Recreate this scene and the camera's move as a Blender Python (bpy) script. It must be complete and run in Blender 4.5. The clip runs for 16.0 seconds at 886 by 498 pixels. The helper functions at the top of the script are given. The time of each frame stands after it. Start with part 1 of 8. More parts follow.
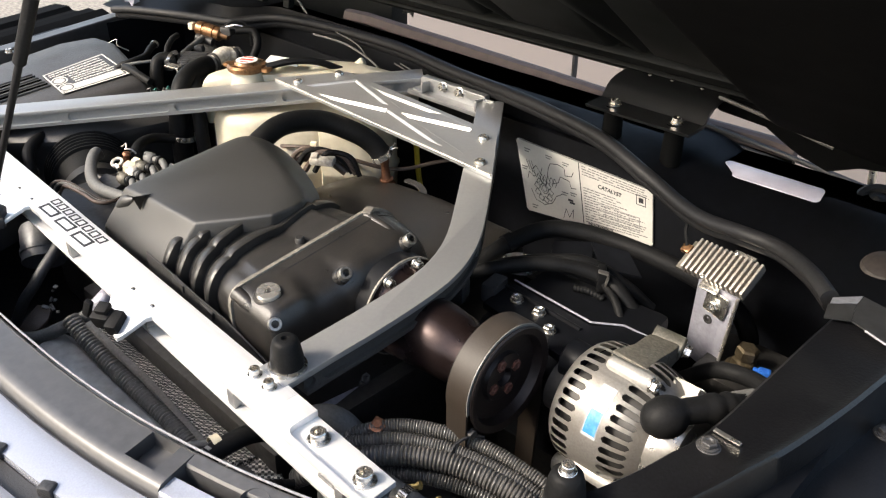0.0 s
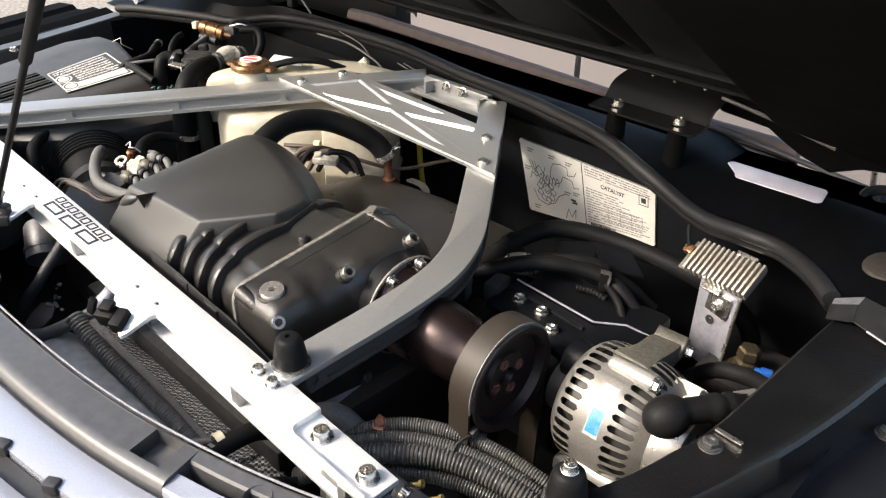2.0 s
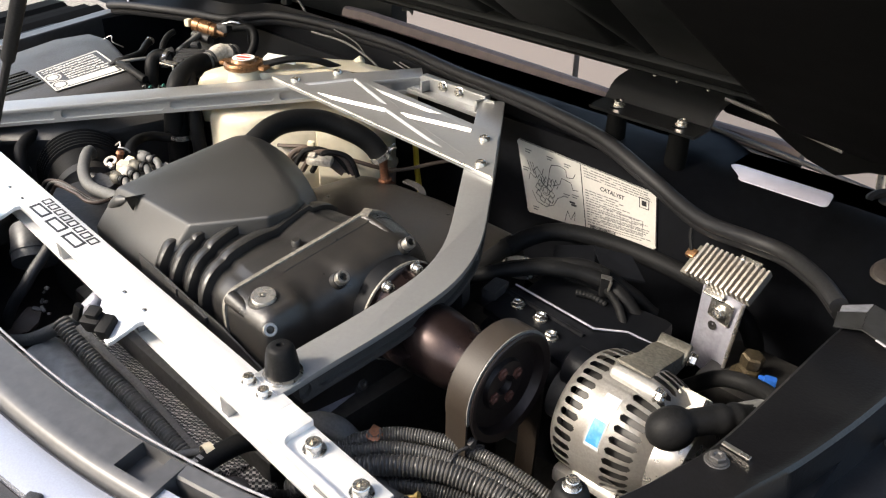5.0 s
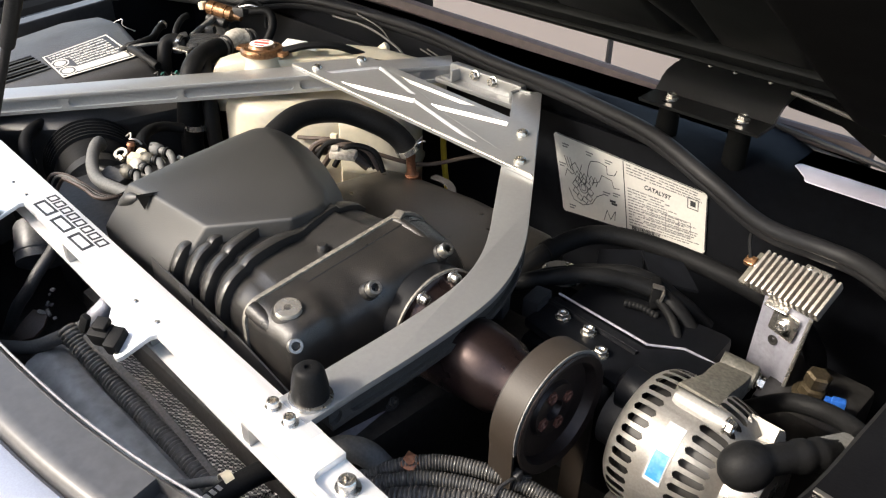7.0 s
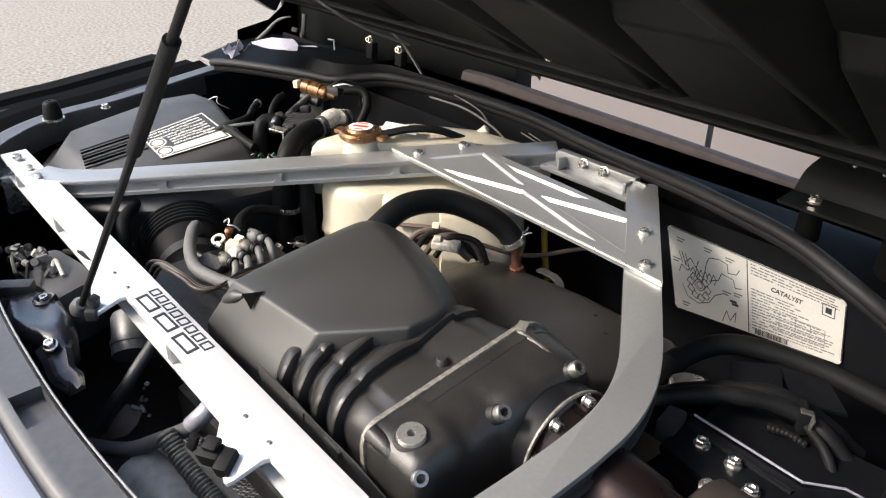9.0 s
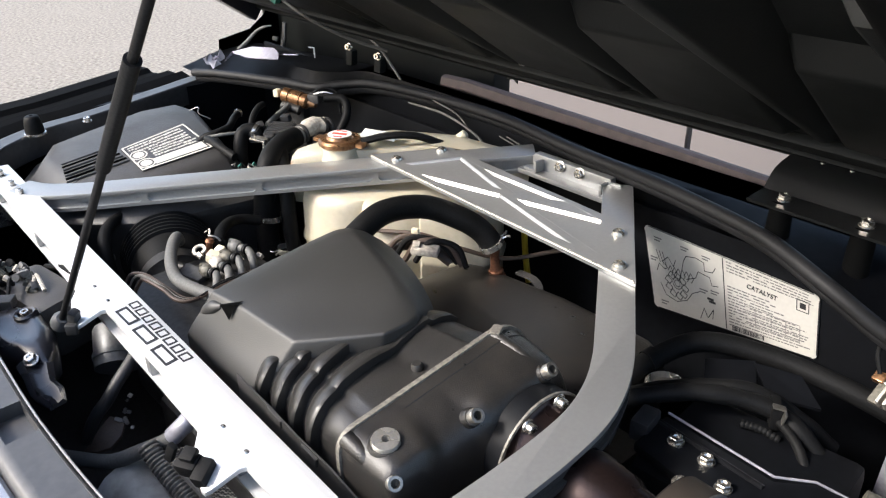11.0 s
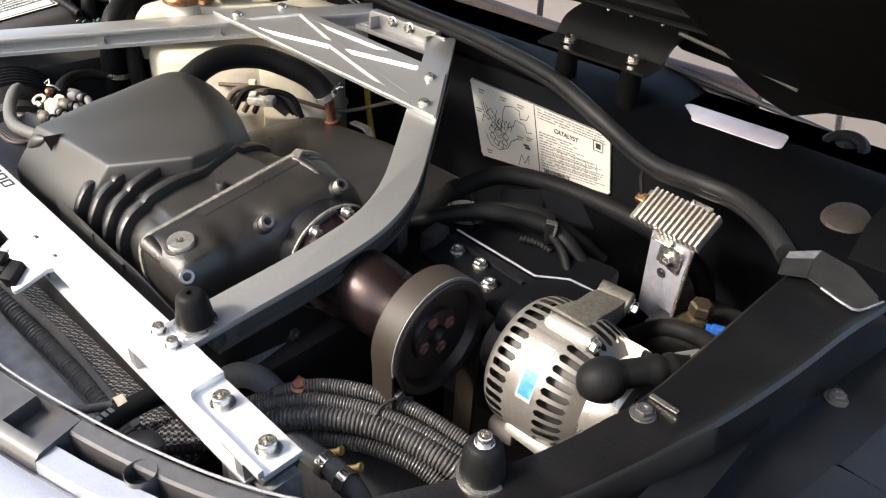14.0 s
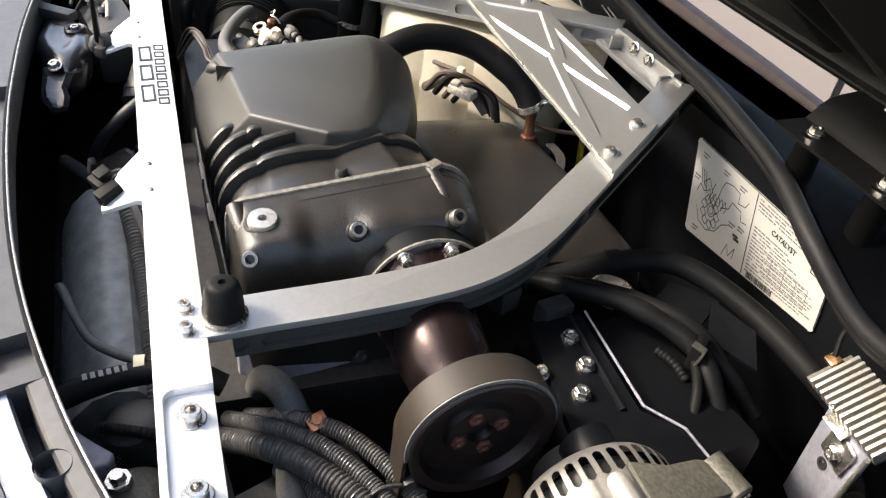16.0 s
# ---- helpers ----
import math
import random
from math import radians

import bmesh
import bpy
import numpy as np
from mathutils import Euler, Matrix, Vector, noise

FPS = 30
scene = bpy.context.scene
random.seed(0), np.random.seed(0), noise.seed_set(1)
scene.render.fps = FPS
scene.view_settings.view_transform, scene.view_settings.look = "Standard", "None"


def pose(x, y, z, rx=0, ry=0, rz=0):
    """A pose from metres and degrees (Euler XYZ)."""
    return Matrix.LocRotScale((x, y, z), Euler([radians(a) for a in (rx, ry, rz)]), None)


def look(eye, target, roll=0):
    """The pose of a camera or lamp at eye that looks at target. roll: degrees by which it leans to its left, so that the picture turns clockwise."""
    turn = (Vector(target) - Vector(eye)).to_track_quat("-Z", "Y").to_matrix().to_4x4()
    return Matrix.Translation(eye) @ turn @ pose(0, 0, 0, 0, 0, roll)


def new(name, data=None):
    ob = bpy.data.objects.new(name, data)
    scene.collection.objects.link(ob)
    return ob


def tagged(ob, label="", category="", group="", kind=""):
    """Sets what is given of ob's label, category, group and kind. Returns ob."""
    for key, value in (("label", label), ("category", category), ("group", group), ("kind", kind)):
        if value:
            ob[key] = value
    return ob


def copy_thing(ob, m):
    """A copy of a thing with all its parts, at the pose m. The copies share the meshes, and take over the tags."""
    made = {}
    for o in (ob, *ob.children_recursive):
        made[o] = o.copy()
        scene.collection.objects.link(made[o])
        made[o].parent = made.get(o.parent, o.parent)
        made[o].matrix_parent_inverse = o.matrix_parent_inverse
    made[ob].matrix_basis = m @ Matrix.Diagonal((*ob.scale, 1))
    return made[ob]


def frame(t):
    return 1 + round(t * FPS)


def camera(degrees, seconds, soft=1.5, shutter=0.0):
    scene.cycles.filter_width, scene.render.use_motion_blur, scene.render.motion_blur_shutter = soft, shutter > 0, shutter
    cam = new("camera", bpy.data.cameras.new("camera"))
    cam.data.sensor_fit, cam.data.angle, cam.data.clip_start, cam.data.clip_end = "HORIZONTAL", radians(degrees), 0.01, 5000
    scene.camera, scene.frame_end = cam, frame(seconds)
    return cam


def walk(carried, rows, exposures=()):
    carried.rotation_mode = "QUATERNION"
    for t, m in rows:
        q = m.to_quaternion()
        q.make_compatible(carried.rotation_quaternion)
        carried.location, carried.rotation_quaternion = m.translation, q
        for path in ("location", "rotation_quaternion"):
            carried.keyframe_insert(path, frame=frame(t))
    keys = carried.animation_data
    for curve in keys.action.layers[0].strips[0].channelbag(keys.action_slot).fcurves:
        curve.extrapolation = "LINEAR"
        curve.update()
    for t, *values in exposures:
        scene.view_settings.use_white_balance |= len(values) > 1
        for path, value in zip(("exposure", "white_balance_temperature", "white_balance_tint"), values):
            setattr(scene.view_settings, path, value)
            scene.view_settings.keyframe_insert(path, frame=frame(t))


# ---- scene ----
cam = camera(57.63, 16.0, 1.2)
PATH = [
    (0, (0.3951, -0.2688, 1.3831), (-0.8077, 0.9630, 0.3653), 0.50),
    (0.5, (0.3951, -0.2691, 1.3837), (-0.8067, 0.9661, 0.3688), 0.43),
    (1, (0.3937, -0.2705, 1.3829), (-0.8100, 0.9650, 0.3707), 0.38),
    (1.5, (0.3946, -0.2709, 1.3835), (-0.8161, 0.9578, 0.3712), -0.06),
    (2, (0.3960, -0.2714, 1.3840), (-0.8098, 0.9570, 0.3657), 0.65),
    (2.5, (0.3967, -0.2700, 1.3835), (-0.8068, 0.9639, 0.3692), 0.68),
    (3, (0.3962, -0.2691, 1.3825), (-0.7998, 0.9749, 0.3715), 0.87),
    (3.5, (0.3960, -0.2697, 1.3828), (-0.8043, 0.9675, 0.3685), 0.73),
    (4, (0.3943, -0.2689, 1.3826), (-0.8125, 0.9649, 0.3720), 0.68),
    (6.5, (0.3312, -0.2302, 1.3622), (-0.8462, 0.9981, 0.3109), 1.23),
    (7, (0.3099, -0.2263, 1.3581), (-0.8895, 0.9803, 0.3065), 1.05),
    (7.5, (0.2895, -0.2262, 1.3628), (-0.9317, 0.9743, 0.3297), 1.25),
    (8, (0.2618, -0.2271, 1.3654), (-0.9783, 0.9753, 0.3572), 1.13),
    (8.5, (0.2349, -0.2284, 1.3725), (-1.0465, 0.9542, 0.3930), 0.65),
    (9, (0.2113, -0.2265, 1.3757), (-1.1237, 0.9306, 0.4383), 0.29),
    (9.2, (0.2028, -0.2245, 1.3787), (-1.1438, 0.9280, 0.4523), -0.59),
    (11.3, (0.2451, -0.2142, 1.3833), (-1.0757, 0.9589, 0.4455), -1.14),
    (11.5, (0.2620, -0.2179, 1.3806), (-1.0414, 0.9682, 0.4351), -1.34),
    (12, (0.3060, -0.2227, 1.3776), (-0.9657, 0.9672, 0.3943), -1.50),
    (12.5, (0.3424, -0.2289, 1.3711), (-0.8802, 1.0085, 0.3841), -0.99),
    (13, (0.3728, -0.2344, 1.3640), (-0.8027, 1.0296, 0.3539), -0.72),
    (13.5, (0.3888, -0.2181, 1.3566), (-0.7418, 1.0547, 0.3069), -0.54),
    (14, (0.3927, -0.1989, 1.3532), (-0.7287, 1.0141, 0.2259), 1.75),
    (14.5, (0.4195, -0.1159, 1.3484), (-0.8656, 0.9279, 0.2264), 4.55),
    (15, (0.4426, -0.0548, 1.3412), (-0.9709, 0.7810, 0.1995), 7.95),
    (15.5, (0.4011, -0.0322, 1.3307), (-1.0196, 0.6860, 0.1200), 9.70),
    (16, (0.3512, -0.0166, 1.3365), (-1.0956, 0.6731, 0.1401), 9.50),
]
EXPOSURES = [(0.0, 1.73, 7050, 10), (6.5, 1.76, 7000, 10), (9.0, 1.63, 6750, 10), (12.5, 1.69, 6400, 10), (14.0, 1.90, 6950, 10), (16.0, 1.92, 7080, 10)]
walk(cam, [(t, look(eye, target, roll)) for t, eye, target, roll in PATH], EXPOSURES)

# ---- world, sun and sky ----
SUN_ELEV, SUN_AZ = 40.0, 208.0   # degrees; azimuth clockwise from +y
world = bpy.data.worlds.new("sky")
scene.world = world
world.use_nodes = True
wn = world.node_tree.nodes
sky = wn.new("ShaderNodeTexSky")
sky.sky_type = "NISHITA"
sky.sun_disc = False
sky.sun_elevation, sky.sun_rotation = radians(SUN_ELEV), radians(SUN_AZ)
sky.dust_density = 3.0
wn["Background"].inputs["Strength"].default_value = 0.15
world.node_tree.links.new(sky.outputs[0], wn["Background"].inputs["Color"])
sun_data = bpy.data.lights.new("sun", "SUN")
sun_data.energy, sun_data.angle, sun_data.color = 1.95, radians(12), (1.0, 0.96, 0.90)
sun = new("sun", sun_data)
sx, sy = math.sin(radians(SUN_AZ)), math.cos(radians(SUN_AZ))
sun.matrix_basis = look((sx * 5, sy * 5, 5 * math.tan(radians(SUN_ELEV))), (0, 0, 0))


# ---- materials ----
def material(name, color, rough=0.5, metal=0.0, vary=0.15, fine=220.0, coarse=14.0, bump=0.1, coat=0.0, rough_vary=0.12, tint=None, stretch=None):
    """A surface with grain at a fine and a coarse scale; tint: the colour of its stains."""
    m = bpy.data.materials.new(name)
    m.use_nodes = True
    n, l = m.node_tree.nodes, m.node_tree.links
    b = n["Principled BSDF"]
    tc = n.new("ShaderNodeTexCoord")
    src = tc.outputs["Object"]
    if stretch:
        mp = n.new("ShaderNodeMapping")
        mp.inputs["Scale"].default_value = stretch
        l.new(src, mp.inputs["Vector"])
        src = mp.outputs["Vector"]
    f, c = n.new("ShaderNodeTexNoise"), n.new("ShaderNodeTexNoise")
    f.inputs["Scale"].default_value, c.inputs["Scale"].default_value = fine, coarse
    f.inputs["Detail"].default_value, c.inputs["Detail"].default_value = 4, 6
    l.new(src, f.inputs["Vector"])
    l.new(tc.outputs["Object"], c.inputs["Vector"])
    dark = tuple(v * (1 - vary) for v in color)
    light = tuple(min(1, v * (1 + vary)) for v in color)
    r1 = n.new("ShaderNodeValToRGB")
    r1.color_ramp.elements[0].position, r1.color_ramp.elements[1].position = 0.3, 0.7
    r1.color_ramp.elements[0].color, r1.color_ramp.elements[1].color = (*dark, 1), (*light, 1)
    l.new(f.outputs[0], r1.inputs[0])
    r2 = n.new("ShaderNodeValToRGB")
    r2.color_ramp.elements[0].position, r2.color_ramp.elements[1].position = 0.42, 0.72
    r2.color_ramp.elements[0].color, r2.color_ramp.elements[1].color = (0, 0, 0, 1), (1, 1, 1, 1)
    l.new(c.outputs[0], r2.inputs[0])
    mix = n.new("ShaderNodeMix")
    mix.data_type = "RGBA"
    mix.inputs[7].default_value = (*(tint or dark), 1)
    damp = n.new("ShaderNodeMath")
    damp.operation = "MULTIPLY"
    damp.inputs[1].default_value = 0.45
    l.new(r2.outputs[0], damp.inputs[0])
    l.new(damp.outputs[0], mix.inputs[0])
    l.new(r1.outputs[0], mix.inputs[6])
    l.new(mix.outputs[2], b.inputs["Base Color"])
    mr = n.new("ShaderNodeMapRange")
    mr.inputs["To Min"].default_value, mr.inputs["To Max"].default_value = max(0.02, rough - rough_vary), min(1, rough + rough_vary)
    l.new(c.outputs[0], mr.inputs[0])
    l.new(mr.outputs[0], b.inputs["Roughness"])
    b.inputs["Metallic"].default_value = metal
    b.inputs["Coat Weight"].default_value = coat
    b.inputs["Coat Roughness"].default_value = 0.05
    if bump:
        bp = n.new("ShaderNodeBump")
        bp.inputs["Strength"].default_value, bp.inputs["Distance"].default_value = bump, 0.002
        l.new(f.outputs[0], bp.inputs["Height"])
        l.new(bp.outputs[0], b.inputs["Normal"])
    return m


def carbon_weave(name):
    """Twill weave of black fibre under clear resin."""
    m = material(name, (0.018, 0.018, 0.02), 0.3, 0, 0.2, 500, 20, 0.1, coat=0.8)
    n, l = m.node_tree.nodes, m.node_tree.links
    b = n["Principled BSDF"]
    tc, ch = n.new("ShaderNodeTexCoord"), n.new("ShaderNodeTexChecker")
    mp = n.new("ShaderNodeMapping")
    mp.inputs["Rotation"].default_value = (0, 0, radians(38))
    ch.inputs["Scale"].default_value = 330
    wv = n.new("ShaderNodeTexWave")
    wv.wave_type, wv.bands_direction = "BANDS", "X"
    wv.inputs["Scale"].default_value, wv.inputs["Distortion"].default_value = 46, 0.6
    ch.inputs["Color1"].default_value, ch.inputs["Color2"].default_value = (0.06, 0.06, 0.06, 1), (0.95, 0.90, 0.82, 1)
    l.new(tc.outputs["Object"], mp.inputs["Vector"])
    l.new(mp.outputs[0], ch.inputs["Vector"])
    l.new(mp.outputs[0], wv.inputs["Vector"])
    mul = n.new("ShaderNodeMix")
    mul.data_type, mul.blend_type = "RGBA", "MULTIPLY"
    mul.inputs[0].default_value = 0.8
    l.new(ch.outputs[0], mul.inputs[6])
    l.new(wv.outputs[0], mul.inputs[7])
    l.new(mul.outputs[2], b.inputs["Base Color"])
    return m


M_ALU = material("brushed_aluminium", (0.80, 0.80, 0.79), 0.42, 0.55, 0.05, 300, 9, 0.05, rough_vary=0.05, stretch=(0.12, 1, 1))
M_ALU_LEG = material("satin_aluminium", (0.345, 0.348, 0.345), 0.38, 0.68, 0.04, 260, 9, 0.04, rough_vary=0.05)
M_CAST = material("cast_aluminium", (0.40, 0.385, 0.355), 0.43, 0.5, 0.10, 420, 30, 0.12, tint=(0.36, 0.33, 0.28))
M_DIRTY_CAST = material("grimy_cast_aluminium", (0.115, 0.108, 0.088), 0.55, 0.4, 0.35, 300, 60, 0.3, tint=(0.085, 0.075, 0.055))
M_BLACK_CAST = material("black_crackle_casting", (0.017, 0.016, 0.015), 0.32, 0.0, 0.45, 900, 60, 0.24, tint=(0.036, 0.031, 0.026))
M_COVER = material("black_satin_plastic", (0.0245, 0.0242, 0.0228), 0.44, 0.0, 0.25, 900, 16, 0.14, tint=(0.026, 0.0255, 0.0245))
M_HOUSING = material("black_satin_casting", (0.020, 0.0192, 0.0182), 0.34, 0.0, 0.3, 700, 30, 0.14, tint=(0.033, 0.030, 0.027))
M_PLASTIC = material("black_grained_plastic", (0.020, 0.020, 0.021), 0.5, 0.0, 0.3, 700, 22, 0.25)
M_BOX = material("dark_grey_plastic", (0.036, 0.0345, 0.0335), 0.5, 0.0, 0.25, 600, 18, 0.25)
M_RUBBER = material("black_rubber", (0.0065, 0.0066, 0.0068), 0.54, 0.0, 0.35, 500, 25, 0.12, tint=(0.013, 0.013, 0.013))
M_SEAL = material("rubber_seal", (0.010, 0.010, 0.0105), 0.55, 0.0, 0.25, 300, 12, 0.1, tint=(0.022, 0.022, 0.024))
M_PANEL = material("black_bay_paint", (0.0042, 0.0047, 0.0060), 0.45, 0.0, 0.3, 90, 9, 0.03, tint=(0.007, 0.0075, 0.0085))
M_PAINT = material("dark_blue_black_car_paint", (0.012, 0.012, 0.015), 0.28, 0.0, 0.2, 60, 5, 0.0, coat=0.4, rough_vary=0.05)
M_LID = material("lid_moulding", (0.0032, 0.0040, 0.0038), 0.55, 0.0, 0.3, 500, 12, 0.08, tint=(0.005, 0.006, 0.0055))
M_TAIL = material("silver_blue_metallic_paint", (0.30, 0.315, 0.355), 0.25, 0.3, 0.08, 700, 4, 0.0, coat=1.0, rough_vary=0.04)
M_RAIL = material("mauve_brown_satin_trim", (0.094, 0.073, 0.067), 0.6, 0.0, 0.15, 60, 6, 0.0)
M_LIP = material("scuffed_black_moulding", (0.040, 0.0395, 0.040), 0.44, 0.0, 0.25, 120, 14, 0.02, tint=(0.034, 0.034, 0.036))
M_DARK = material("dirty_black_metal", (0.022, 0.0215, 0.021), 0.5, 0.2, 0.4, 150, 12, 0.2, tint=(0.034, 0.030, 0.025))
M_STEEL = material("zinc_plated_steel", (0.58, 0.555, 0.51), 0.27, 0.92, 0.12, 500, 60, 0.05, tint=(0.4, 0.37, 0.33))
M_CLIP = material("bright_steel", (0.64, 0.61, 0.56), 0.28, 0.85, 0.1, 300, 40, 0.03)
M_BRACKET = material("grey_steel_bracket", (0.38, 0.38, 0.43), 0.40, 0.45, 0.15, 200, 25, 0.1, tint=(0.2, 0.2, 0.24))
M_COPPER = material("tarnished_copper", (0.26, 0.12, 0.07), 0.42, 0.8, 0.3, 300, 40, 0.2, tint=(0.16, 0.07, 0.04))
M_BRASS = material("passivated_brass", (0.24, 0.13, 0.065), 0.30, 0.75, 0.45, 260, 90, 0.2, tint=(0.25, 0.12, 0.06))
M_OLIVE = material("yellow_passivated_steel", (0.10, 0.078, 0.050), 0.42, 0.8, 0.3, 300, 60, 0.2, tint=(0.14, 0.11, 0.06))
M_SNOUT = material("dark_bronze_anodised", (0.026, 0.017, 0.0165), 0.28, 0.7, 0.15, 300, 18, 0.06, tint=(0.03, 0.02, 0.018))
M_PULLEY = material("blackened_bronze", (0.016, 0.011, 0.010), 0.45, 0.4, 0.3, 200, 25, 0.08)
M_FIN = material("bright_ribbed_alloy", (0.40, 0.37, 0.33), 0.38, 0.6, 0.10, 300, 40, 0.08, tint=(0.42, 0.37, 0.32))
M_EDGE_GLINT = material("pale_edge_glint", (0.20, 0.20, 0.21), 0.28, 0.2, 0.2, 300, 30, 0.05)
M_TOOTH = material("worn_grey_composite", (0.14, 0.135, 0.125), 0.4, 0.0, 0.3, 400, 30, 0.1)
M_YELLOWZINC = material("yellow_zinc", (0.62, 0.45, 0.16), 0.32, 0.6, 0.2, 300, 60, 0.1)
M_LITALU = material("lit_aluminium_fillet", (0.58, 0.575, 0.555), 0.36, 0.75, 0.05, 300, 20, 0.03)
M_PALE = material("pale_lavender_plastic", (0.34, 0.33, 0.39), 0.4, 0.0, 0.15, 150, 40, 0.1)
M_INSERT = material("pale_lavender_insert", (0.50, 0.48, 0.54), 0.35, 0.0, 0.08, 60, 9, 0.0)
M_HINGE = material("glossy_black_hinge", (0.012, 0.0125, 0.0125), 0.30, 0.0, 0.1, 200, 30, 0.0, coat=0.3, rough_vary=0.04)
M_MATTE = material("matte_near_black", (0.0022, 0.0023, 0.0023), 0.8, 0.0, 0.2, 300, 12, 0.05)
M_CONDUIT = material("black_conduit_plastic", (0.082, 0.079, 0.075), 0.33, 0.0, 0.3, 300, 30, 0.05, tint=(0.04, 0.037, 0.033))
M_PLATE = material("dark_grey_plate", (0.085, 0.086, 0.088), 0.45, 0.2, 0.2, 260, 20, 0.1, tint=(0.035, 0.034, 0.033))
M_FLANK = material("dusty_grey_plastic", (0.26, 0.258, 0.245), 0.42, 0.0, 0.3, 60, 18, 0.04, tint=(0.12, 0.117, 0.11))
M_GREYPLATE = material("grey_painted_steel", (0.24, 0.24, 0.235), 0.5, 0.2, 0.25, 260, 25, 0.1, tint=(0.15, 0.148, 0.14))
M_DUSTRIB = material("dusty_ribbed_rubber", (0.115, 0.108, 0.095), 0.5, 0.0, 0.3, 200, 30, 0.1, tint=(0.06, 0.056, 0.05))
M_BOLT = material("dull_steel_bolt", (0.30, 0.285, 0.26), 0.36, 0.85, 0.2, 400, 60, 0.1, tint=(0.2, 0.18, 0.16))
M_TAPEDULL = material("cloudy_plastic_film", (0.017, 0.0172, 0.017), 0.34, 0.0, 0.3, 120, 30, 0.10, tint=(0.03, 0.03, 0.029))
M_BROWNRUBBER = material("brown_rubber", (0.022, 0.017, 0.014), 0.6, 0.0, 0.3, 200, 30, 0.1)
M_CREAMDIRT = material("stained_white_plastic", (0.42, 0.39, 0.34), 0.5, 0.0, 0.35, 200, 60, 0.15, tint=(0.25, 0.21, 0.16))
M_PRINT = material("faded_grey_print", (0.19, 0.185, 0.175), 0.5, 0.0, 0.2, 300, 40, 0.0)
M_RUST = material("dull_rusty_steel", (0.12, 0.048, 0.034), 0.5, 0.4, 0.3, 300, 60, 0.2)
M_BELT = material("worn_rubber_belt", (0.022, 0.0165, 0.012), 0.5, 0.0, 0.12, 500, 20, 0.05, tint=(0.035, 0.03, 0.026))
M_TANK = material("cream_translucent_plastic", (0.43, 0.395, 0.31), 0.42, 0.0, 0.06, 120, 7, 0.04, tint=(0.39, 0.345, 0.24))
M_TANK.node_tree.nodes["Principled BSDF"].inputs["Subsurface Weight"].default_value = 0.25
M_TANK.node_tree.nodes["Principled BSDF"].inputs["Subsurface Radius"].default_value = (0.02, 0.014, 0.007)
M_GASKET = material("pale_gasket_flange", (0.19, 0.175, 0.15), 0.5, 0.3, 0.4, 300, 110, 0.3, tint=(0.05, 0.045, 0.04))
M_LABEL = material("aged_white_label", (0.54, 0.525, 0.475), 0.42, 0.0, 0.04, 200, 14, 0.0, tint=(0.46, 0.44, 0.39))
M_INK = material("black_ink", (0.02, 0.02, 0.022), 0.5, 0.0, 0.1, 100, 20, 0.0)
M_GREYINK = material("grey_ink", (0.16, 0.155, 0.15), 0.5, 0.0, 0.1, 100, 20, 0.0)
M_WHITE = material("white_print", (0.7, 0.7, 0.68), 0.5, 0.0, 0.05, 100, 20, 0.0)
M_CREAM = material("cream_plastic", (0.62, 0.55, 0.40), 0.5, 0.0, 0.1, 200, 30, 0.05)
M_RED = material("red_print", (0.5, 0.05, 0.03), 0.5, 0.0, 0.1, 100, 20, 0.0)
M_BLUE = material("blue_sticker", (0.02, 0.17, 0.40), 0.45, 0.0, 0.15, 200, 130, 0.0, tint=(0.22, 0.40, 0.50))
M_PALEBLUE = material("pale_blue_sticker", (0.36, 0.385, 0.39), 0.35, 0.0, 0.1, 200, 60, 0.0)
M_CONN = material("blue_connector", (0.015, 0.09, 0.36), 0.4, 0.0, 0.15, 200, 60, 0.05)
M_YELLOW = material("yellow_plastic", (0.60, 0.42, 0.03), 0.45, 0.0, 0.15, 200, 40, 0.05)
M_GREEN = material("green_wire", (0.02, 0.13, 0.10), 0.5, 0.0, 0.2, 200, 40, 0.05)
M_BROWN = material("brown_wire_sleeve", (0.055, 0.036, 0.026), 0.5, 0.0, 0.3, 500, 40, 0.1)
M_WIRE = material("grey_braided_wire", (0.10, 0.095, 0.085), 0.55, 0.1, 0.3, 700, 60, 0.3)
M_GREYHOSE = material("dusty_grey_hose", (0.10, 0.10, 0.095), 0.65, 0.0, 0.2, 400, 30, 0.15)
M_TAPE = material("clear_grey_tape", (0.14, 0.14, 0.15), 0.3, 0.0, 0.3, 150, 40, 0.2, coat=0.3)
M_CARBON = carbon_weave("carbon_fibre")
M_GROUND = material("dusty_gravel_ground", (0.205, 0.184, 0.155), 0.95, 0.0, 0.45, 42, 2.2, 0.8, tint=(0.235, 0.214, 0.184))
M_FLANGE = material("dusty_black_paint", (0.0042, 0.0042, 0.0048), 0.34, 0.0, 0.5, 420, 22, 0.12, tint=(0.0075, 0.0075, 0.0075))
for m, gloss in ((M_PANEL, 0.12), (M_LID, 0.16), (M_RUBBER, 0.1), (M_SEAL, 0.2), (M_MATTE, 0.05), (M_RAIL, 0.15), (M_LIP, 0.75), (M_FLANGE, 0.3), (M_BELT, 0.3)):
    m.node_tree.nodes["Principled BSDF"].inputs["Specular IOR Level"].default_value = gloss


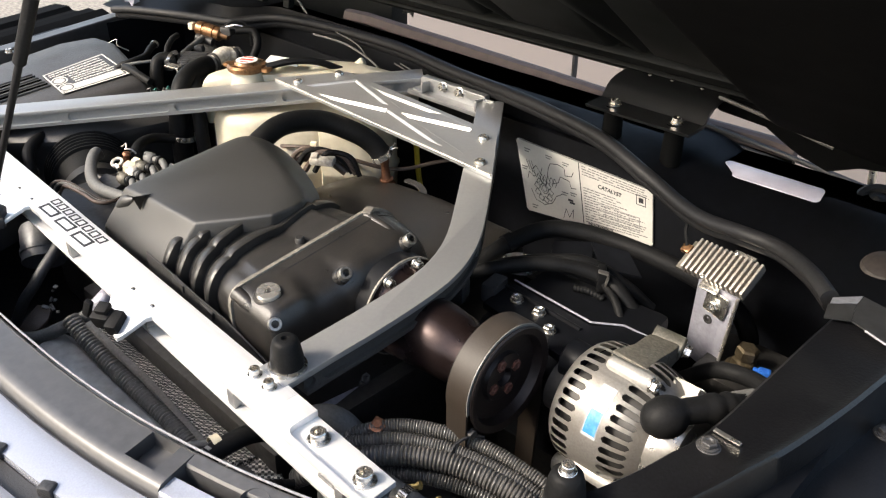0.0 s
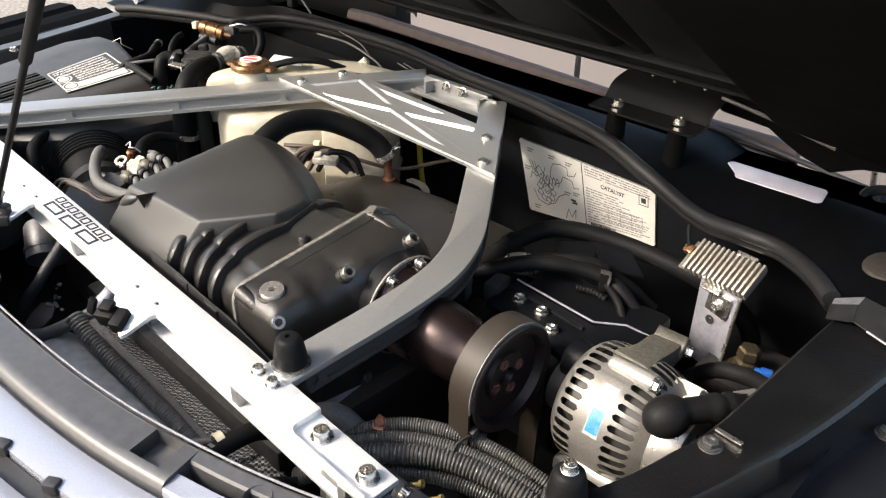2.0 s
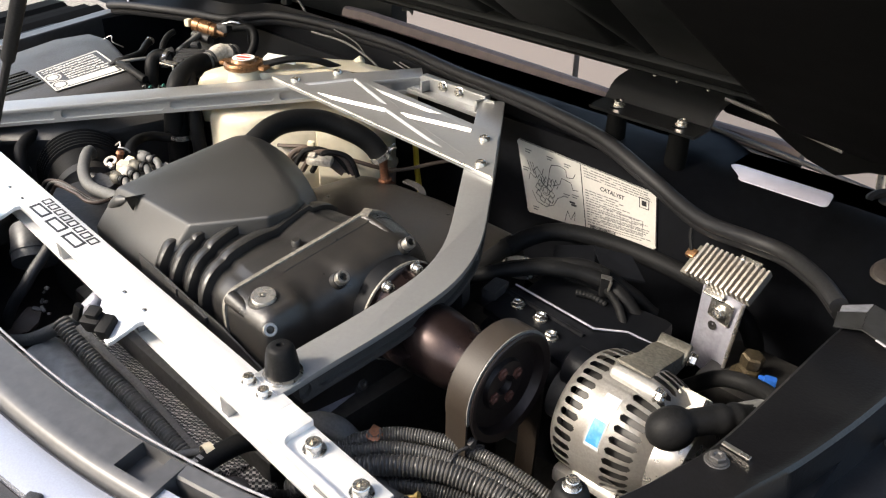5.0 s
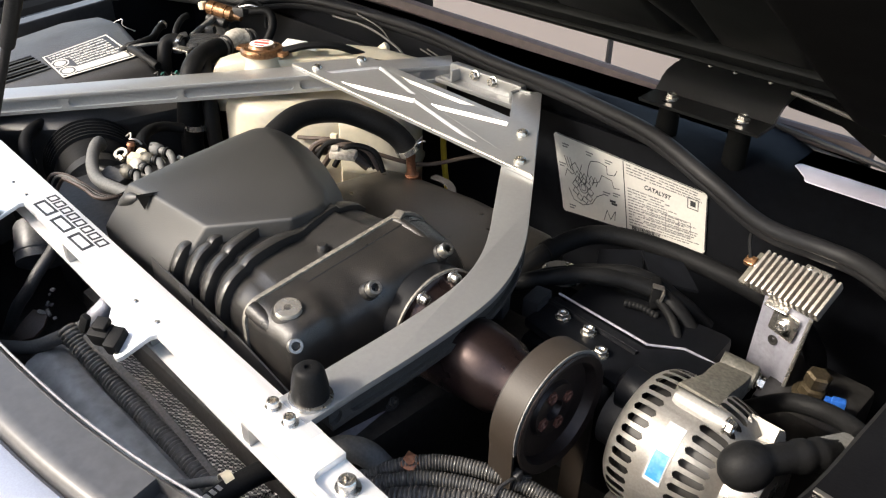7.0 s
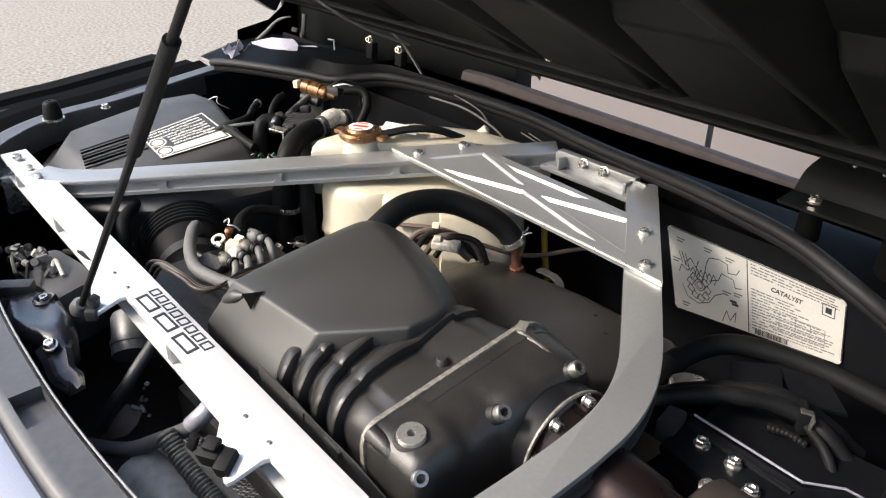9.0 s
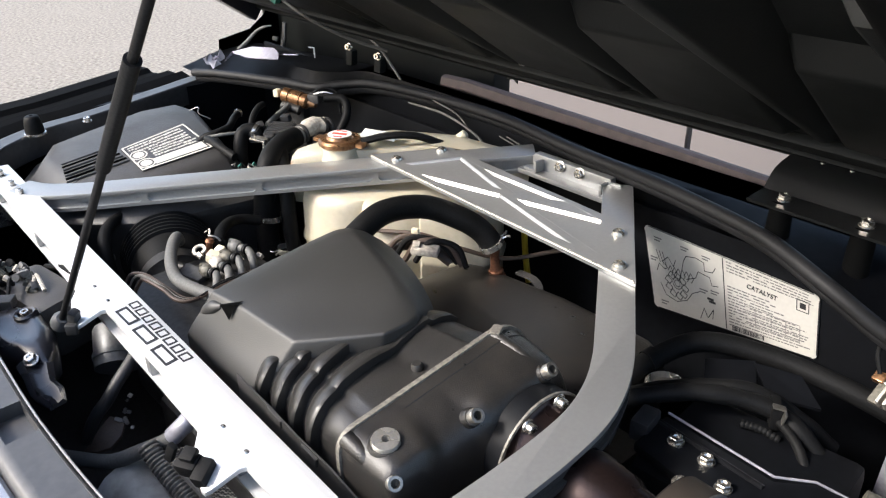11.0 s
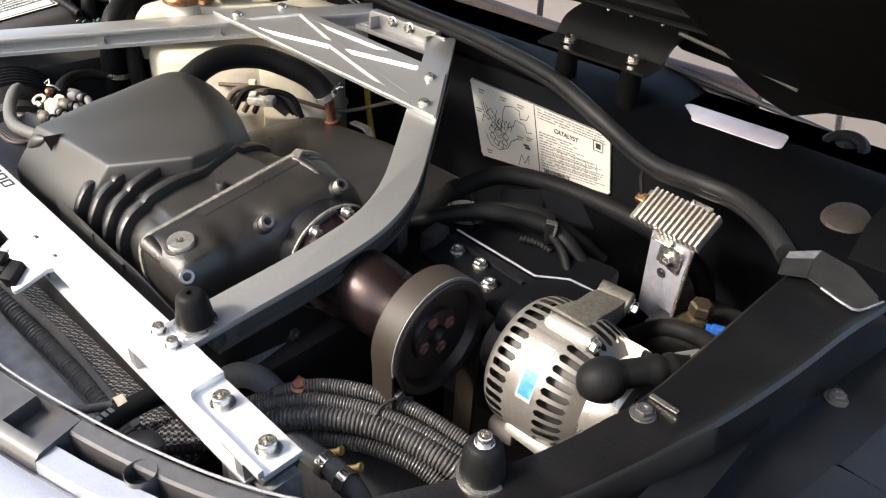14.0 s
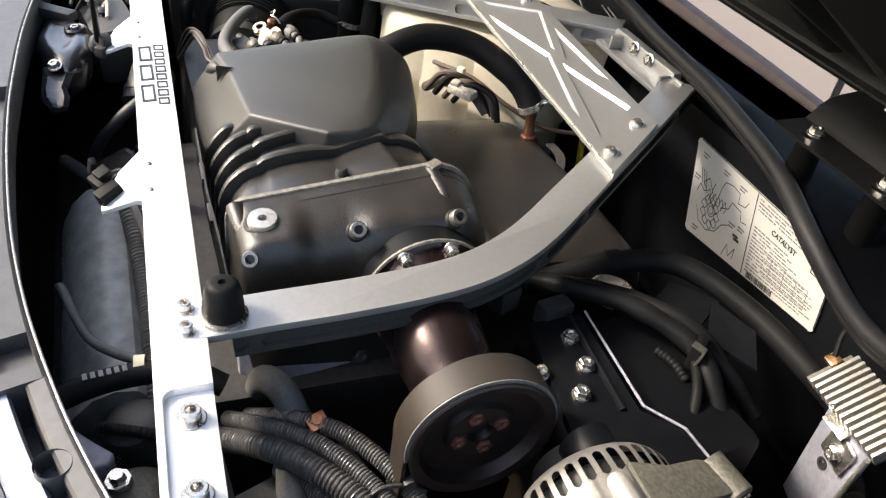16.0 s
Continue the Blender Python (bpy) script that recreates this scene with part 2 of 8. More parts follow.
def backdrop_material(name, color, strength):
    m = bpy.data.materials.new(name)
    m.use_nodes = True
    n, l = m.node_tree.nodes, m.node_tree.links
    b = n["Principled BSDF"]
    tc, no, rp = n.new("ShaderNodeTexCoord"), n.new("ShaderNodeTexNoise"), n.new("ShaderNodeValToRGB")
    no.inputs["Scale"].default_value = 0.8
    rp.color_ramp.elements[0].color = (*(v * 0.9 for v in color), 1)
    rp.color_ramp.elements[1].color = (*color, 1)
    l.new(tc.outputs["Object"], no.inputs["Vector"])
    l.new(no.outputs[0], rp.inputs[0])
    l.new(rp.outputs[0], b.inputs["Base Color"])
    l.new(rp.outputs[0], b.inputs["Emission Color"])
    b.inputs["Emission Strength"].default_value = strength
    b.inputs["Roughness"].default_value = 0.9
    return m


# haze put into a pale colour and a faint emission; no lamp
M_BACKDROP = backdrop_material("glowing_pale_backdrop", (0.125, 0.113, 0.113), 0.02)


# ---- mesh helpers ----
def thing(name, label, category, base=(0, 0, 0), group="", kind=""):
    ob = new(name)
    ob.empty_display_size = 0.02
    ob.location = base
    return tagged(ob, label, category, group, kind)


def finish(me, bm, mat, smooth=True, sharp=38):
    bmesh.ops.recalc_face_normals(bm, faces=bm.faces[:])
    bm.to_mesh(me)
    bm.free()
    me.materials.append(mat)
    if smooth:
        me.polygons.foreach_set("use_smooth", [True] * len(me.polygons))
        me.set_sharp_from_angle(angle=radians(sharp))
    return me


def under(ob, parent):
    """Hang ob under parent and keep its place in the world."""
    ob.parent = parent
    ob.matrix_parent_inverse = parent.matrix_basis.inverted() if parent.type != "EMPTY" else Matrix.Translation(-parent.location)
    return ob


def part(name, bm, mat, parent, label="", smooth=True, sharp=38, kind=""):
    """Links a bmesh, in world metres, as one mesh under a thing or a part."""
    ob = new(name, finish(bpy.data.meshes.new(name), bm, mat, smooth, sharp))
    if parent:
        under(ob, parent)
    return tagged(ob, label, "", "", kind)


def placed(name, me, m, parent, label=""):
    """A part that shares the mesh me, at the pose m."""
    ob = new(name, me)
    under(ob, parent)
    ob.matrix_basis = m
    return tagged(ob, label)


def solo(name, bm, mat, label, category, group="", kind="", smooth=True, sharp=38):
    return tagged(part(name, bm, mat, None, "", smooth, sharp), label, category, group, kind)


def V(*a):
    return Vector(a)


def add_faces(bm, verts, faces):
    vs = [bm.verts.new(v) for v in verts]
    for f in faces:
        try:
            bm.faces.new([vs[i] for i in f])
        except ValueError:
            pass
    return vs


def box(bm, c, s, rot=(0, 0, 0), bev=0.0):
    m = pose(*c, *rot) @ Matrix.Diagonal((*s, 1))
    r = bmesh.ops.create_cube(bm, size=1, matrix=m)
    if bev:
        es = {e for v in r["verts"] for e in v.link_edges}
        bmesh.ops.bevel(bm, geom=list(es), offset=bev, segments=2, affect="EDGES", profile=0.6)
    return bm


def turn_to(axis):
    return Vector(axis).to_track_quat("Z", "Y").to_matrix().to_4x4()


def loft(bm, rings, closed=True, caps=True):
    vs = [[bm.verts.new(p) for p in r] for r in rings]
    n = len(rings[0])
    for a, b in zip(vs, vs[1:]):
        for i in range(n if closed else n - 1):
            j = (i + 1) % n
            bm.faces.new((a[i], a[j], b[j], b[i]))
    if caps and closed:
        bm.faces.new(vs[0][::-1])
        bm.faces.new(vs[-1])
    return bm


def revolve(bm, profile, origin, axis, seg=32, caps=True):
    """profile: (distance along the axis, radius)."""
    m = Matrix.Translation(origin) @ turn_to(axis)
    rings = [[m @ V(r * math.cos(2 * math.pi * k / seg), r * math.sin(2 * math.pi * k / seg), d) for k in range(seg)] for d, r in profile]
    return loft(bm, rings, True, caps)


def spline(pts, step=0.006):
    """A smooth curve through pts, sampled about every step metres."""
    p = [Vector(q) for q in pts]
    p = [2 * p[0] - p[1]] + p + [2 * p[-1] - p[-2]]
    out = []
    for a, b, c, d in zip(p, p[1:], p[2:], p[3:]):
        n = max(2, int((c - b).length / step))
        for k in range(n):
            t = k / n
            out.append(0.5 * (2 * b + (c - a) * t + (2 * a - 5 * b + 4 * c - d) * t * t + (3 * b - a - 3 * c + d) * t ** 3))
    out.append(p[-2])
    return out


def tube(bm, pts, r, seg=12, step=0.006, radius=None, flat=1.0, raw=False):
    """A tube along a smooth curve; radius(u) scales r at the length u; flat squashes it."""
    c = [Vector(q) for q in pts] if raw else spline(pts, step)
    up = V(0, 0, 1) if abs((c[1] - c[0]).normalized().z) < 0.9 else V(1, 0, 0)
    rings, run = [], 0.0
    for i, q in enumerate(c):
        d = (c[min(i + 1, len(c) - 1)] - c[max(i - 1, 0)]).normalized()
        up = (up - d * up.dot(d)).normalized()
        side = d.cross(up)
        if i:
            run += (q - c[i - 1]).length
        rr = r * (radius(run) if radius else 1)
        rings.append([q + side * rr * math.cos(2 * math.pi * k / seg) + up * rr * flat * math.sin(2 * math.pi * k / seg) for k in range(seg)])
    return loft(bm, rings)


def corrugated(bm, pts, r, pitch=0.0052, seg=14, depth=0.16):
    return tube(bm, pts, r, seg, pitch / 4, lambda u: 1 - depth * (0.5 + 0.5 * math.cos(2 * math.pi * u / pitch)) ** 2)


def prism(bm, outline, z0, z1, lift=None, holes=()):
    """An upright slab over an outline; lift(x, y) is added to its heights."""
    lift = lift or (lambda x, y: 0)
    n = len(outline)
    lo = [bm.verts.new((x, y, z0 + lift(x, y))) for x, y in outline]
    hi = [bm.verts.new((x, y, z1 + lift(x, y))) for x, y in outline]
    bm.faces.new(lo[::-1]), bm.faces.new(hi)
    for i in range(n):
        j = (i + 1) % n
        bm.faces.new((lo[i], lo[j], hi[j], hi[i]))
    return bm


def bevel_all(bm, offset, segments=2, angle=30):
    bm.normal_update()
    es = [e for e in bm.edges if len(e.link_faces) == 2 and e.calc_face_angle(0) > radians(angle)]
    bmesh.ops.bevel(bm, geom=es, offset=offset, segments=segments, affect="EDGES", profile=0.6)
    return bm


def ribbon(path, width):
    """The outline of a flat strip of that width along a plan path."""
    p = [Vector((*q[:2], 0)) for q in path]
    l, r = [], []
    for i, q in enumerate(p):
        d = (p[min(i + 1, len(p) - 1)] - p[max(i - 1, 0)]).normalized()
        s = V(-d.y, d.x, 0) * width / 2
        l.append((q + s)[:2]), r.append((q - s)[:2])
    return l + r[::-1]


# shared bolt meshes, standing on z = 0
def bolt_mesh(name, r, h, kind, mat, washer=0.0):
    bm = bmesh.new()
    z = 0.0
    if washer:
        revolve(bm, [(0, washer), (0.0012, washer), (0.0016, washer * 0.93)], (0, 0, 0), (0, 0, 1), 24)
        z = 0.0016
    if kind == "socket":
        revolve(bm, [(z, r), (z + h * 0.88, r), (z + h, r * 0.9), (z + h, r * 0.56), (z + h * 0.10, r * 0.52)], (0, 0, 0), (0, 0, 1), 24)
    elif kind == "button":
        revolve(bm, [(z, r), (z + h * 0.3, r), (z + h * 0.75, r * 0.82), (z + h, r * 0.5), (z + h * 0.98, r * 0.36), (z + h * 0.4, r * 0.34)], (0, 0, 0), (0, 0, 1), 24)
    elif kind == "plug":
        revolve(bm, [(z, r), (z + h * 0.55, r), (z + h, r * 0.93), (z + h * 1.02, r * 0.30), (z + h * 0.2, r * 0.26)], (0, 0, 0), (0, 0, 1), 32)
    else:
        revolve(bm, [(z, r * 1.25), (z + h * 0.2, r * 1.25), (z + h * 0.26, r * 1.1)], (0, 0, 0), (0, 0, 1), 20)
        revolve(bm, [(z + h * 0.2, r), (z + h * 0.9, r), (z + h, r * 0.85), (z + h, r * 0.5), (z + h * 0.8, r * 0.3)], (0, 0, 0), (0, 0, 1), 6)
    return finish(bpy.data.meshes.new(name), bm, mat, True, 30)


B_CAP = bolt_mesh("cap_bolt", 0.0066, 0.0075, "socket", M_STEEL, 0.0096)
B_SMALL = bolt_mesh("small_cap_bolt", 0.0048, 0.006, "socket", M_STEEL, 0.0066)
B_BUTTON = bolt_mesh("button_bolt", 0.0075, 0.006, "button", M_STEEL, 0.0)
B_HEX = bolt_mesh("hex_bolt", 0.0062, 0.007, "hex", M_STEEL, 0.0)
B_TINY = bolt_mesh("tiny_screw", 0.0028, 0.0016, "button", M_STEEL, 0.0)
B_COVER = bolt_mesh("cover_bolt", 0.0068, 0.0098, "socket", M_BOLT, 0.0)
B_BIG = bolt_mesh("large_plug", 0.0122, 0.0046, "plug", M_CLIP, 0.0)
B_DULL = bolt_mesh("dull_bolt", 0.0062, 0.005, "hex", M_BOX, 0.009)
B_RUST = bolt_mesh("rusty_bolt", 0.006, 0.006, "hex", M_RUST, 0.0)


def bolt(me, at, axis, parent, label="", name="bolt"):
    return placed(name, me, Matrix.Translation(at) @ turn_to(axis), parent, label)


def strip_along(bm, path, width, thick, lift=0.0):
    """A flat band that follows a path in space, its face turned up."""
    c = spline(path, 0.01)
    rings = []
    for i, q in enumerate(c):
        d = (c[min(i + 1, len(c) - 1)] - c[max(i - 1, 0)]).normalized()
        s = d.cross(V(0, 0, 1)).normalized() * width / 2
        u = V(0, 0, thick / 2)
        q = q + V(0, 0, lift)
        rings.append([q - s - u, q + s - u, q + s + u, q - s + u])
    return loft(bm, rings)


# ---- ground and backdrop board ----
bm = bmesh.new()
add_faces(bm, [(-400, -400, 0), (400, -400, 0), (400, 400, 0), (-400, 400, 0)], [(0, 1, 2, 3)])
solo("ground", bm, M_GROUND, "sunlit dusty sand and gravel ground beside the car", "ground", kind="structure")
# added board behind the lid gap, standing in for the bright distance
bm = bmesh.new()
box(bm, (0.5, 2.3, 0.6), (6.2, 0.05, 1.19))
solo("backdrop", bm, M_BACKDROP, "added pale board with a faint glow, standing in for the hazy distance", "backdrop", kind="structure")

# ---- car body round the engine bay ----
car = thing("car_body", "black painted car body round an open engine bay", "car body", (-0.5, 0.2, 0.0))

bm = bmesh.new()
box(bm, (-0.52, 0.2, 0.53), (1.7, 1.0, 0.04))
part("bay_floor", bm, M_DARK, car)
bm = bmesh.new()
box(bm, (-0.52, 0.2, 0.256), (1.5, 0.9, 0.51))
part("underbody", bm, M_DARK, car)

# front bulkhead, slightly leaning, with a return at its foot
bm = bmesh.new()
box(bm, (-0.5, 0.601, 0.745), (1.66, 0.018, 0.41), bev=0.004)
box(bm, (-0.5, 0.588, 0.700), (1.6, 0.02, 0.02), bev=0.004)
part("bulkhead", bm, M_PANEL, car, "black painted front bulkhead")
bm = bmesh.new()
box(bm, (-0.62, 0.606, 0.970), (1.25, 0.008, 0.056), bev=0.002)
part("bulkhead_upstand", bm, M_PANEL, car)

# inner walls of the bay
bm = bmesh.new()
box(bm, (0.275, 0.25, 0.74), (0.03, 0.80, 0.40))
part("inner_side_wall", bm, M_PANEL, car)
bm = bmesh.new()
box(bm, (-1.26, 0.25, 0.74), (0.03, 0.80, 0.40))
part("inner_side_wall", bm, M_PANEL, car)
bm = bmesh.new()
box(bm, (-0.5, -0.155, 0.73), (1.55, 0.03, 0.38))
part("inner_rear_wall", bm, M_PANEL, car)

# cowl shelf behind the seal, with a long slot through it
SEAL = [(-1.26, 0.452, 0.960), (-1.19, 0.470, 0.968), (-1.04, 0.515, 0.974), (-0.955, 0.531, 0.978), (-0.925, 0.556, 0.983), (-0.87, 0.588, 0.991), (-0.74, 0.594, 1.0), (-0.56, 0.597, 1.002), (-0.40, 0.572, 1.002), (-0.28, 0.552, 1.006), (-0.2, 0.534, 1.008), (-0.10, 0.506, 1.009), (-0.02, 0.484, 0.994), (0.045, 0.487, 0.966), (0.10, 0.500, 0.958), (0.140, 0.494, 0.960), (0.185, 0.460, 0.966), (0.218, 0.425, 0.968)]


def shelf(x):
    """The shelf's front edge along the seal, and its height there."""
    k = SEAL + [(0.36, 0.38, 0.965)]
    return float(np.interp(x, [a[0] for a in k], [a[1] + 0.003 for a in k])), float(np.interp(x, [a[0] for a in k], [a[2] - 0.001 for a in k]))


COWL = 1.0
SLA, SLB = 0.543, 0.567
bm = bmesh.new()
xs = [-1.32 + 0.03 * i for i in range(57)]
rows = []
for x in xs:
    y0, z0 = shelf(x)
    back = max(z0, COWL + 0.012 * min(1, max(0, (0.03 - x) / 0.04)) - 0.002 - max(0, -0.9 - x) * 0.07)
    rows.append([bm.verts.new((x, y, z)) for y, z in ((y0, z0), (max(SLA, y0 + 0.001), z0 + (back - z0) * 0.9), (max(SLB, y0 + 0.002), back), (0.622, back))])
for a, b in zip(rows, rows[1:]):
    for k in range(3):
        bm.faces.new((a[k], b[k], b[k + 1], a[k + 1]))
bmesh.ops.solidify(bm, geom=bm.faces[:], thickness=0.003)
part("cowl_shelf", bm, M_PANEL, car)
# pale round-ended insert let into the shelf
bm = bmesh.new()
ring = []
for x, y, a0 in ((0.058, 0.5490, 180), (0.143, 0.5510, 270), (0.1405, 0.5670, 0), (0.040, 0.5650, 90)):
    for k in range(6):
        a = radians(a0 + 18 * k)
        ring.append((x + 0.0065 * math.cos(a), y + 0.0065 * math.sin(a)))
prism(bm, ring, 0.9985, 1.0002, lambda x, y: 0.12 * (y - 0.56))
bevel_all(bm, 0.0006, 2, 60)
part("pale_insert", bm, M_INSERT, car, "pale lavender round-ended insert in the cowl shelf")
# satin trim band along the back of the shelf, a dark groove and a slim trim line below it
RAIL_X = (-0.735, -0.68, -0.60, -0.45, -0.30, -0.17, -0.05, 0.05, 0.082)
RAIL_Z = (1.022, 1.0245, 1.0225, 1.020, 1.0165, 1.0125, 1.0125, 1.0135, 1.012)


def cowl_strip(name, mat, profile, label):
    """A strip along the cowl; profile: (y, height under the top of the band)."""
    bm = bmesh.new()
    loft(bm, [[V(x, y, z - d) for y, d in profile] for x, z in zip(RAIL_X, RAIL_Z)])
    return part(name, bm, mat, car, label, sharp=30)


cowl_strip("cowl_rail", M_RAIL, [(0.648, 0.0), (0.640, -0.0012), (0.634, 0.0012), (0.6305, 0.0125), (0.632, 0.0155), (0.648, 0.016)], "satin mauve-brown trim band behind the seal")
cowl_strip("rail_groove", M_MATTE, [(0.646, 0.0162), (0.637, 0.0162), (0.633, 0.0255), (0.646, 0.0258)], "dark groove under the trim band")
cowl_strip("cowl_rail", M_RAIL, [(0.640, 0.0260), (0.6285, 0.0262), (0.6270, 0.0285), (0.6275, 0.0310), (0.640, 0.0320)], "slim mauve-brown trim line")
# two dull ridges carry the trim on toward the near corner
for pts in ([(-0.049, 0.624, 1.001), (0.05, 0.624, 0.996), (0.175, 0.624, 0.984)], [(-0.028, 0.628, 1.011), (0.06, 0.628, 1.004), (0.185, 0.628, 0.992)]):
    bm = bmesh.new()
    tube(bm, pts, 0.0034, 8, 0.02)
    part("cowl_ridge", bm, M_BOX, car)
# dark quarter structure closing the far end of the gap, with a torn liner edge
bm = bmesh.new()
box(bm, (-1.02, 0.70, 1.06), (0.72, 0.04, 0.26), (0, 0, 0), 0.01)
part("quarter_inner", bm, M_LID, car)
bm = bmesh.new()
add_faces(bm, [(-1.31, 0.532, 0.93), (-1.31, 0.533, 0.957), (-1.31, 0.537, 1.001), (-1.31, 0.570, 1.006), (-1.31, 0.610, 1.012), (-1.31, 0.646, 1.036), (-1.31, 0.70, 1.12), (-1.31, 0.78, 1.30), (-1.31, 1.3, 1.35), (-1.31, 1.3, 0.5), (-1.31, 0.532, 0.5)], [tuple(range(11))])
bmesh.ops.solidify(bm, geom=bm.faces[:], thickness=0.03)
part("quarter_panel", bm, M_PAINT, car, "glossy black quarter panel")
rnd = random.Random(2)
for k in range(9):
    bm = bmesh.new()
    x, z = -0.668 + 0.012 * rnd.random() + 0.006 * k, 1.026 + 0.040 * rnd.random()
    d = 0.006 + 0.008 * rnd.random()
    a = rnd.random() * 6
    q = [V(x + d * math.cos(a + t), 0.69, z + d * math.sin(a + t) * 0.7) for t in (0, 1.9, 4.3)]
    loft(bm, [q, [p + V(0, 0.002, 0) for p in q]])
    part("torn_liner", bm, M_LID, car, smooth=False)
bm = bmesh.new()
box(bm, (-0.512, 1.03, 0.86), (0.005, 0.012, 0.30))
part("window_pillar", bm, M_PLASTIC, car)

# near side: flat flange, its outer step and the lower gutter
IN = [(0.100, -0.030), (0.126, 0.002), (0.178, 0.073), (0.205, 0.125), (0.221, 0.186), (0.225, 0.274), (0.227, 0.354), (0.229, 0.42), (0.226, 0.47)]
OUT = [(0.168, -0.010), (0.185, 0.012), (0.218, 0.058), (0.249, 0.124), (0.272, 0.186), (0.289, 0.272), (0.300, 0.354), (0.312, 0.42), (0.315, 0.47)]
bm = bmesh.new()
a = spline([(*p, 0.965) for p in IN], 0.008)
b = spline([(*p, 0.965) for p in OUT], 0.008)
n = 60
pick = lambda c, k: c[round(k / (n - 1) * (len(c) - 1))]
rings = []
for k in range(n):
    p, q = pick(a, k), pick(b, k)
    w = (q - p).normalized()
    dip = -0.036 * max(0, 1 - k / 24)
    p, q = p + V(0, 0, dip), q + V(0, 0, dip)
    rings.append([p + V(0, 0, -0.05), p + w * 0.002 + V(0, 0, -0.003), p + w * 0.005, q - w * 0.012, q - w * 0.003 + V(0, 0, 0.004), q + V(0, 0, 0.001), q + w * 0.004 + V(0, 0, -0.045), q + w * 0.004 + V(0, 0, -0.05)])
loft(bm, rings)
part("side_flange", bm, M_FLANGE, car, "dusty black side flange")
bm = bmesh.new()
rings = []
for k in range(n):
    q, p = pick(b, k), pick(a, k)
    w = (q - p).normalized()
    rings.append([q + V(0, 0, -0.05), q + V(0, 0, -0.044), q + w * 0.05 + V(0, 0, -0.048), q + w * 0.052 + V(0, 0, -0.040), q + w * 0.20 + V(0, 0, -0.06), q + w * 0.50 + V(0, 0, -0.16), q + w * 0.50 + V(0, 0, -0.22)])
loft(bm, rings)
part("side_gutter", bm, M_FLANGE, car, "lower black gutter outside the flange")

# rear lip with its moulding, then the glossy painted tail
REAR = [(0.155, 0.015), (0.118, -0.019), (0.070, -0.044), (0.018, -0.063), (-0.03, -0.077), (-0.10, -0.0935), (-0.174, -0.1055), (-0.25, -0.113), (-0.35, -0.1185), (-0.45, -0.119), (-0.6, -0.112), (-0.8, -0.088), (-0.98, -0.045), (-1.07, 0.01), (-1.13, 0.075), (-1.165, 0.143), (-1.18, 0.223), (-1.22, 0.35), (-1.265, 0.484)]
rear = spline([(*p, 0.945) for p in REAR], 0.012)


def sweep_lip(bm, section, lo=0, hi=None, pockets=(), sunk=()):
    """Sweeps a section along the rear edge; the points named in sunk drop inside the pockets."""
    rings = []
    pts = rear[lo:hi]
    was = False
    for i, q in enumerate(pts):
        d = (pts[min(i + 1, len(pts) - 1)] - pts[max(i - 1, 0)]).normalized()
        out = V(0, 0, 1).cross(d)
        flat = [q + out * u + V(0, 0, h) for u, h in section]
        low = [p + V(0, 0, -0.013) if j in sunk else p for j, p in enumerate(flat)]
        inside = any(a < q.x < b for a, b in pockets)
        if inside and not was:
            rings += [flat, [p + d * 0.0005 for p in low]]
        elif was and not inside:
            rings += [low, [p + d * 0.0005 for p in flat]]
        else:
            rings.append(low if inside else flat)
        was = inside
    return loft(bm, rings)


split = next(i for i, q in enumerate(rear) if q.x < -1.0)
near_cut = next(i for i, q in enumerate(rear) if q.x < -0.056)
bm = bmesh.new()
sweep_lip(bm, [(0.0, -0.04), (0.0, -0.004), (0.002, 0.0), (0.0038, 0.001), (0.0040, 0.0006), (0.0300, -0.0003), (0.0305, -0.0003), (0.037, -0.001), (0.0405, -0.004), (0.042, -0.012), (0.042, -0.04)], near_cut - 1, None, ((-0.084, -0.056), (-0.428, -0.385)), (4, 5))
part("lip_moulding", bm, M_LIP, car, "scuffed black moulding round the bay opening", sharp=50)
# toward the near end a deep groove parts the narrow lip from the outer strip
bm = bmesh.new()
sweep_lip(bm, [(0.0, -0.04), (0.0, -0.004), (0.0015, 0.0), (0.0030, 0.0005), (0.0125, -0.0008), (0.0142, -0.0030), (0.0146, -0.038), (0.0225, -0.038), (0.0225, -0.04)], 0, near_cut)
part("lip_moulding", bm, M_LIP, car, "narrow grooved end of the moulding", sharp=10)
bm = bmesh.new()
sweep_lip(bm, [(0.0228, -0.04), (0.0228, -0.008), (0.0250, -0.004), (0.0400, -0.0045), (0.0418, -0.010), (0.0418, -0.04)], 0, near_cut)
part("outer_strip", bm, M_TAIL, car, "silver-blue strip beside the groove")
# thin pale tube drawn as the highlight on the lip's glossy inner edge
bm = bmesh.new()
tube(bm, [q + V(0, 0, 0.0016) for q in rear[3:split + 12]], 0.0011, 8, raw=True)
part("edge_glint", bm, M_EDGE_GLINT, car, "pale line painted as the highlight of the inner lip edge")
bm = bmesh.new()
sweep_lip(bm, [(0.0425, -0.05), (0.0425, -0.014), (0.046, -0.010), (0.060, -0.008), (0.078, -0.011), (0.080, -0.05)], 12, split)
sweep_lip(bm, [(0.0425, -0.05), (0.0425, -0.014), (0.046, -0.010), (0.060, -0.008), (0.092, -0.0095), (0.0925, -0.05)], 0, 13)
part("inner_tail_strip", bm, M_TAIL, car, "silver-blue strip inside the lid gap")
bm = bmesh.new()
sweep_lip(bm, [(0.0795, -0.05), (0.0795, -0.018), (0.0925, -0.018), (0.0925, -0.05)], 12, split)
part("gap_channel", bm, M_PLASTIC, car, "dark channel between the tail panels")
bm = bmesh.new()
